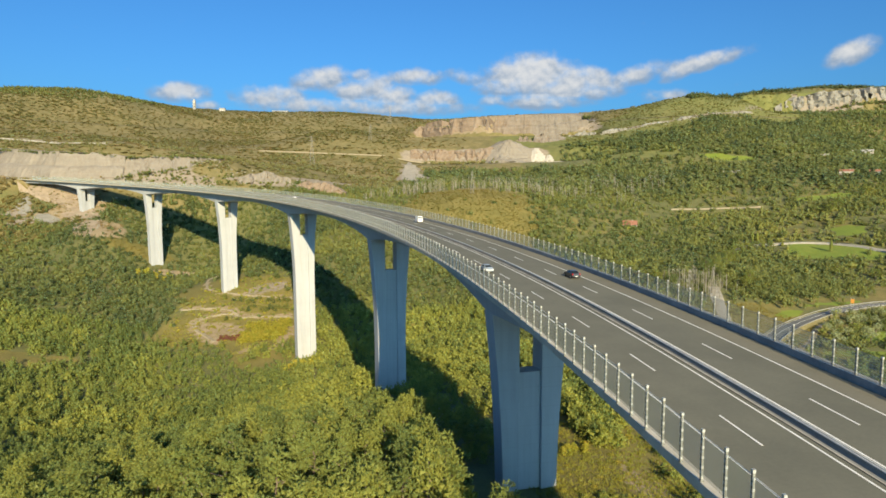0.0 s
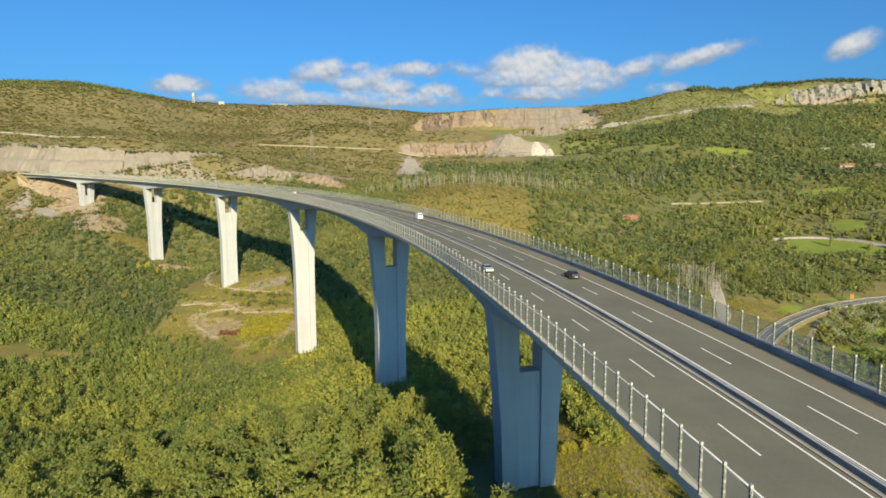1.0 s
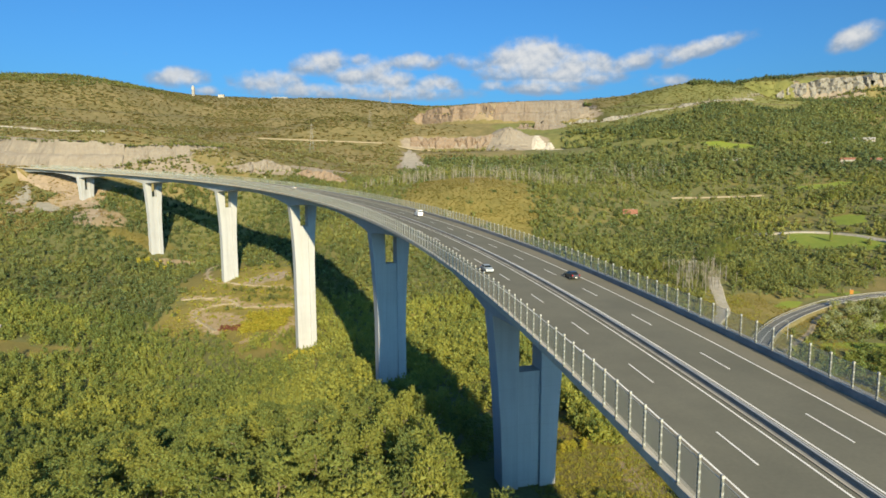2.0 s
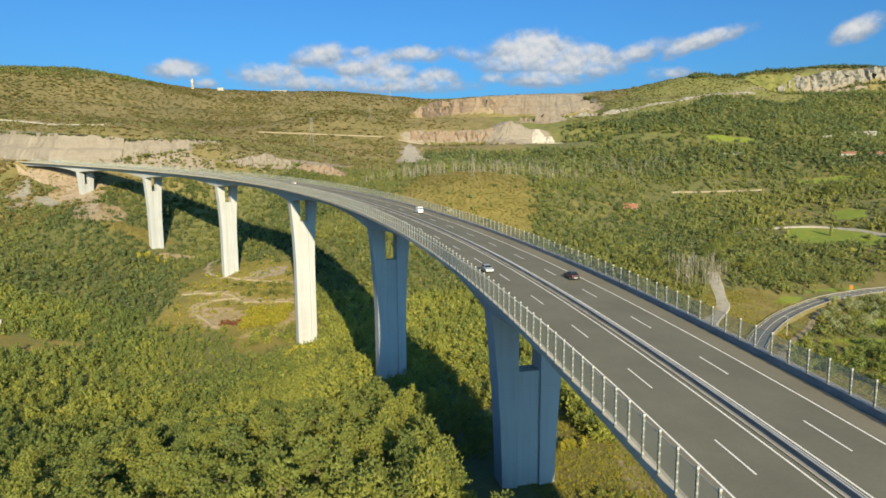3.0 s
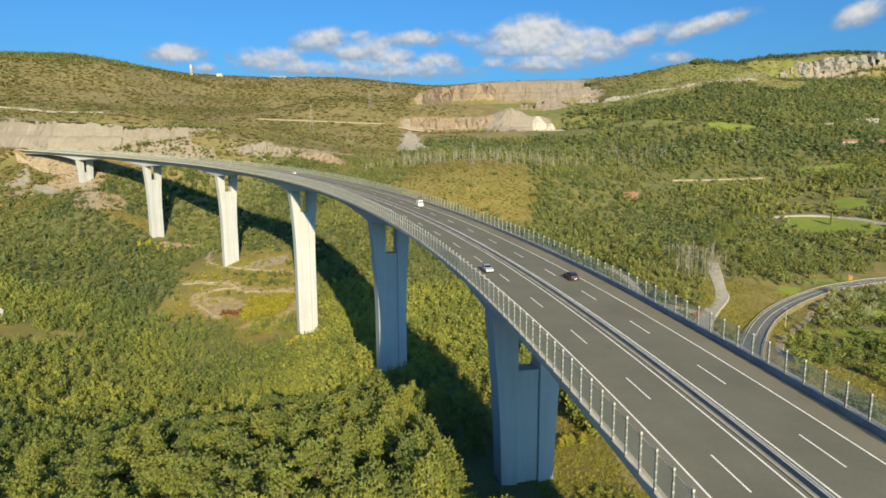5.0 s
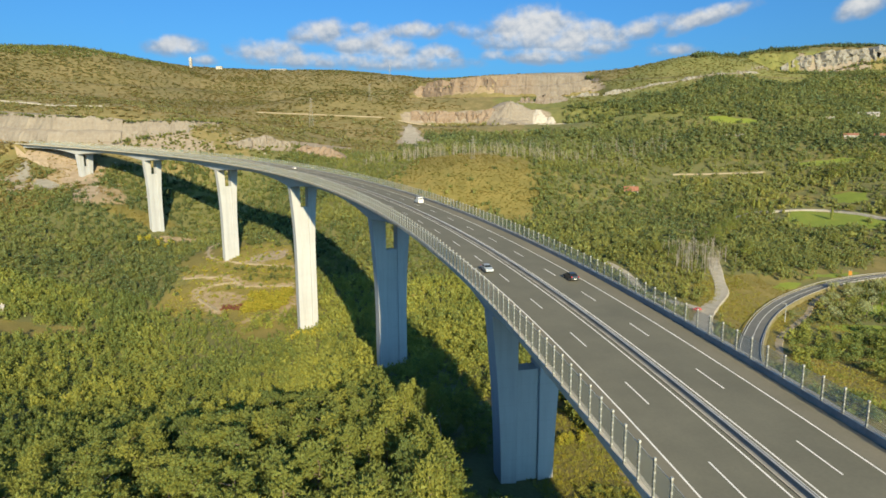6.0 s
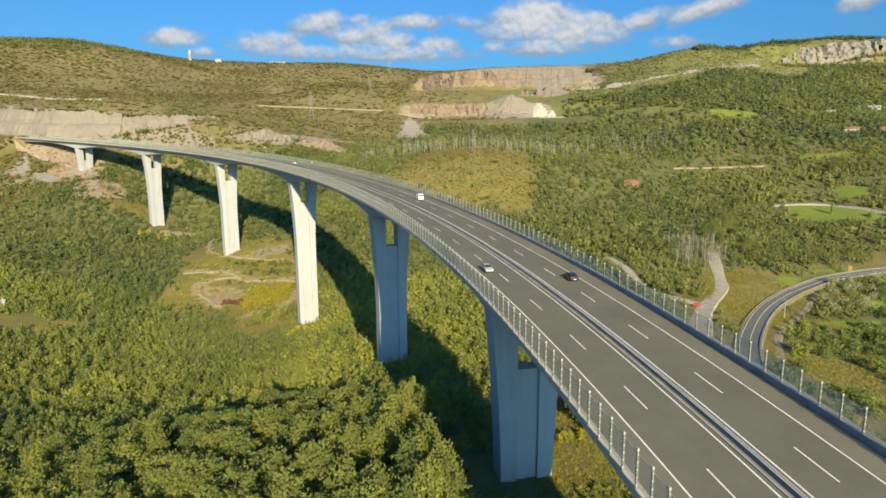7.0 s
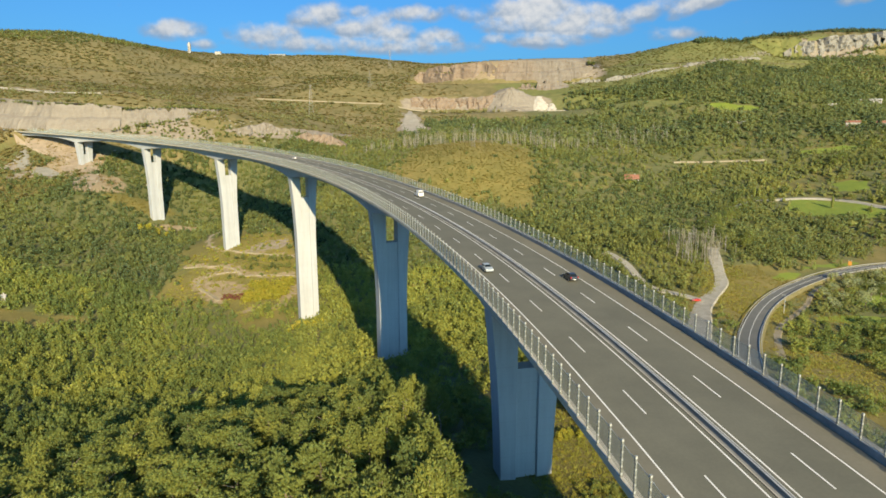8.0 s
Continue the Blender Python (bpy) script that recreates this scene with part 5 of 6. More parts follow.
def tree_meshes(kind, seed):
    """Trunk with limbs, and a crown of many leaf sprays at the limbs' ends; about 12 m high."""
    r = np.random.default_rng(seed)
    H = 12.0
    V, F = [], []
    knots = [np.array([0, 0, -0.8])]
    for k in range(1, 6):
        knots.append(np.array([r.normal(0, 0.18) * k ** 0.5, r.normal(0, 0.18) * k ** 0.5, H * 0.17 * k]))
    for k in range(5):
        limb(V, F, knots[k], knots[k + 1], 0.24 - 0.036 * k, 0.24 - 0.036 * (k + 1), 6)
    tips = []
    n = 20 if kind in ("tall_pine", "broadleaf") else 26
    for k in range(n):
        h = (0.56 + 0.42 * (k + 0.5) / n) if kind == "tall_pine" else 0.28 + 0.7 * (k + 0.5) / n
        a = k * 2.4 + r.uniform(-0.4, 0.4)
        if kind != "broadleaf":
            reach = 2.7 * (1.02 - h) ** 0.55 * r.uniform(0.75, 1.2) + 0.25
        else:
            reach = 2.9 * math.sin(math.pi * min(1.0, (h - 0.12) * 0.98)) ** 0.6 * r.uniform(0.6, 1.1)
        base = np.array([0, 0, H * h * 0.86])
        tip = base + np.array([math.cos(a) * reach, math.sin(a) * reach, 0.5 + reach * (0.42 if kind == "broadleaf" else 0.22)])
        if k % 2 == 0:
            limb(V, F, base, base + (tip - base) * 0.85, 0.09, 0.02, 4)
        tips.append(tip)
    tips.append(np.array([0, 0, H * 0.97]))
    LV, LF = [], []

    def leaf(*tri):
        m = len(LV)
        LV.extend(tri)
        LF.append((m, m + 1, m + 2))
    for tip in tips:
        size = r.uniform(0.8, 1.25)
        m = len(LV)
        flat = np.array([1.05, 1.05, 0.85]) if kind == "broadleaf" else np.array([1.0, 1.0, 0.6])
        lump = OCT_V @ np.linalg.qr(r.normal(size=(3, 3)))[0] * flat * size * 0.55 * r.uniform(0.6, 1.2, (6, 1))
        LV += list(lump + tip)
        LF += [tuple(f + m) for f in OCT_F]
        for _ in range(26 if kind == "broadleaf" else 20):
            d = r.normal(size=3)
            d[2] = abs(d[2]) * 0.9 - 0.25
            d /= np.linalg.norm(d)
            c = tip + d * flat * size * r.uniform(0.55, 1.1)
            if kind != "broadleaf":
                # a brush of needles, fanned out from the shoot's end
                up = np.array([d[0] * 0.6, d[1] * 0.6, 1.0])
                up /= np.linalg.norm(up)
                for _ in range(4):
                    b = up + r.normal(0, 0.45, 3)
                    b /= np.linalg.norm(b)
                    t = np.cross(b, r.normal(size=3))
                    t /= np.linalg.norm(t)
                    s = r.uniform(0.34, 0.62)
                    leaf(c - t * s * 0.22, c + t * s * 0.22, c + b * s)
            else:
                # a spray of a few leaves
                for _ in range(4):
                    p = c + r.normal(0, 0.16, 3)
                    b = d * 0.5 + r.normal(0, 0.6, 3) + np.array([0, 0, 0.2])
                    b /= np.linalg.norm(b)
                    t = np.cross(b, r.normal(size=3))
                    t /= np.linalg.norm(t)
                    s = r.uniform(0.14, 0.29)
                    leaf(p - t * s * 0.8 - b * s * 0.6, p + t * s * 0.8 - b * s * 0.6, p + b * s * 1.2)
    tm = bpy.data.meshes.new("trunk")
    tm.from_pydata(V, [], F)
    tm.materials.append(PALE_BARK if kind == "tall_pine" else BARK)
    cm = bpy.data.meshes.new("crown")
    cm.from_pydata([tuple(v) for v in LV], [], LF)
    cm.materials.append(LEAVES_NEAR if kind == "broadleaf" else NEEDLES)
    return tm, cm


x, y = scatter(-112, 40, 56, 178, 4.0)
keep = near_wood(x, y) & in_view(x, y, 0.06) & (x < 4 - 0.25 * (y - 85)) & (np.hypot(x, y) > 60)
forest("understory", plant(x, y, keep, 5.0, 7.0, 0.05), MID, LEAVES, "green bushes under the trees of the near wood", "bushes")
EDGE_PINES = [(-13, 147), (-9.5, 144), (-8, 150), (-5, 141), (-3, 146), (-15, 153), (-11, 156), (-1, 137)]
KINDS = [("pine", tree_meshes("pine", 300 + k)) for k in range(3)] + [("broadleaf", tree_meshes("broadleaf", 320 + k)) for k in range(4)]
x, y = scatter(-24, 34, 104, 192, 2.9)
keep = (x < 20 - 0.12 * (y - 104)) & (x > -2 - 0.25 * (y - 104)) & (np.hypot(x - 17, y - 124) > 11)
forest("shade_bushes", plant(x, y, keep, 3.4, 3.2, -0.1, 52, 0.6), MID, LEAVES, "low green bushes in the viaduct's shade", "bushes")
x, y = scatter(-112, 40, 56, 178, 6.1)
free, z, _ = open_land(x, y)
for px, py, pz, fr in zip(x, y, z, free):
    if not near_wood(px, py) or not in_view(px, py, 0.06) or rng.uniform() < fr:
        continue
    if px > 4 - 0.3 * (py - 85) or math.hypot(px, py) < 58:
        continue
    pines = 0.8 if px > -32 else 0.3
    kind, (tm, cm) = KINDS[rng.integers(0, 3)] if rng.uniform() < pines else KINDS[rng.integers(3, 7)]
    tree = new(kind + "_tree")
    tree.matrix_world = pose(px, py, pz, 0, 0, rng.uniform(0, 360)) @ Matrix.Diagonal((*[rng.uniform(1.0, 1.35)] * 2, rng.uniform(0.85, 1.15), 1))
    tagged(tree, "tall pine with upright yellow-green needle tufts on the slope" if kind == "pine" else "leafy green broadleaf tree in the dense wood", "tree", "trees of the near wood")
    for nm, me in (("trunk", tm), ("crown", cm)):
        o = new(nm, me)
        o.parent = tree


# tall pines with bare pale stems at the wood's edge
tall = [tree_meshes("tall_pine", 340 + k) for k in range(2)]
for k, (px, py) in enumerate(EDGE_PINES):
    tree = new("pine_tree")
    tree.matrix_world = pose(px, py, float(ground_z(px, py)), 0, 0, 70 * k) @ Matrix.Diagonal((0.95, 0.95, 1.15 + 0.07 * (k % 3), 1))
    tagged(tree, "slender pine with a bare pale stem at the wood's edge", "tree", "trees of the near wood")
    for nm, me in zip(("trunk", "crown"), tall[k % 2]):
        o = new(nm, me)
        o.parent = tree


# single tall trees between the fields on the hill side
for px, py, k, size in ((412, 658, 3, 1.1), (404, 651, 5, 0.95), (421, 663, 4, 1.2), (396, 662, 6, 0.9), (276, 588, 3, 0.8), (286, 597, 4, 0.85), (330, 602, 5, 0.8), (300, 470, 6, 0.9), (318, 452, 3, 0.85), (352, 468, 4, 0.9),
                        (241, 332, 5, 0.75), (256, 341, 3, 0.7), (262, 322, 4, 0.75), (205, 272, 6, 0.8), (236, 286, 5, 0.85), (222, 330, 4, 0.6), (360, 566, 3, 0.6), (369, 559, 5, 0.65), (379, 551, 4, 0.6), (388, 543, 6, 0.65), (470, 700, 3, 1.0), (480, 708, 5, 1.0),
                        (184, 430, 5, 0.8), (193, 432, 3, 0.9), (190, 446, 6, 0.95), (199, 449, 4, 0.9), (207, 470, 5, 0.95), (215, 468, 3, 0.9), (222, 492, 6, 1.0), (233, 500, 4, 0.95), (240, 522, 5, 1.0), (250, 531, 3, 0.95), (256, 548, 6, 1.0), (266, 553, 4, 0.9), (277, 563, 5, 0.9), (287, 571, 3, 0.85), (296, 577, 6, 0.8), (306, 580, 4, 0.75), (196, 398, 4, 0.8), (204, 410, 6, 0.85), (190, 424, 3, 0.7), (150, 402, 5, 0.75), (143, 412, 4, 0.8)):
    kind, (tm, cm) = KINDS[k]
    tree = new("broadleaf_tree")
    tree.matrix_world = pose(px, py, float(ground_z(px, py)) - 0.3, 0, 0, rng.uniform(0, 360)) @ Matrix.Diagonal((size * 1.25, size * 1.25, size * 0.85, 1))
    tagged(tree, "round dark green broadleaf tree beside fields and tracks", "tree", "trees between the fields")
    for nm, me in (("trunk", tm), ("crown", cm)):
        o = new(nm, me)
        o.parent = tree


OLIVE = leaf_material("olive_foliage", [(0.0, (0.250, 0.285, 0.165)), (0.5, (0.300, 0.330, 0.185)), (1.0, (0.340, 0.360, 0.180))], "object")
olive_crowns = []
for k in range(3):
    v, f = crown_template(420, 0.05, 360 + k, 6, 0.5, cheap=True)
    me = bpy.data.meshes.new("crown")
    me.from_pydata([tuple(q) for q in v * (5.4, 5.4, 4.4) + (0, 0, 0.9)], [], [tuple(int(i) for i in q) for q in f])
    me.materials.append(OLIVE)
    olive_crowns.append(me)
olive_stem = bpy.data.meshes.new("trunk")
V, F = [], []
limb(V, F, (0, 0, -0.5), (0.1, 0.05, 2.2), 0.22, 0.13, 6)
for a in range(4):
    limb(V, F, (0.1, 0.05, 1.6), (math.cos(1.6 * a) * 1.2, math.sin(1.6 * a) * 1.2, 3.0), 0.1, 0.04, 4)
olive_stem.from_pydata(V, [], F)
olive_stem.materials.append(BARK)
for k, (px, py) in enumerate(((216, 335), (215, 324), (203, 313), (226, 337), (227, 327), (234, 330), (223, 318), (250, 351), (234, 350), (234, 342), (241, 340), (246, 336), (225, 350), (254, 342), (262, 354), (248, 322), (256, 330), (207, 327))):
    tree = new("olive_tree")
    size = 1.15 + 0.13 * (k % 4)
    tree.matrix_world = pose(px, py, float(ground_z(px, py)), 0, 0, 47 * k) @ Matrix.Diagonal((size, size, size, 1))
    tagged(tree, "round grey-green olive tree on grass beside the country road", "tree", "trees inside the road's bend")
    for nm, me in (("trunk", olive_stem), ("crown", olive_crowns[k % 3])):
        o = new(nm, me)
        o.parent = tree


ROAD_TREES = [(173, 287), (164, 280), (177, 281), (173, 268), (186, 277), (177, 259), (190, 271), (191, 263), (206, 279), (183, 249), (174, 247), (174, 234), (139, 190), (137, 183), (140, 199), (133, 197), (155, 253), (161, 252), (198, 284), (214, 286), (196, 262), (182, 268), (168, 260), (180, 239), (186, 231)]
tree_x, tree_y = (np.repeat(np.array(v, float), 3) + rng.normal(0, 2.2, 75) for v in zip(*ROAD_TREES))
forest("road_trees", np.stack([tree_x, tree_y, ground_z(tree_x, tree_y) - 1.0, rng.uniform(5, 8.5, 75), rng.uniform(4.5, 8, 75), np.clip(rng.normal(0.26, 0.2, 75), 0, 1)], -1), MID, LEAVES, "dense dark green trees below the country road's bend")


# ---- vehicles ----
WHITE_PAINT, BLACK_PAINT = car_paint("white_car_paint", (0.8, 0.8, 0.8)), car_paint("black_car_paint", (0.02, 0.022, 0.03))
SILVER_PAINT, RED_PAINT = car_paint("silver_car_paint", (0.32, 0.36, 0.4)), car_paint("red_car_paint", (0.55, 0.04, 0.03))
RIM = mottled("wheel_rim", (0.3, 0.3, 0.31), (0.5, 0.5, 0.52), 4, 0.35, 0.8, space="Object")
PLASTIC = mottled("black_plastic", (0.02, 0.02, 0.02), (0.04, 0.04, 0.04), 4, 0.7, space="Object")

# side outlines, from the tail (y < 0) to the nose: y, z, half width
CAR_BODY = [(-2.15, 0.35, 0.78), (-2.2, 0.62, 0.82), (-2.12, 0.95, 0.84), (-1.5, 1.02, 0.86), (0.9, 0.98, 0.88), (1.7, 0.86, 0.86), (2.12, 0.68, 0.8), (2.18, 0.42, 0.74), (2.0, 0.25, 0.74), (-1.95, 0.25, 0.76)]
CAR_CABIN = [(-1.75, 0.98, 0.76), (-1.2, 1.42, 0.6), (-0.5, 1.48, 0.6), (0.25, 1.42, 0.6), (1.05, 0.95, 0.76)]
VAN_BODY = [(-2.65, 0.4, 0.93), (-2.72, 0.8, 0.96), (-2.66, 1.25, 0.97), (1.2, 1.25, 0.97), (1.9, 1.15, 0.95), (2.5, 1.0, 0.92), (2.62, 0.6, 0.88), (2.5, 0.32, 0.86), (-2.5, 0.32, 0.9)]
VAN_CABIN = [(-2.66, 1.24, 0.96), (-2.56, 2.3, 0.86), (-2.2, 2.42, 0.82), (0.6, 2.4, 0.82), (1.0, 2.28, 0.82), (1.95, 1.14, 0.93)]


def hull(outline):
    """A closed body from a side outline whose width changes along it."""
    bm = bmesh.new()
    a = [bm.verts.new((-w, y, z)) for y, z, w in outline]
    b = [bm.verts.new((w, y, z)) for y, z, w in outline]
    n = len(outline)
    bm.faces.new(a), bm.faces.new(b[::-1])
    for k in range(n):
        bm.faces.new((a[k], b[k], b[(k + 1) % n], a[(k + 1) % n]))
    bmesh.ops.recalc_face_normals(bm, faces=bm.faces)
    bmesh.ops.bevel(bm, geom=bm.edges[:], offset=0.05, segments=2, affect="EDGES")
    return bm


def pane_mesh(pts, push):
    """A thin glass pane over a face given by its corners."""
    bm = bmesh.new()
    p = [Vector(q) for q in pts]
    n = (p[1] - p[0]).cross(p[2] - p[1]).normalized()
    f = [bm.verts.new(q + n * push) for q in p]
    g = [bm.verts.new(q - n * 0.01) for q in p]
    bm.faces.new(f), bm.faces.new(g[::-1])
    for k in range(len(p)):
        bm.faces.new((f[k], g[k], g[(k + 1) % len(p)], f[(k + 1) % len(p)]))
    bmesh.ops.recalc_face_normals(bm, faces=bm.faces)
    return bm


def vehicle(name, paint, label, place, turn, van=False):
    ob = new(name)
    ob.matrix_world = pose(*[float(a) for a in place], 0, 0, turn)
    tagged(ob, label, "van" if van else "car", "vehicles on the motorway" if "motorway" in label else "")
    part("body", hull(VAN_BODY if van else CAR_BODY), paint, ob)
    cab = VAN_CABIN if van else CAR_CABIN
    part("cabin", hull(cab), paint, ob)

    def between(i, j, t):
        return [cab[i][k] * (1 - t) + cab[j][k] * t for k in range(3)]
    last = len(cab) - 1
    # windscreen, rear window and side windows
    for i, j, nm in ((last - 1, last, "windscreen"), (1, 0, "rear_window")):
        lo, hi = between(i, j, 0.86 if not van or nm == "windscreen" else 0.7), between(i, j, 0.12 if not van or nm == "windscreen" else 0.2)
        pts = [(-lo[2] * 0.9, lo[0], lo[1]), (lo[2] * 0.9, lo[0], lo[1]), (hi[2] * 0.9, hi[0], hi[1]), (-hi[2] * 0.9, hi[0], hi[1])]
        out_way = 1 if nm == "windscreen" else -1
        pts = pts if nm == "windscreen" else pts[::-1]
        part(nm, pane_mesh([(a, b + out_way * 0.012, c + 0.012) for a, b, c in pts], 0.02), DARK_GLASS, ob)
    for sd in (-1, 1):
        y0, y1 = ((0.55, 1.5) if van else (-1.15, 0.55))
        z0, z1 = cab[0][1] + 0.1, cab[1][1] - 0.06
        w0, w1 = cab[0][2] * 0.965, cab[1][2] * 1.04
        pts = [(sd * w0, y0 - 0.15, z0), (sd * w0, y1 + (0.1 if van else 0.25), z0), (sd * w1, y1 - 0.3, z1), (sd * w1, y0, z1)]
        part("side_window", pane_mesh(pts if sd > 0 else pts[::-1], 0.02), DARK_GLASS, ob)
    hw = 0.86 if van else 0.78
    for yy in ((-1.75, 1.75) if van else (-1.35, 1.35)):
        for sd in (-1, 1):
            w = new("wheel")
            w.parent = ob
            w.matrix_local = pose(sd * hw, yy, 0.33, 0, 90, 0)
            bm = bmesh.new()
            bmesh.ops.create_cone(bm, segments=16, radius1=0.33, radius2=0.33, depth=0.22, cap_ends=True)
            bmesh.ops.bevel(bm, geom=[e for e in bm.edges if len(e.link_faces) == 2 and e.calc_face_angle() > 1], offset=0.03, segments=1, affect="EDGES")
            part("tyre", bm, TYRE, w)
            bm = bmesh.new()
            bmesh.ops.create_cone(bm, segments=12, radius1=0.2, radius2=0.2, depth=0.25, cap_ends=True)
            part("rim", bm, RIM, w)
    nose, tail = (2.56, -2.7) if van else (2.12, -2.16)
    for sd in (-1, 1):
        part("headlight", box(bmesh.new(), sd * 0.62 - 0.16, sd * 0.62 + 0.16, nose - 0.12, nose + 0.02, 0.6, 0.76, 0.02), LAMP_CLEAR, ob)
        part("tail_lamp", box(bmesh.new(), sd * 0.72 - 0.1, sd * 0.72 + 0.1, tail - 0.02, tail + 0.12, 0.72, 1.02, 0.02), LAMP_RED, ob)
    part("bumper", box(bmesh.new(), -0.82, 0.82, tail - 0.05, tail + 0.2, 0.32, 0.55, 0.05), PLASTIC if not van else paint, ob)
    part("number_plate", box(bmesh.new(), -0.26, 0.26, tail - 0.065, tail - 0.04, 0.4, 0.52), PAINT, ob, "plain white plate")
    return ob


def heading_at(s):
    return math.degrees(float(np.interp(s, RS, RH)))


vehicle("van", WHITE_PAINT, "tall white van driving on the motorway", road(183, 7.1, 0.05), heading_at(183), van=True)
vehicle("car", BLACK_PAINT, "black hatchback car driving on the motorway", road(65, 6.9, 0.05), heading_at(65))
vehicle("car", WHITE_PAINT, "white car driving far along the motorway", road(370, 7.2, 0.05), heading_at(370))
vehicle("car", SILVER_PAINT, "silver grey car driving on the motorway towards the valley side", road(75, -7.2, 0.05), heading_at(75) + 180)
cx, cy = 133.5, 318.0
vehicle("car", RED_PAINT, "small red car parked at the gravel junction", (cx, cy, float(ground_z(cx, cy)) + 0.5), 75)


# ---- houses and small buildings ----
def house(x, y, w, d, h, turn, wall_mat, roof_mat, label, name="house", pitch_h=2.2, cat="house"):
    z = float(np.min(ground_z(np.array([x - w / 3, x + w / 3, x]), np.array([y - d / 3, y + d / 3, y])))) - 0.2
    ob = tagged(empty(name, (x, y, z), radians(turn)), label, cat)
    part("wall", box(bmesh.new(), -w / 2, w / 2, -d / 2, d / 2, -2.0, h), wall_mat, ob)
    bm = bmesh.new()
    e, t = 0.5, 0.25
    sect = [(-d / 2 - e, h - 0.15), (0, h + pitch_h), (d / 2 + e, h - 0.15), (d / 2 + e, h + t - 0.15), (0, h + pitch_h + t), (-d / 2 - e, h + t - 0.15)]
    a = [bm.verts.new((-w / 2 - e, p, q)) for p, q in sect]
    b = [bm.verts.new((w / 2 + e, p, q)) for p, q in sect]
    bm.faces.new((a[0], a[1], a[4], a[5])), bm.faces.new((a[1], a[2], a[3], a[4]))
    bm.faces.new((b[5], b[4], b[1], b[0])), bm.faces.new((b[4], b[3], b[2], b[1]))
    for k in range(6):
        bm.faces.new((a[k], b[k], b[(k + 1) % 6], a[(k + 1) % 6]))
    bmesh.ops.recalc_face_normals(bm, faces=bm.faces)
    part("roof", bm, roof_mat, ob)
    bm = bmesh.new()
    for sx in (-w / 2, w / 2 - 0.2):
        f = [bm.verts.new(q) for q in ((sx, -d / 2, h - 0.01), (sx, d / 2, h - 0.01), (sx, 0, h + pitch_h - 0.02))]
        g = [bm.verts.new((q.co.x + 0.2, q.co.y, q.co.z)) for q in f]
        bm.faces.new(f), bm.faces.new(g[::-1])
        for k in range(3):
            bm.faces.new((f[k], g[k], g[(k + 1) % 3], f[(k + 1) % 3]))
    bmesh.ops.recalc_face_normals(bm, faces=bm.faces)
    part("gable", bm, wall_mat, ob)
    n = max(2, int(w / 4))
    for fl in range(max(1, int(h / 3))):
        for k in range(n):
            xx = -w / 2 + w * (k + 0.5) / n
            if k == n // 2 and fl == 0:
                part("door", box(bmesh.new(), xx - 0.5, xx + 0.5, -d / 2 - 0.05, -d / 2 + 0.05, 0, 2.1), BARK, ob)
                continue
            win = part("window", box(bmesh.new(), xx - 0.6, xx + 0.6, -d / 2 - 0.06, -d / 2 + 0.05, fl * 2.9 + 0.9, fl * 2.9 + 2.2), WALL_WHITE, ob, "white window frame")
            part("pane", box(bmesh.new(), xx - 0.5, xx + 0.5, -d / 2 - 0.08, -d / 2 - 0.03, fl * 2.9 + 1.0, fl * 2.9 + 2.1), DARK_GLASS, win)
    part("chimney", box(bmesh.new(), w * 0.2, w * 0.2 + 0.7, 0.5, 1.2, h + pitch_h * 0.5, h + pitch_h + 1.0), wall_mat, ob)
    return ob


house(196, 651, 14, 10, 1.9, -12, WALL_WHITE, ROOF_TILE, "small house with a red tiled roof among trees", pitch_h=4.2)
house(-281, 381, 5, 5, 2.4, 25, WALL_WHITE, ROOF_GREY, "small white cabin beside the dirt track", pitch_h=1.4)
house(620, 926, 26, 10, 5, -32, WALL_WHITE, ROOF_GREY, "long pale building with a grey roof on the hillside")
house(534, 882, 16, 6, 3.2, -30, WALL_WHITE, ROOF_GREY, "low white farm building on the hillside", pitch_h=1.2)
house(515, 798, 16, 8, 5, -28, WALL_WHITE, ROOF_TILE, "house with a faded red roof between trees")
house(545, 789, 11, 8, 6, -30, WALL_WHITE, ROOF_TILE, "tall white house with a red roof between trees")
house(388, 838, 24, 4, 2.6, -20, WALL_WHITE, ROOF_GREY, "low long white shed beside a field", pitch_h=0.8)


def skyline_tower(x, y):
    z = float(ground_z(x, y))
    ob = tagged(empty("tower_building", (x, y, z)), "tall white tower building on the ridge", "tower")
    part("shaft", box(bmesh.new(), -2.9, 2.9, -2.9, 2.9, -4, 19, 0.3), WALL_WHITE, ob)
    part("top_storey", box(bmesh.new(), -3.2, 3.2, -3.2, 3.2, 19, 21.5, 0.3), WALL_WHITE, ob)
    part("roof_house", box(bmesh.new(), -1.5, 1.5, -1.5, 1.5, 21.5, 25, 0.3), WALL_WHITE, ob)
    for k in range(4):
        for xx in (-1.7, 0, 1.7):
            part("window", box(bmesh.new(), xx - 0.6, xx + 0.6, -2.96, -2.8, 2.5 + k * 3.5, 4.2 + k * 3.5), DARK_GLASS, ob)


skyline_tower(-616, 1572)
house(-420, 1640, 40, 10, 3.2, 4, DIM_CONCRETE, ROOF_GREY, "long low pale building on the ridge", "ridge_building", 1.4, "building")
house(-560, 1610, 14, 9, 7, 0, WALL_WHITE, WALL_WHITE, "small white building on the ridge", "ridge_building", 1.0, "building")


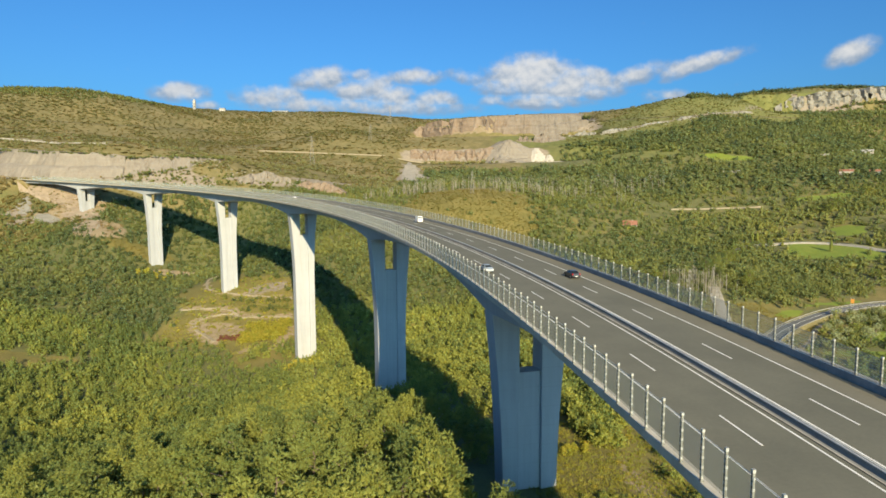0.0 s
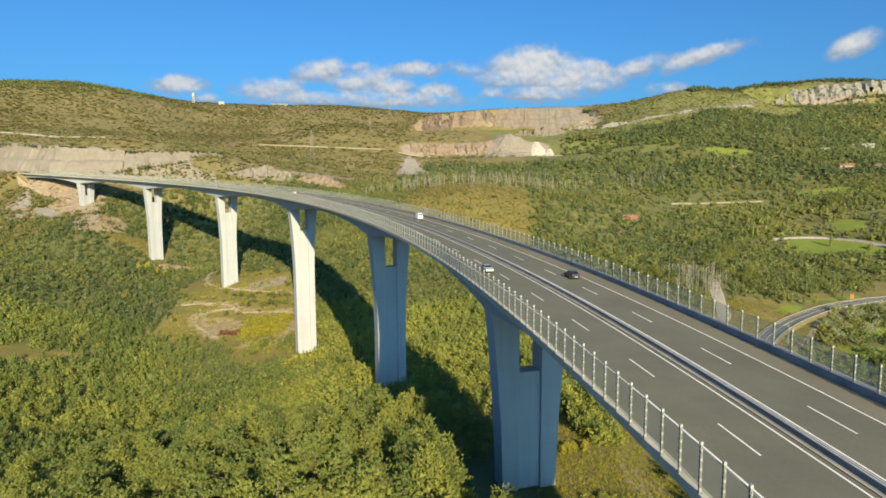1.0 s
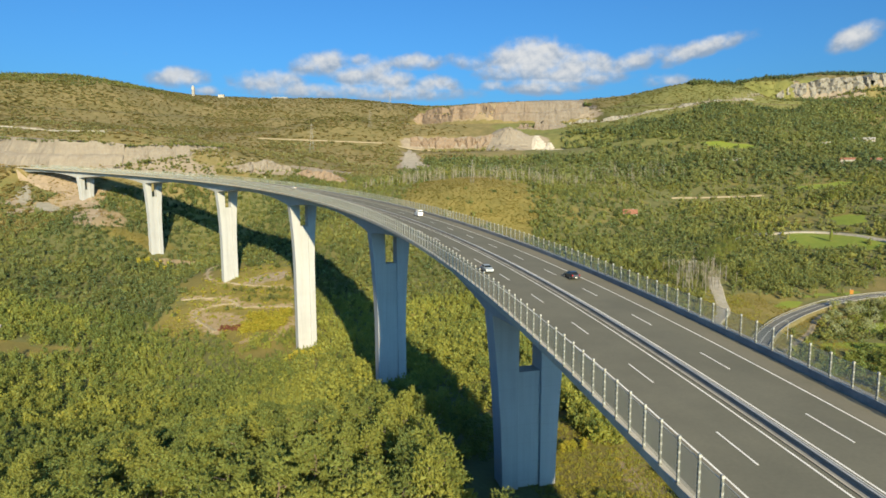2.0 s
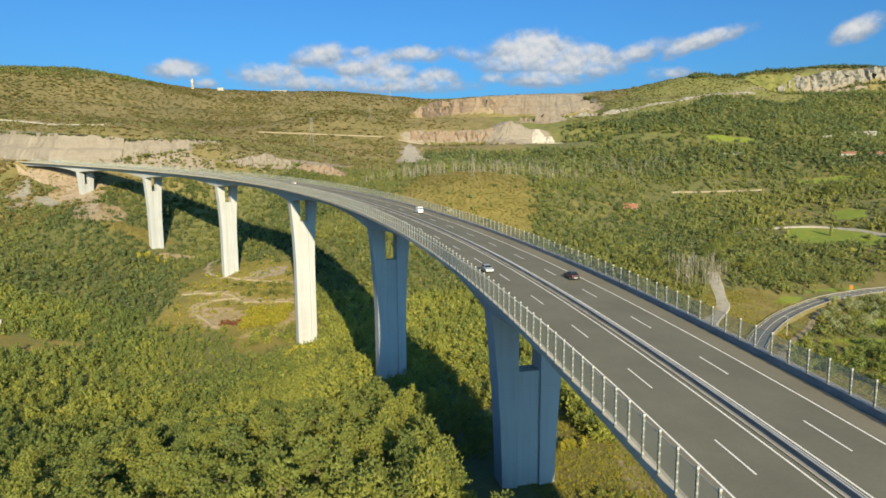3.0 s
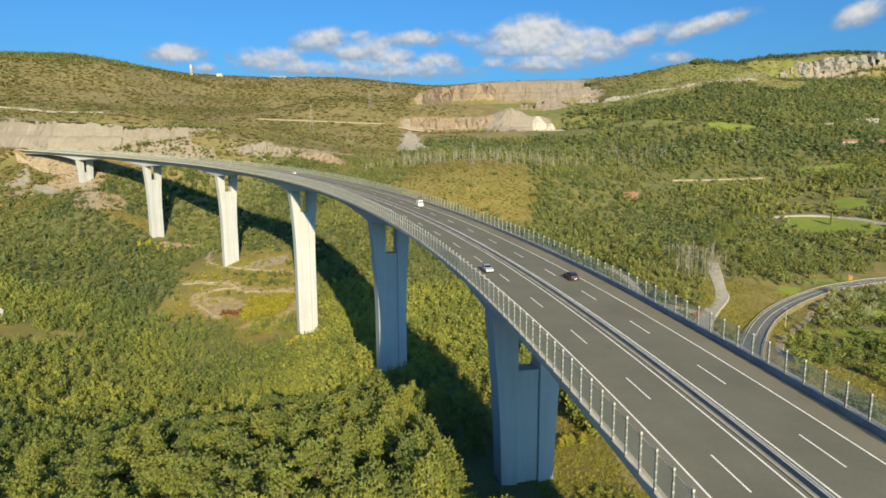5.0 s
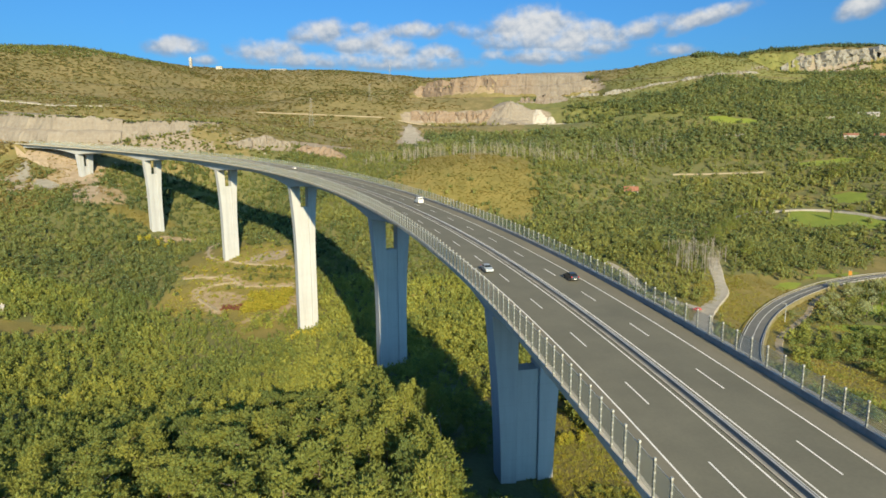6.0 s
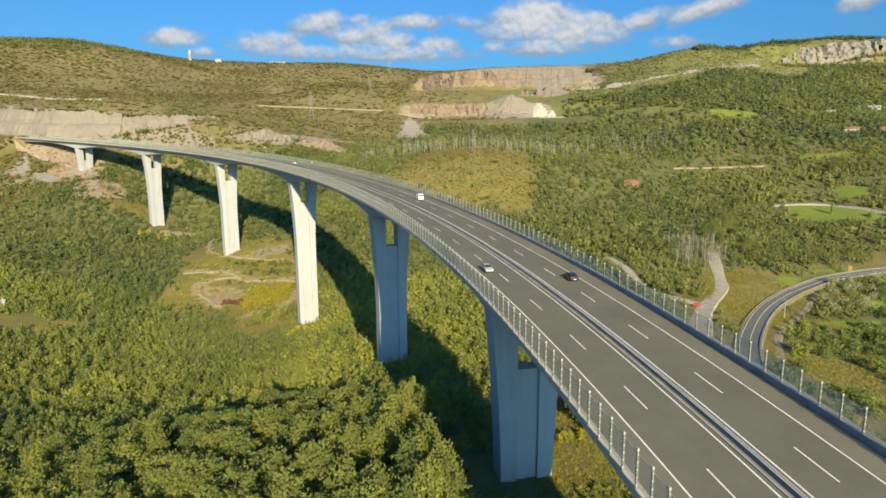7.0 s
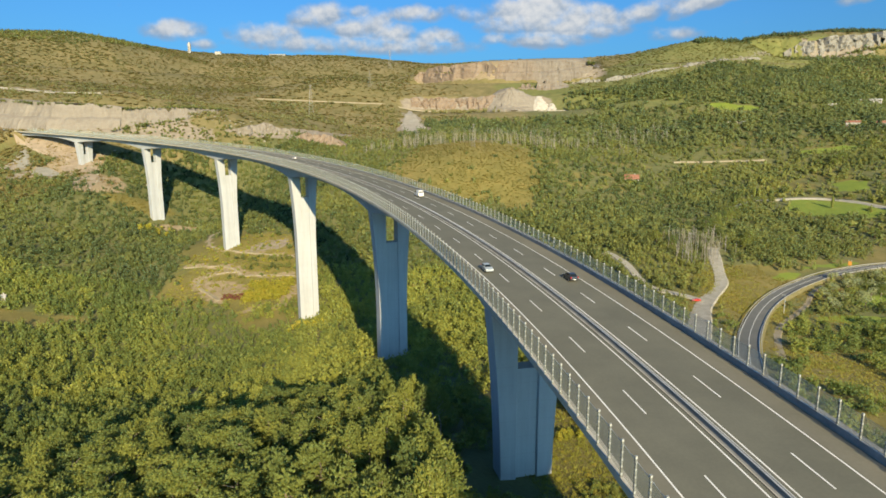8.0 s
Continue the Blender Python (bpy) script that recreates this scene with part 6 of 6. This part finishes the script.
# ---- lattice pylons ----
def pylon(x, y, h, turn, base=3.2):
    z = float(ground_z(x, y))
    ob = tagged(empty("power_pylon", (x, y, z - 0.3), radians(turn)), "tall grey steel lattice power pylon on the slope", "pylon", "power pylons")

    def bar(a, b, r):
        bm = bmesh.new()
        d = Vector(b) - Vector(a)
        bmesh.ops.create_cone(bm, segments=4, radius1=r, radius2=r, depth=d.length, cap_ends=True, matrix=Matrix.Translation((Vector(a) + Vector(b)) / 2) @ d.to_track_quat("Z", "Y").to_matrix().to_4x4())
        return bm

    def wide(t):
        return base * (1 - t) ** 1.3 * 0.5 + 0.3
    r = 0.05 + 0.002 * h
    for sx in (-1, 1):
        for sy in (-1, 1):
            part("leg", bar((sx * wide(0), sy * wide(0), 0), (sx * wide(0.97), sy * wide(0.97), h * 0.97), r), PYLON_STEEL, ob)
    n = 7
    for k in range(n):
        a, b = k / n, (k + 1) / n * 0.97
        for sd in range(4):
            c, s_ = [(1, 0), (0, 1), (-1, 0), (0, -1)][sd]
            p = (c * wide(a) - s_ * wide(a), s_ * wide(a) + c * wide(a), h * a)
            q = (c * wide(b) + s_ * wide(b), s_ * wide(b) - c * wide(b), h * b)
            part("brace", bar(p, q, r * 0.6), PYLON_STEEL, ob)
    for t, w in ((0.7, 4.2), (0.82, 3.4), (0.93, 2.4)):
        part("crossarm", bar((-w * h / 30, 0, h * t), (w * h / 30, 0, h * t), r), PYLON_STEEL, ob)


pylon(-189, 909, 44, 20, 6)
pylon(32, 679, 26, 10)
pylon(150, 374, 21, 30)
pylon(-30, 700, 24, 10)
pylon(-118, 1423, 40, 0, 5)
pylon(-122, 1065, 28, 0, 4)


# ---- small things by the country road ----
def road_sign(x, y):
    z = float(ground_z(x, y)) + 0.6
    ob = tagged(empty("road_sign", (x, y, z), radians(-25)), "large plain orange direction sign on two posts beside the road", "sign")
    part("board", box(bmesh.new(), -0.95, 0.95, -0.06, 0.06, 1.4, 4.0, 0.05), SIGN_ORANGE, ob)
    for xx in (-0.7, 0.7):
        part("post", box(bmesh.new(), xx - 0.08, xx + 0.08, 0.06, 0.22, -1.5, 4.8), STEEL, ob)


road_sign(249, 373)


def lamp_mast(x, y, h):
    z = float(ground_z(x, y))
    ob = tagged(empty("street_lamp", (x, y, z)), "slender pale street lamp beside the country road", "street lamp")
    bm = bmesh.new()
    bmesh.ops.create_cone(bm, segments=8, radius1=0.2, radius2=0.1, depth=h, cap_ends=True, matrix=Matrix.Translation((0, 0, h / 2)))
    part("mast", bm, STEEL, ob)
    part("arm", box(bmesh.new(), -1.4, 0.05, -0.05, 0.05, h - 0.12, h), STEEL, ob)
    part("lamp_head", box(bmesh.new(), -2.0, -1.3, -0.16, 0.16, h - 0.16, h + 0.02, 0.04), RAIL, ob)


lamp_mast(173, 305, 10)


def heap(x, y, r, h, mat, label, name="rubble_mound", seed=5, peak=0.8):
    """A heap of loose stone: a noisy cone set on the ground."""
    q = np.random.default_rng(seed)
    V, F = [], []
    R, S = 9, 26
    for i in range(R + 1):
        for k in range(S):
            a = 6.2832 * k / S
            rr = r * i / R * (1 + 0.2 * math.sin(a * 3 + seed) + 0.08 * q.normal())
            px, py = x + rr * math.cos(a), y + rr * math.sin(a)
            V.append((px, py, float(ground_z(px, py)) - 0.5 + h * (1 - i / R) ** peak * (1 + 0.06 * q.normal()) + (0.5 if i < R else -0.5)))
    for i in range(R):
        for k in range(S):
            a, b = i * S + k, i * S + (k + 1) % S
            F.append((a, a + S, b + S, b))
    return tagged(mesh_ob(name, V, F, mat), label, "heap")


heap(150, 1000, 13, 6, STONE_WHITE, "bright white heap of quarried stone below the quarry", seed=3, peak=0.8)
heap(168, 990, 8, 4.5, STONE_WHITE, "low white heap of quarried stone below the quarry", seed=4, peak=0.8)
lane("quarry_floor", [(146, 982), (170, 978), (200, 974), (236, 972)], 6.0, SCREE, "pale worn quarry floor below the faces", 0.8)
heap(106, 1012, 38, 16, CUT_ROCK, "grey heap of rubble below the quarry face", seed=9, peak=0.95)


# a fan of loose stone that widens down the slope: x, y, half width
def scree(spine, label, mat=SCREE):
    p = np.array(spine, float)
    v = np.linspace(0, len(p) - 1, 40)
    x, y, w = (np.interp(v, np.arange(len(p)), p[:, k]) for k in range(3))
    V, F, C = [], [], 9
    for k in range(40):
        q = np.linspace(-1, 1, C) * w[k] * (1 + 0.18 * vnoise(np.arange(C) * 3.0 + k, k * 1.0 + np.zeros(C), 4.0, 5))
        gz = ground_z(x[k] + q, y[k] + np.zeros(C))
        V += [(x[k] + a, y[k], g + (1.0 if 0 < i < C - 1 else -0.6)) for i, (a, g) in enumerate(zip(q, gz))]
    for k in range(39):
        for i in range(C - 1):
            a = k * C + i
            F.append((a, a + C, a + C + 1, a + 1))
    tagged(mesh_ob("scree_fan", V, F, mat), label, "scree", kind="structure")


scree([(-53, 1008, 3), (-51, 965, 6), (-48, 925, 11), (-42, 880, 18), (-40, 852, 17), (-36, 830, 5)], "pale fan of loose scree on the hillside")
scree([(-392, 668, 14), (-372, 642, 22), (-356, 612, 20), (-342, 586, 9)], "tan landslip of bare soil and stones below the abutment", LANDSLIP)
scree([(-446, 670, 5), (-441, 655, 9), (-433, 640, 5)], "grey patch of scree on the bank", GREY_SCREE)
scree([(-412, 641, 8), (-402, 632, 15), (-394, 622, 7)], "grey patch of scree on the lower bank", GREY_SCREE)
scree([(-436, 690, 30), (-424, 680, 34), (-412, 668, 22), (-400, 660, 8)], "pinkish bare bank under the viaduct's end", LANDSLIP)


# scattered limestone blocks on the ledge and the slopes
def stones(name, pts, size, label):
    V, F = [], []
    for px, py in pts:
        s = size * rng.uniform(0.4, 1.5)
        v = ICO_V * np.array([s, s * rng.uniform(0.6, 1.2), s * rng.uniform(0.4, 0.9)]) * rng.uniform(0.75, 1.2, (12, 1))
        V.append(v + (px, py, float(ground_z(px, py)) + s * 0.15))
        F.append(ICO_F + 12 * len(F))
    return tagged(tri_ob(name, np.concatenate(V), np.concatenate(F), STONE_PALE), label, "rocks", kind="stuff")


k = 260
sx = rng.uniform(215, 600, k)
stones("ledge_rocks", np.stack([sx, np.interp(sx, [215, 314, 354, 430, 521, 606], [1080, 1074, 1075, 1092, 1118, 1190]) + rng.normal(0, 8, k)], -1), 1.3, "pale limestone rocks along a ledge")
stones("slide_rocks", np.stack([rng.normal(-375, 30, 130), rng.normal(640, 24, 130)], -1), 1.2, "tan rocks strewn on the slope below the abutment")
stones("slope_rocks", np.stack([rng.normal(-215, 50, 110), rng.normal(748, 12, 110)], -1), 1.1, "pale limestone rocks on the slope above the viaduct")


# rock faces: foot points with the height of the wall above them, followed from one end to the other
def rock_face(name, foot, mat, label, lean=0.25, block=8.0, rough=1.6, benches=(), back=14.0, ragged=0.12, seed=1, step=2.6):
    p = np.array(foot, float)
    along = np.concatenate([[0], np.cumsum(np.hypot(np.diff(p[:, 0]), np.diff(p[:, 1])))])
    u = np.arange(0, along[-1], step)
    x, y, z, h = (np.interp(u, along, p[:, k]) for k in range(4))
    tx, ty = np.gradient(x), np.gradient(y)
    n = np.hypot(tx, ty)
    ox, oy = ty / n, -tx / n
    cut = vnoise(u, u * 0 + seed, block * 1.7, seed) + 0.6 * vnoise(u, u * 0 + seed, block * 0.5, seed + 1)
    h = h * (1 + ragged * (fnoise(u, u * 0, 22, seed + 3) + 0.7 * (rnd2(np.floor(u / block), u * 0, seed) - 0.5))) * (1 - 0.5 * smooth(0.55, 0.9, cut))
    rows = max(5, int(p[:, 3].max() / 2.6))
    V, F = [], []
    for r in range(-1, rows + 2):
        v = np.clip(r / rows, 0, 1)
        out = -lean * h * v - sum(3.5 * smooth(b - 0.03, b + 0.05, v) for b in benches)
        out = out + rough * (vnoise(u, u * 0 + v * h, block * 0.45, seed + 5) + 0.8 * np.round(1.5 * vnoise(u + 3 * v, v * h * 0.6, block, seed + 6)))
        out = out - 2.2 * rough * smooth(0.45, 0.75, vnoise(u + 2.0 * v, u * 0, block * 0.8, seed + 9))
        if r > rows:
            out = out - back
        px, py = x + ox * out, y + oy * out
        pz = z + v * h + 0.5 * rough * vnoise(u, v * h, block * 0.4, seed + 7) * (0 < v < 1)
        if r < 0:
            pz = pz - 6
        elif r > rows:
            pz = np.minimum(ground_z(px, py) - 1.0, pz)
        V.append(np.stack([px, py, pz], -1))
    c = len(u)
    for r in range(len(V) - 1):
        for k in range(c - 1):
            a = r * c + k
            F.append((a, a + 1, a + c + 1, a + c))
    return tagged(mesh_ob(name, np.concatenate(V), F, mat), label, "rock face", kind="structure")


rock_face("quarry_face", [(-64, 1303, 131, 1), (-44, 1299, 130, 20), (-9, 1252, 121, 33.5), (23, 1215, 115, 37.5), (75, 1188, 112, 40.5), (105, 1175, 110, 42.5), (150, 1165, 107, 46.5), (197, 1158, 110, 42.5), (227, 1163, 117, 36), (264, 1176, 135, 18), (276, 1180, 144, 6)],
          QUARRY_ROCK, "tall tan and grey quarry face in two steps", 0.2, 13.0, 1.3, (0.55,), 60, 0.04, 11, 3.0)
rock_face("quarry_face", [(100, 1066, 98, 3), (123, 1055, 92, 12), (146, 1048, 87, 20), (169, 1044, 83, 25), (188, 1047, 83, 26), (206, 1055, 91, 15), (216, 1062, 98, 5)],
          QUARRY_ROCK, "lower grey quarry face with streaks", 0.3, 9.0, 1.5, (0.6,), 40, 0.1, 14)
rock_face("quarry_face", [(-52, 1019, 69, 13), (-16, 1020, 68, 13), (19, 1021, 67, 12), (50, 1010, 65, 16), (80, 1002, 63, 19), (100, 1000, 62, 10)],
          QUARRY_ROCK, "low ragged quarry face of broken rock", 0.6, 7.0, 2.0, (), 20, 0.25, 17)
rock_face("cutting_face", [(-640, 805, 39, 33), (-575, 768, 37, 33), (-518, 734, 35, 32), (-441, 701, 32, 29.5), (-387, 707, 33, 27), (-362, 712, 34, 22)],
          CUT_ROCK, "pale grey blasted rock face of the motorway cutting with a bench", 0.45, 12.0, 0.7, (0.42,), 55, 0.10, 21, 3.0)
rock_face("cutting_face", [(-366, 709, 34, 22), (-342, 721, 40, 17), (-315, 731, 43, 15), (-298, 736, 45, 13), (-282, 755, 49, 8), (-268, 777, 54, 3)],
          CUT_ROCK, "ragged upper end of the rock cutting", 0.75, 9.0, 1.2, (), 26, 0.12, 24)
rock_face("rock_outcrop", [(-246, 722, 24, 3), (-236, 722, 25, 10), (-216, 730, 25, 14), (-200, 740, 26, 12), (-186, 750, 27, 9), (-180, 752, 27, 3)],
          CUT_ROCK, "pale rock outcrop on the slope above the viaduct", 0.5, 6.0, 1.6, (), 24, 0.3, 27, 2.0)
rock_face("rock_outcrop", [(-175, 743, 21, 3), (-168, 742, 20, 9), (-142, 733, 15, 11), (-126, 729, 13, 8), (-112, 726, 12, 2)],
          QUARRY_ROCK, "pinkish rock outcrop on the slope above the viaduct", 0.5, 6.0, 1.6, (), 24, 0.3, 31, 2.0)
rock_face("limestone_cliff", [(676, 1287, 176, 3), (690, 1284, 176, 12), (705, 1279, 174, 25), (728, 1276, 173, 31), (750, 1274, 174, 33), (775, 1272, 180, 28), (796, 1271, 187, 23), (814, 1269, 191, 19), (846, 1263, 191, 20), (853, 1262, 193, 12)],
          CLIFF_ROCK, "pale broken limestone cliff under the ridge", 0.25, 11.0, 4.0, (), 40, 0.22, 34)
rock_face("limestone_cliff", [(859, 1266, 195, 8), (864, 1269, 195, 20), (891, 1268, 195, 20), (930, 1262, 195, 18), (980, 1250, 195, 8)],
          CLIFF_ROCK, "pale limestone cliff with a grassy top", 0.25, 11.0, 3.2, (), 40, 0.2, 37)
for k, (x0, y0, z0, x1, y1, z1) in enumerate(((222, 1076, 106, 262, 1074, 111), (272, 1073, 112, 322, 1069, 117), (334, 1070, 120, 392, 1078, 130), (404, 1082, 133, 452, 1094, 140), (464, 1097, 142, 502, 1108, 145), (508, 1110, 145, 552, 1124, 150))):
    rock_face("rock_ledge", [(x0, y0, z0, 1), (0.7 * x0 + 0.3 * x1, 0.7 * y0 + 0.3 * y1, 0.7 * z0 + 0.3 * z1, 5.5), (0.4 * x0 + 0.6 * x1, 0.4 * y0 + 0.6 * y1, 0.4 * z0 + 0.6 * z1, 4.5), (x1, y1, z1, 1)],
              CLIFF_ROCK, "low pale limestone ledge across the grassy hillside", 0.6, 5.0, 1.2, (), 14, 0.35, 41 + 3 * k, 2.0)


def edge_bushes(line, count, spread, width, height, label):
    p = np.array(line, float)
    t = np.sort(rng.uniform(0, len(p) - 1, count))
    x, y, z = (np.interp(t, np.arange(len(p)), p[:, k]) for k in range(3))
    sp = np.stack([x + rng.normal(0, spread, count), y + rng.normal(0, spread, count), z - 1.2, width * rng.uniform(0.5, 1.5, count), height * rng.uniform(0.5, 1.4, count), rng.uniform(0.1, 0.7, count)], -1)
    return forest("edge_bushes", sp, FAR, SLOPE_LEAVES, label, "bushes")


edge_bushes([(-640, 822, 72), (-575, 786, 70), (-521, 755, 67), (-446, 722, 61), (-392, 726, 60), (-366, 727, 55)], 230, 2.0, 4.0, 3.0, "green bushes along the cutting's upper edge")
edge_bushes([(-366, 722, 56), (-342, 733, 57), (-315, 742, 58), (-298, 747, 58), (-280, 764, 57), (-266, 784, 57)], 120, 3.0, 4.0, 3.2, "green bushes over the ragged end of the cutting")
edge_bushes([(-366, 702, 32), (-342, 715, 38), (-310, 730, 42), (-280, 752, 48)], 70, 3.0, 4.4, 3.6, "green bushes at the foot of the rock")
edge_bushes([(-250, 718, 24), (-216, 727, 24), (-186, 748, 26), (-170, 740, 20), (-140, 730, 14), (-112, 724, 12)], 60, 3.0, 3.6, 3.0, "green bushes between the outcrops")
edge_bushes([(-20, 1256, 141), (30, 1222, 136), (105, 1184, 134), (160, 1173, 133), (220, 1172, 137)], 70, 1.5, 3.6, 2.2, "dark bushes on the quarry's bench")
edge_bushes([(262, 1176, 148), (272, 1178, 146)], 14, 4.0, 8.0, 7.0, "dark trees at the quarry's end")

edge_bushes([(655, 1276, 168), (690, 1274, 166), (728, 1268, 164), (775, 1264, 169), (814, 1260, 178), (850, 1256, 184), (900, 1256, 184)], 90, 4.0, 7.0, 6.0, "green trees along the foot of the limestone cliff")


# row of dark bushes added to draw the motorway cutting's bench line, half way up
ledge_s = np.arange(866, 1090, 1.7) + rng.uniform(-0.6, 0.6, 132)
ledge = np.array([road(s, 31.5 + rng.normal(0, 0.8))[:2] for s in ledge_s])
forest("ledge_bushes", np.stack([ledge[:, 0], ledge[:, 1], ground_z(ledge[:, 0], ledge[:, 1]) - 0.2, rng.uniform(1.2, 3.4, 132), rng.uniform(0.8, 2.2, 132), rng.uniform(0, 0.5, 132)], -1), BUSH, HAZED_LEAVES, "low dark bushes along a bench of the cutting", "bushes")


# reddish shrubs and slim cypresses
def shrub_patch(name, cx, cy, rx, ry, count, width, height, mat, label, shapes=None):
    px, py = cx + rng.uniform(-rx, rx, count), cy + rng.uniform(-ry, ry, count)
    sp = np.stack([px, py, ground_z(px, py) - 0.2, width * rng.uniform(0.7, 1.3, count), height * rng.uniform(0.7, 1.3, count), rng.uniform(0, 1, count)], -1)
    return forest(name, sp, shapes or BUSH, mat, label, "shrubs")


RUST = leaf_material("rust_foliage", [(0.0, (0.15, 0.060, 0.045)), (0.5, (0.20, 0.085, 0.060)), (1.0, (0.25, 0.13, 0.075))])
YELLOW = leaf_material("yellow_foliage", [(0.0, (0.260, 0.268, 0.039)), (0.5, (0.338, 0.317, 0.044)), (1.0, (0.403, 0.342, 0.061))])
shrub_patch("garden_shrubs", 191, 641, 9, 3, 16, 3.5, 3.2, LEAVES, "green bushes round the red-roofed house")
shrub_patch("ridge_shrubs", 645, 1302, 45, 24, 170, 6.5, 2.4, HAZED_BUSH, "low olive scrub on the slope beside the limestone cliff", FAR)
shrub_patch("quarry_woods", 240, 985, 52, 32, 190, 9.0, 7.5, HAZED_LEAVES, "dark green trees beside the quarry floor", FAR)
shrub_patch("quarry_woods", 30, 982, 60, 12, 70, 7.0, 5.0, HAZED_BUSH, "olive bushes below the lower quarry face", FAR)
for px, py in ((-620, 858), (-575, 840), (-530, 828), (-480, 798), (-440, 778), (-410, 780)):
    shrub_patch("ledge_shrubs", px, py, 24, 5, 14, 6.0, 3.4, HAZED_BUSH, "olive bushes along the cleared hillside ledge", FAR)
shrub_patch("rock_bushes", -305, 716, 52, 13, 150, 3.6, 2.6, SLOPE_LEAVES, "green bushes on the rocky apron above the motorway")
shrub_patch("rock_bushes", -215, 730, 40, 12, 70, 3.6, 2.8, SLOPE_LEAVES, "green bushes among rocks above the viaduct")
shrub_patch("clearing_shrubs", -150, 470, 46, 40, 60, 3.0, 2.4, LEAVES, "scattered green shrubs in the clearing between the piers")
for px, py, n in ((-153, 463, 7), (-141, 459, 9), (-126, 457, 9), (-115, 455, 9), (-142, 448, 8), (-127, 445, 9), (-117, 444, 8), (-150, 434, 5), (-170, 470, 6)):
    shrub_patch("clearing_bushes", px, py, 5.5, 3.0, n, 4.6, 3.6, SLOPE_LEAVES, "clump of dark green bushes beside a clearing's track", THIN)
shrub_patch("clearing_shrubs", -155, 450, 40, 44, 110, 2.6, 1.4, YELLOW, "scattered yellow-green shrubs in the clearing")
shrub_patch("rust_shrubs", -144, 410, 7, 3.5, 60, 2.6, 1.2, RUST, "low rust-red shrubs in a clearing")
shrub_patch("rust_shrubs", 1, 117, 1.5, 1.5, 6, 2.0, 2.5, RUST, "small rust-red shrub beside the pier")
shrub_patch("green_shrubs", -106, 384, 18, 10, 90, 4.2, 4.0, LEAVES, "green bushes before the pier's foot", THIN)
shrub_patch("yellow_shrubs", -120, 413, 15, 13, 200, 4.8, 3.4, YELLOW, "bright yellow-green shrubs below the pier", THIN)
shrub_patch("yellow_shrubs", -82, 352, 10, 8, 26, 4.0, 3.5, YELLOW, "yellow-green shrubs round the pier's foot")
shrub_patch("yellow_shrubs", -262, 560, 14, 8, 30, 5.0, 4.5, YELLOW, "yellow-green shrubs at the pier's foot")
shrub_patch("yellow_shrubs", 38, 134, 14, 24, 60, 1.7, 0.8, YELLOW, "low yellow-green shrubs on the grassy slope", MID)
shrub_patch("green_shrubs", 38, 148, 6, 9, 46, 4.0, 4.6, LEAVES, "dense green bushes on the slope under the viaduct", MID)
shrub_patch("green_shrubs", 30, 138, 3, 2.5, 12, 2.4, 2.2, YELLOW, "bright green bushes beside the pier", MID)
shrub_patch("olive_shrubs", 33, 114, 6, 4, 34, 1.9, 1.3, LEAVES, "low olive bushes on the grassy slope", MID)
shrub_patch("green_shrubs", 54, 128, 6, 18, 22, 3.6, 3.8, LEAVES, "green bushes on the slope under the viaduct", MID)
shrub_patch("yellow_shrubs", 47, 166, 13, 12, 70, 5.5, 6.0, LEAVES, "green shrubs beside the pier", MID)


def cypress(x, y, h):
    z = float(ground_z(x, y))
    ob = tagged(empty("cypress_tree", (x, y, z)), "slim dark green cypress at the edge of a field", "tree", "cypresses by the fields")
    bm = bmesh.new()
    bmesh.ops.create_cone(bm, segments=6, radius1=0.25, radius2=0.12, depth=2.5, cap_ends=True, matrix=Matrix.Translation((0, 0, 0.6)))
    part("trunk", bm, BARK, ob)
    V, F = [], []
    for _ in range(420):
        t = rng.uniform(0.06, 1.0)
        a = rng.uniform(0, 6.283)
        r = 1.25 * math.sin(math.pi * t ** 0.7) ** 0.8 * rng.uniform(0.75, 1.05) + 0.06
        p = np.array([math.cos(a) * r, math.sin(a) * r, t * h])
        tn = np.array([-math.sin(a), math.cos(a), 0.0])
        n = len(V)
        V += [tuple(p - tn * 0.3), tuple(p + tn * 0.3), tuple(p + np.array([math.cos(a) * 0.1, math.sin(a) * 0.1, 1.1]))]
        F.append((n, n + 1, n + 2))
    mesh_ob("crown", V, F, NEEDLES, ob)


for px, py, h in ((344, 548, 11), (300, 600, 10), (306, 603, 9), (270, 575, 9)):
    cypress(px, py, h)
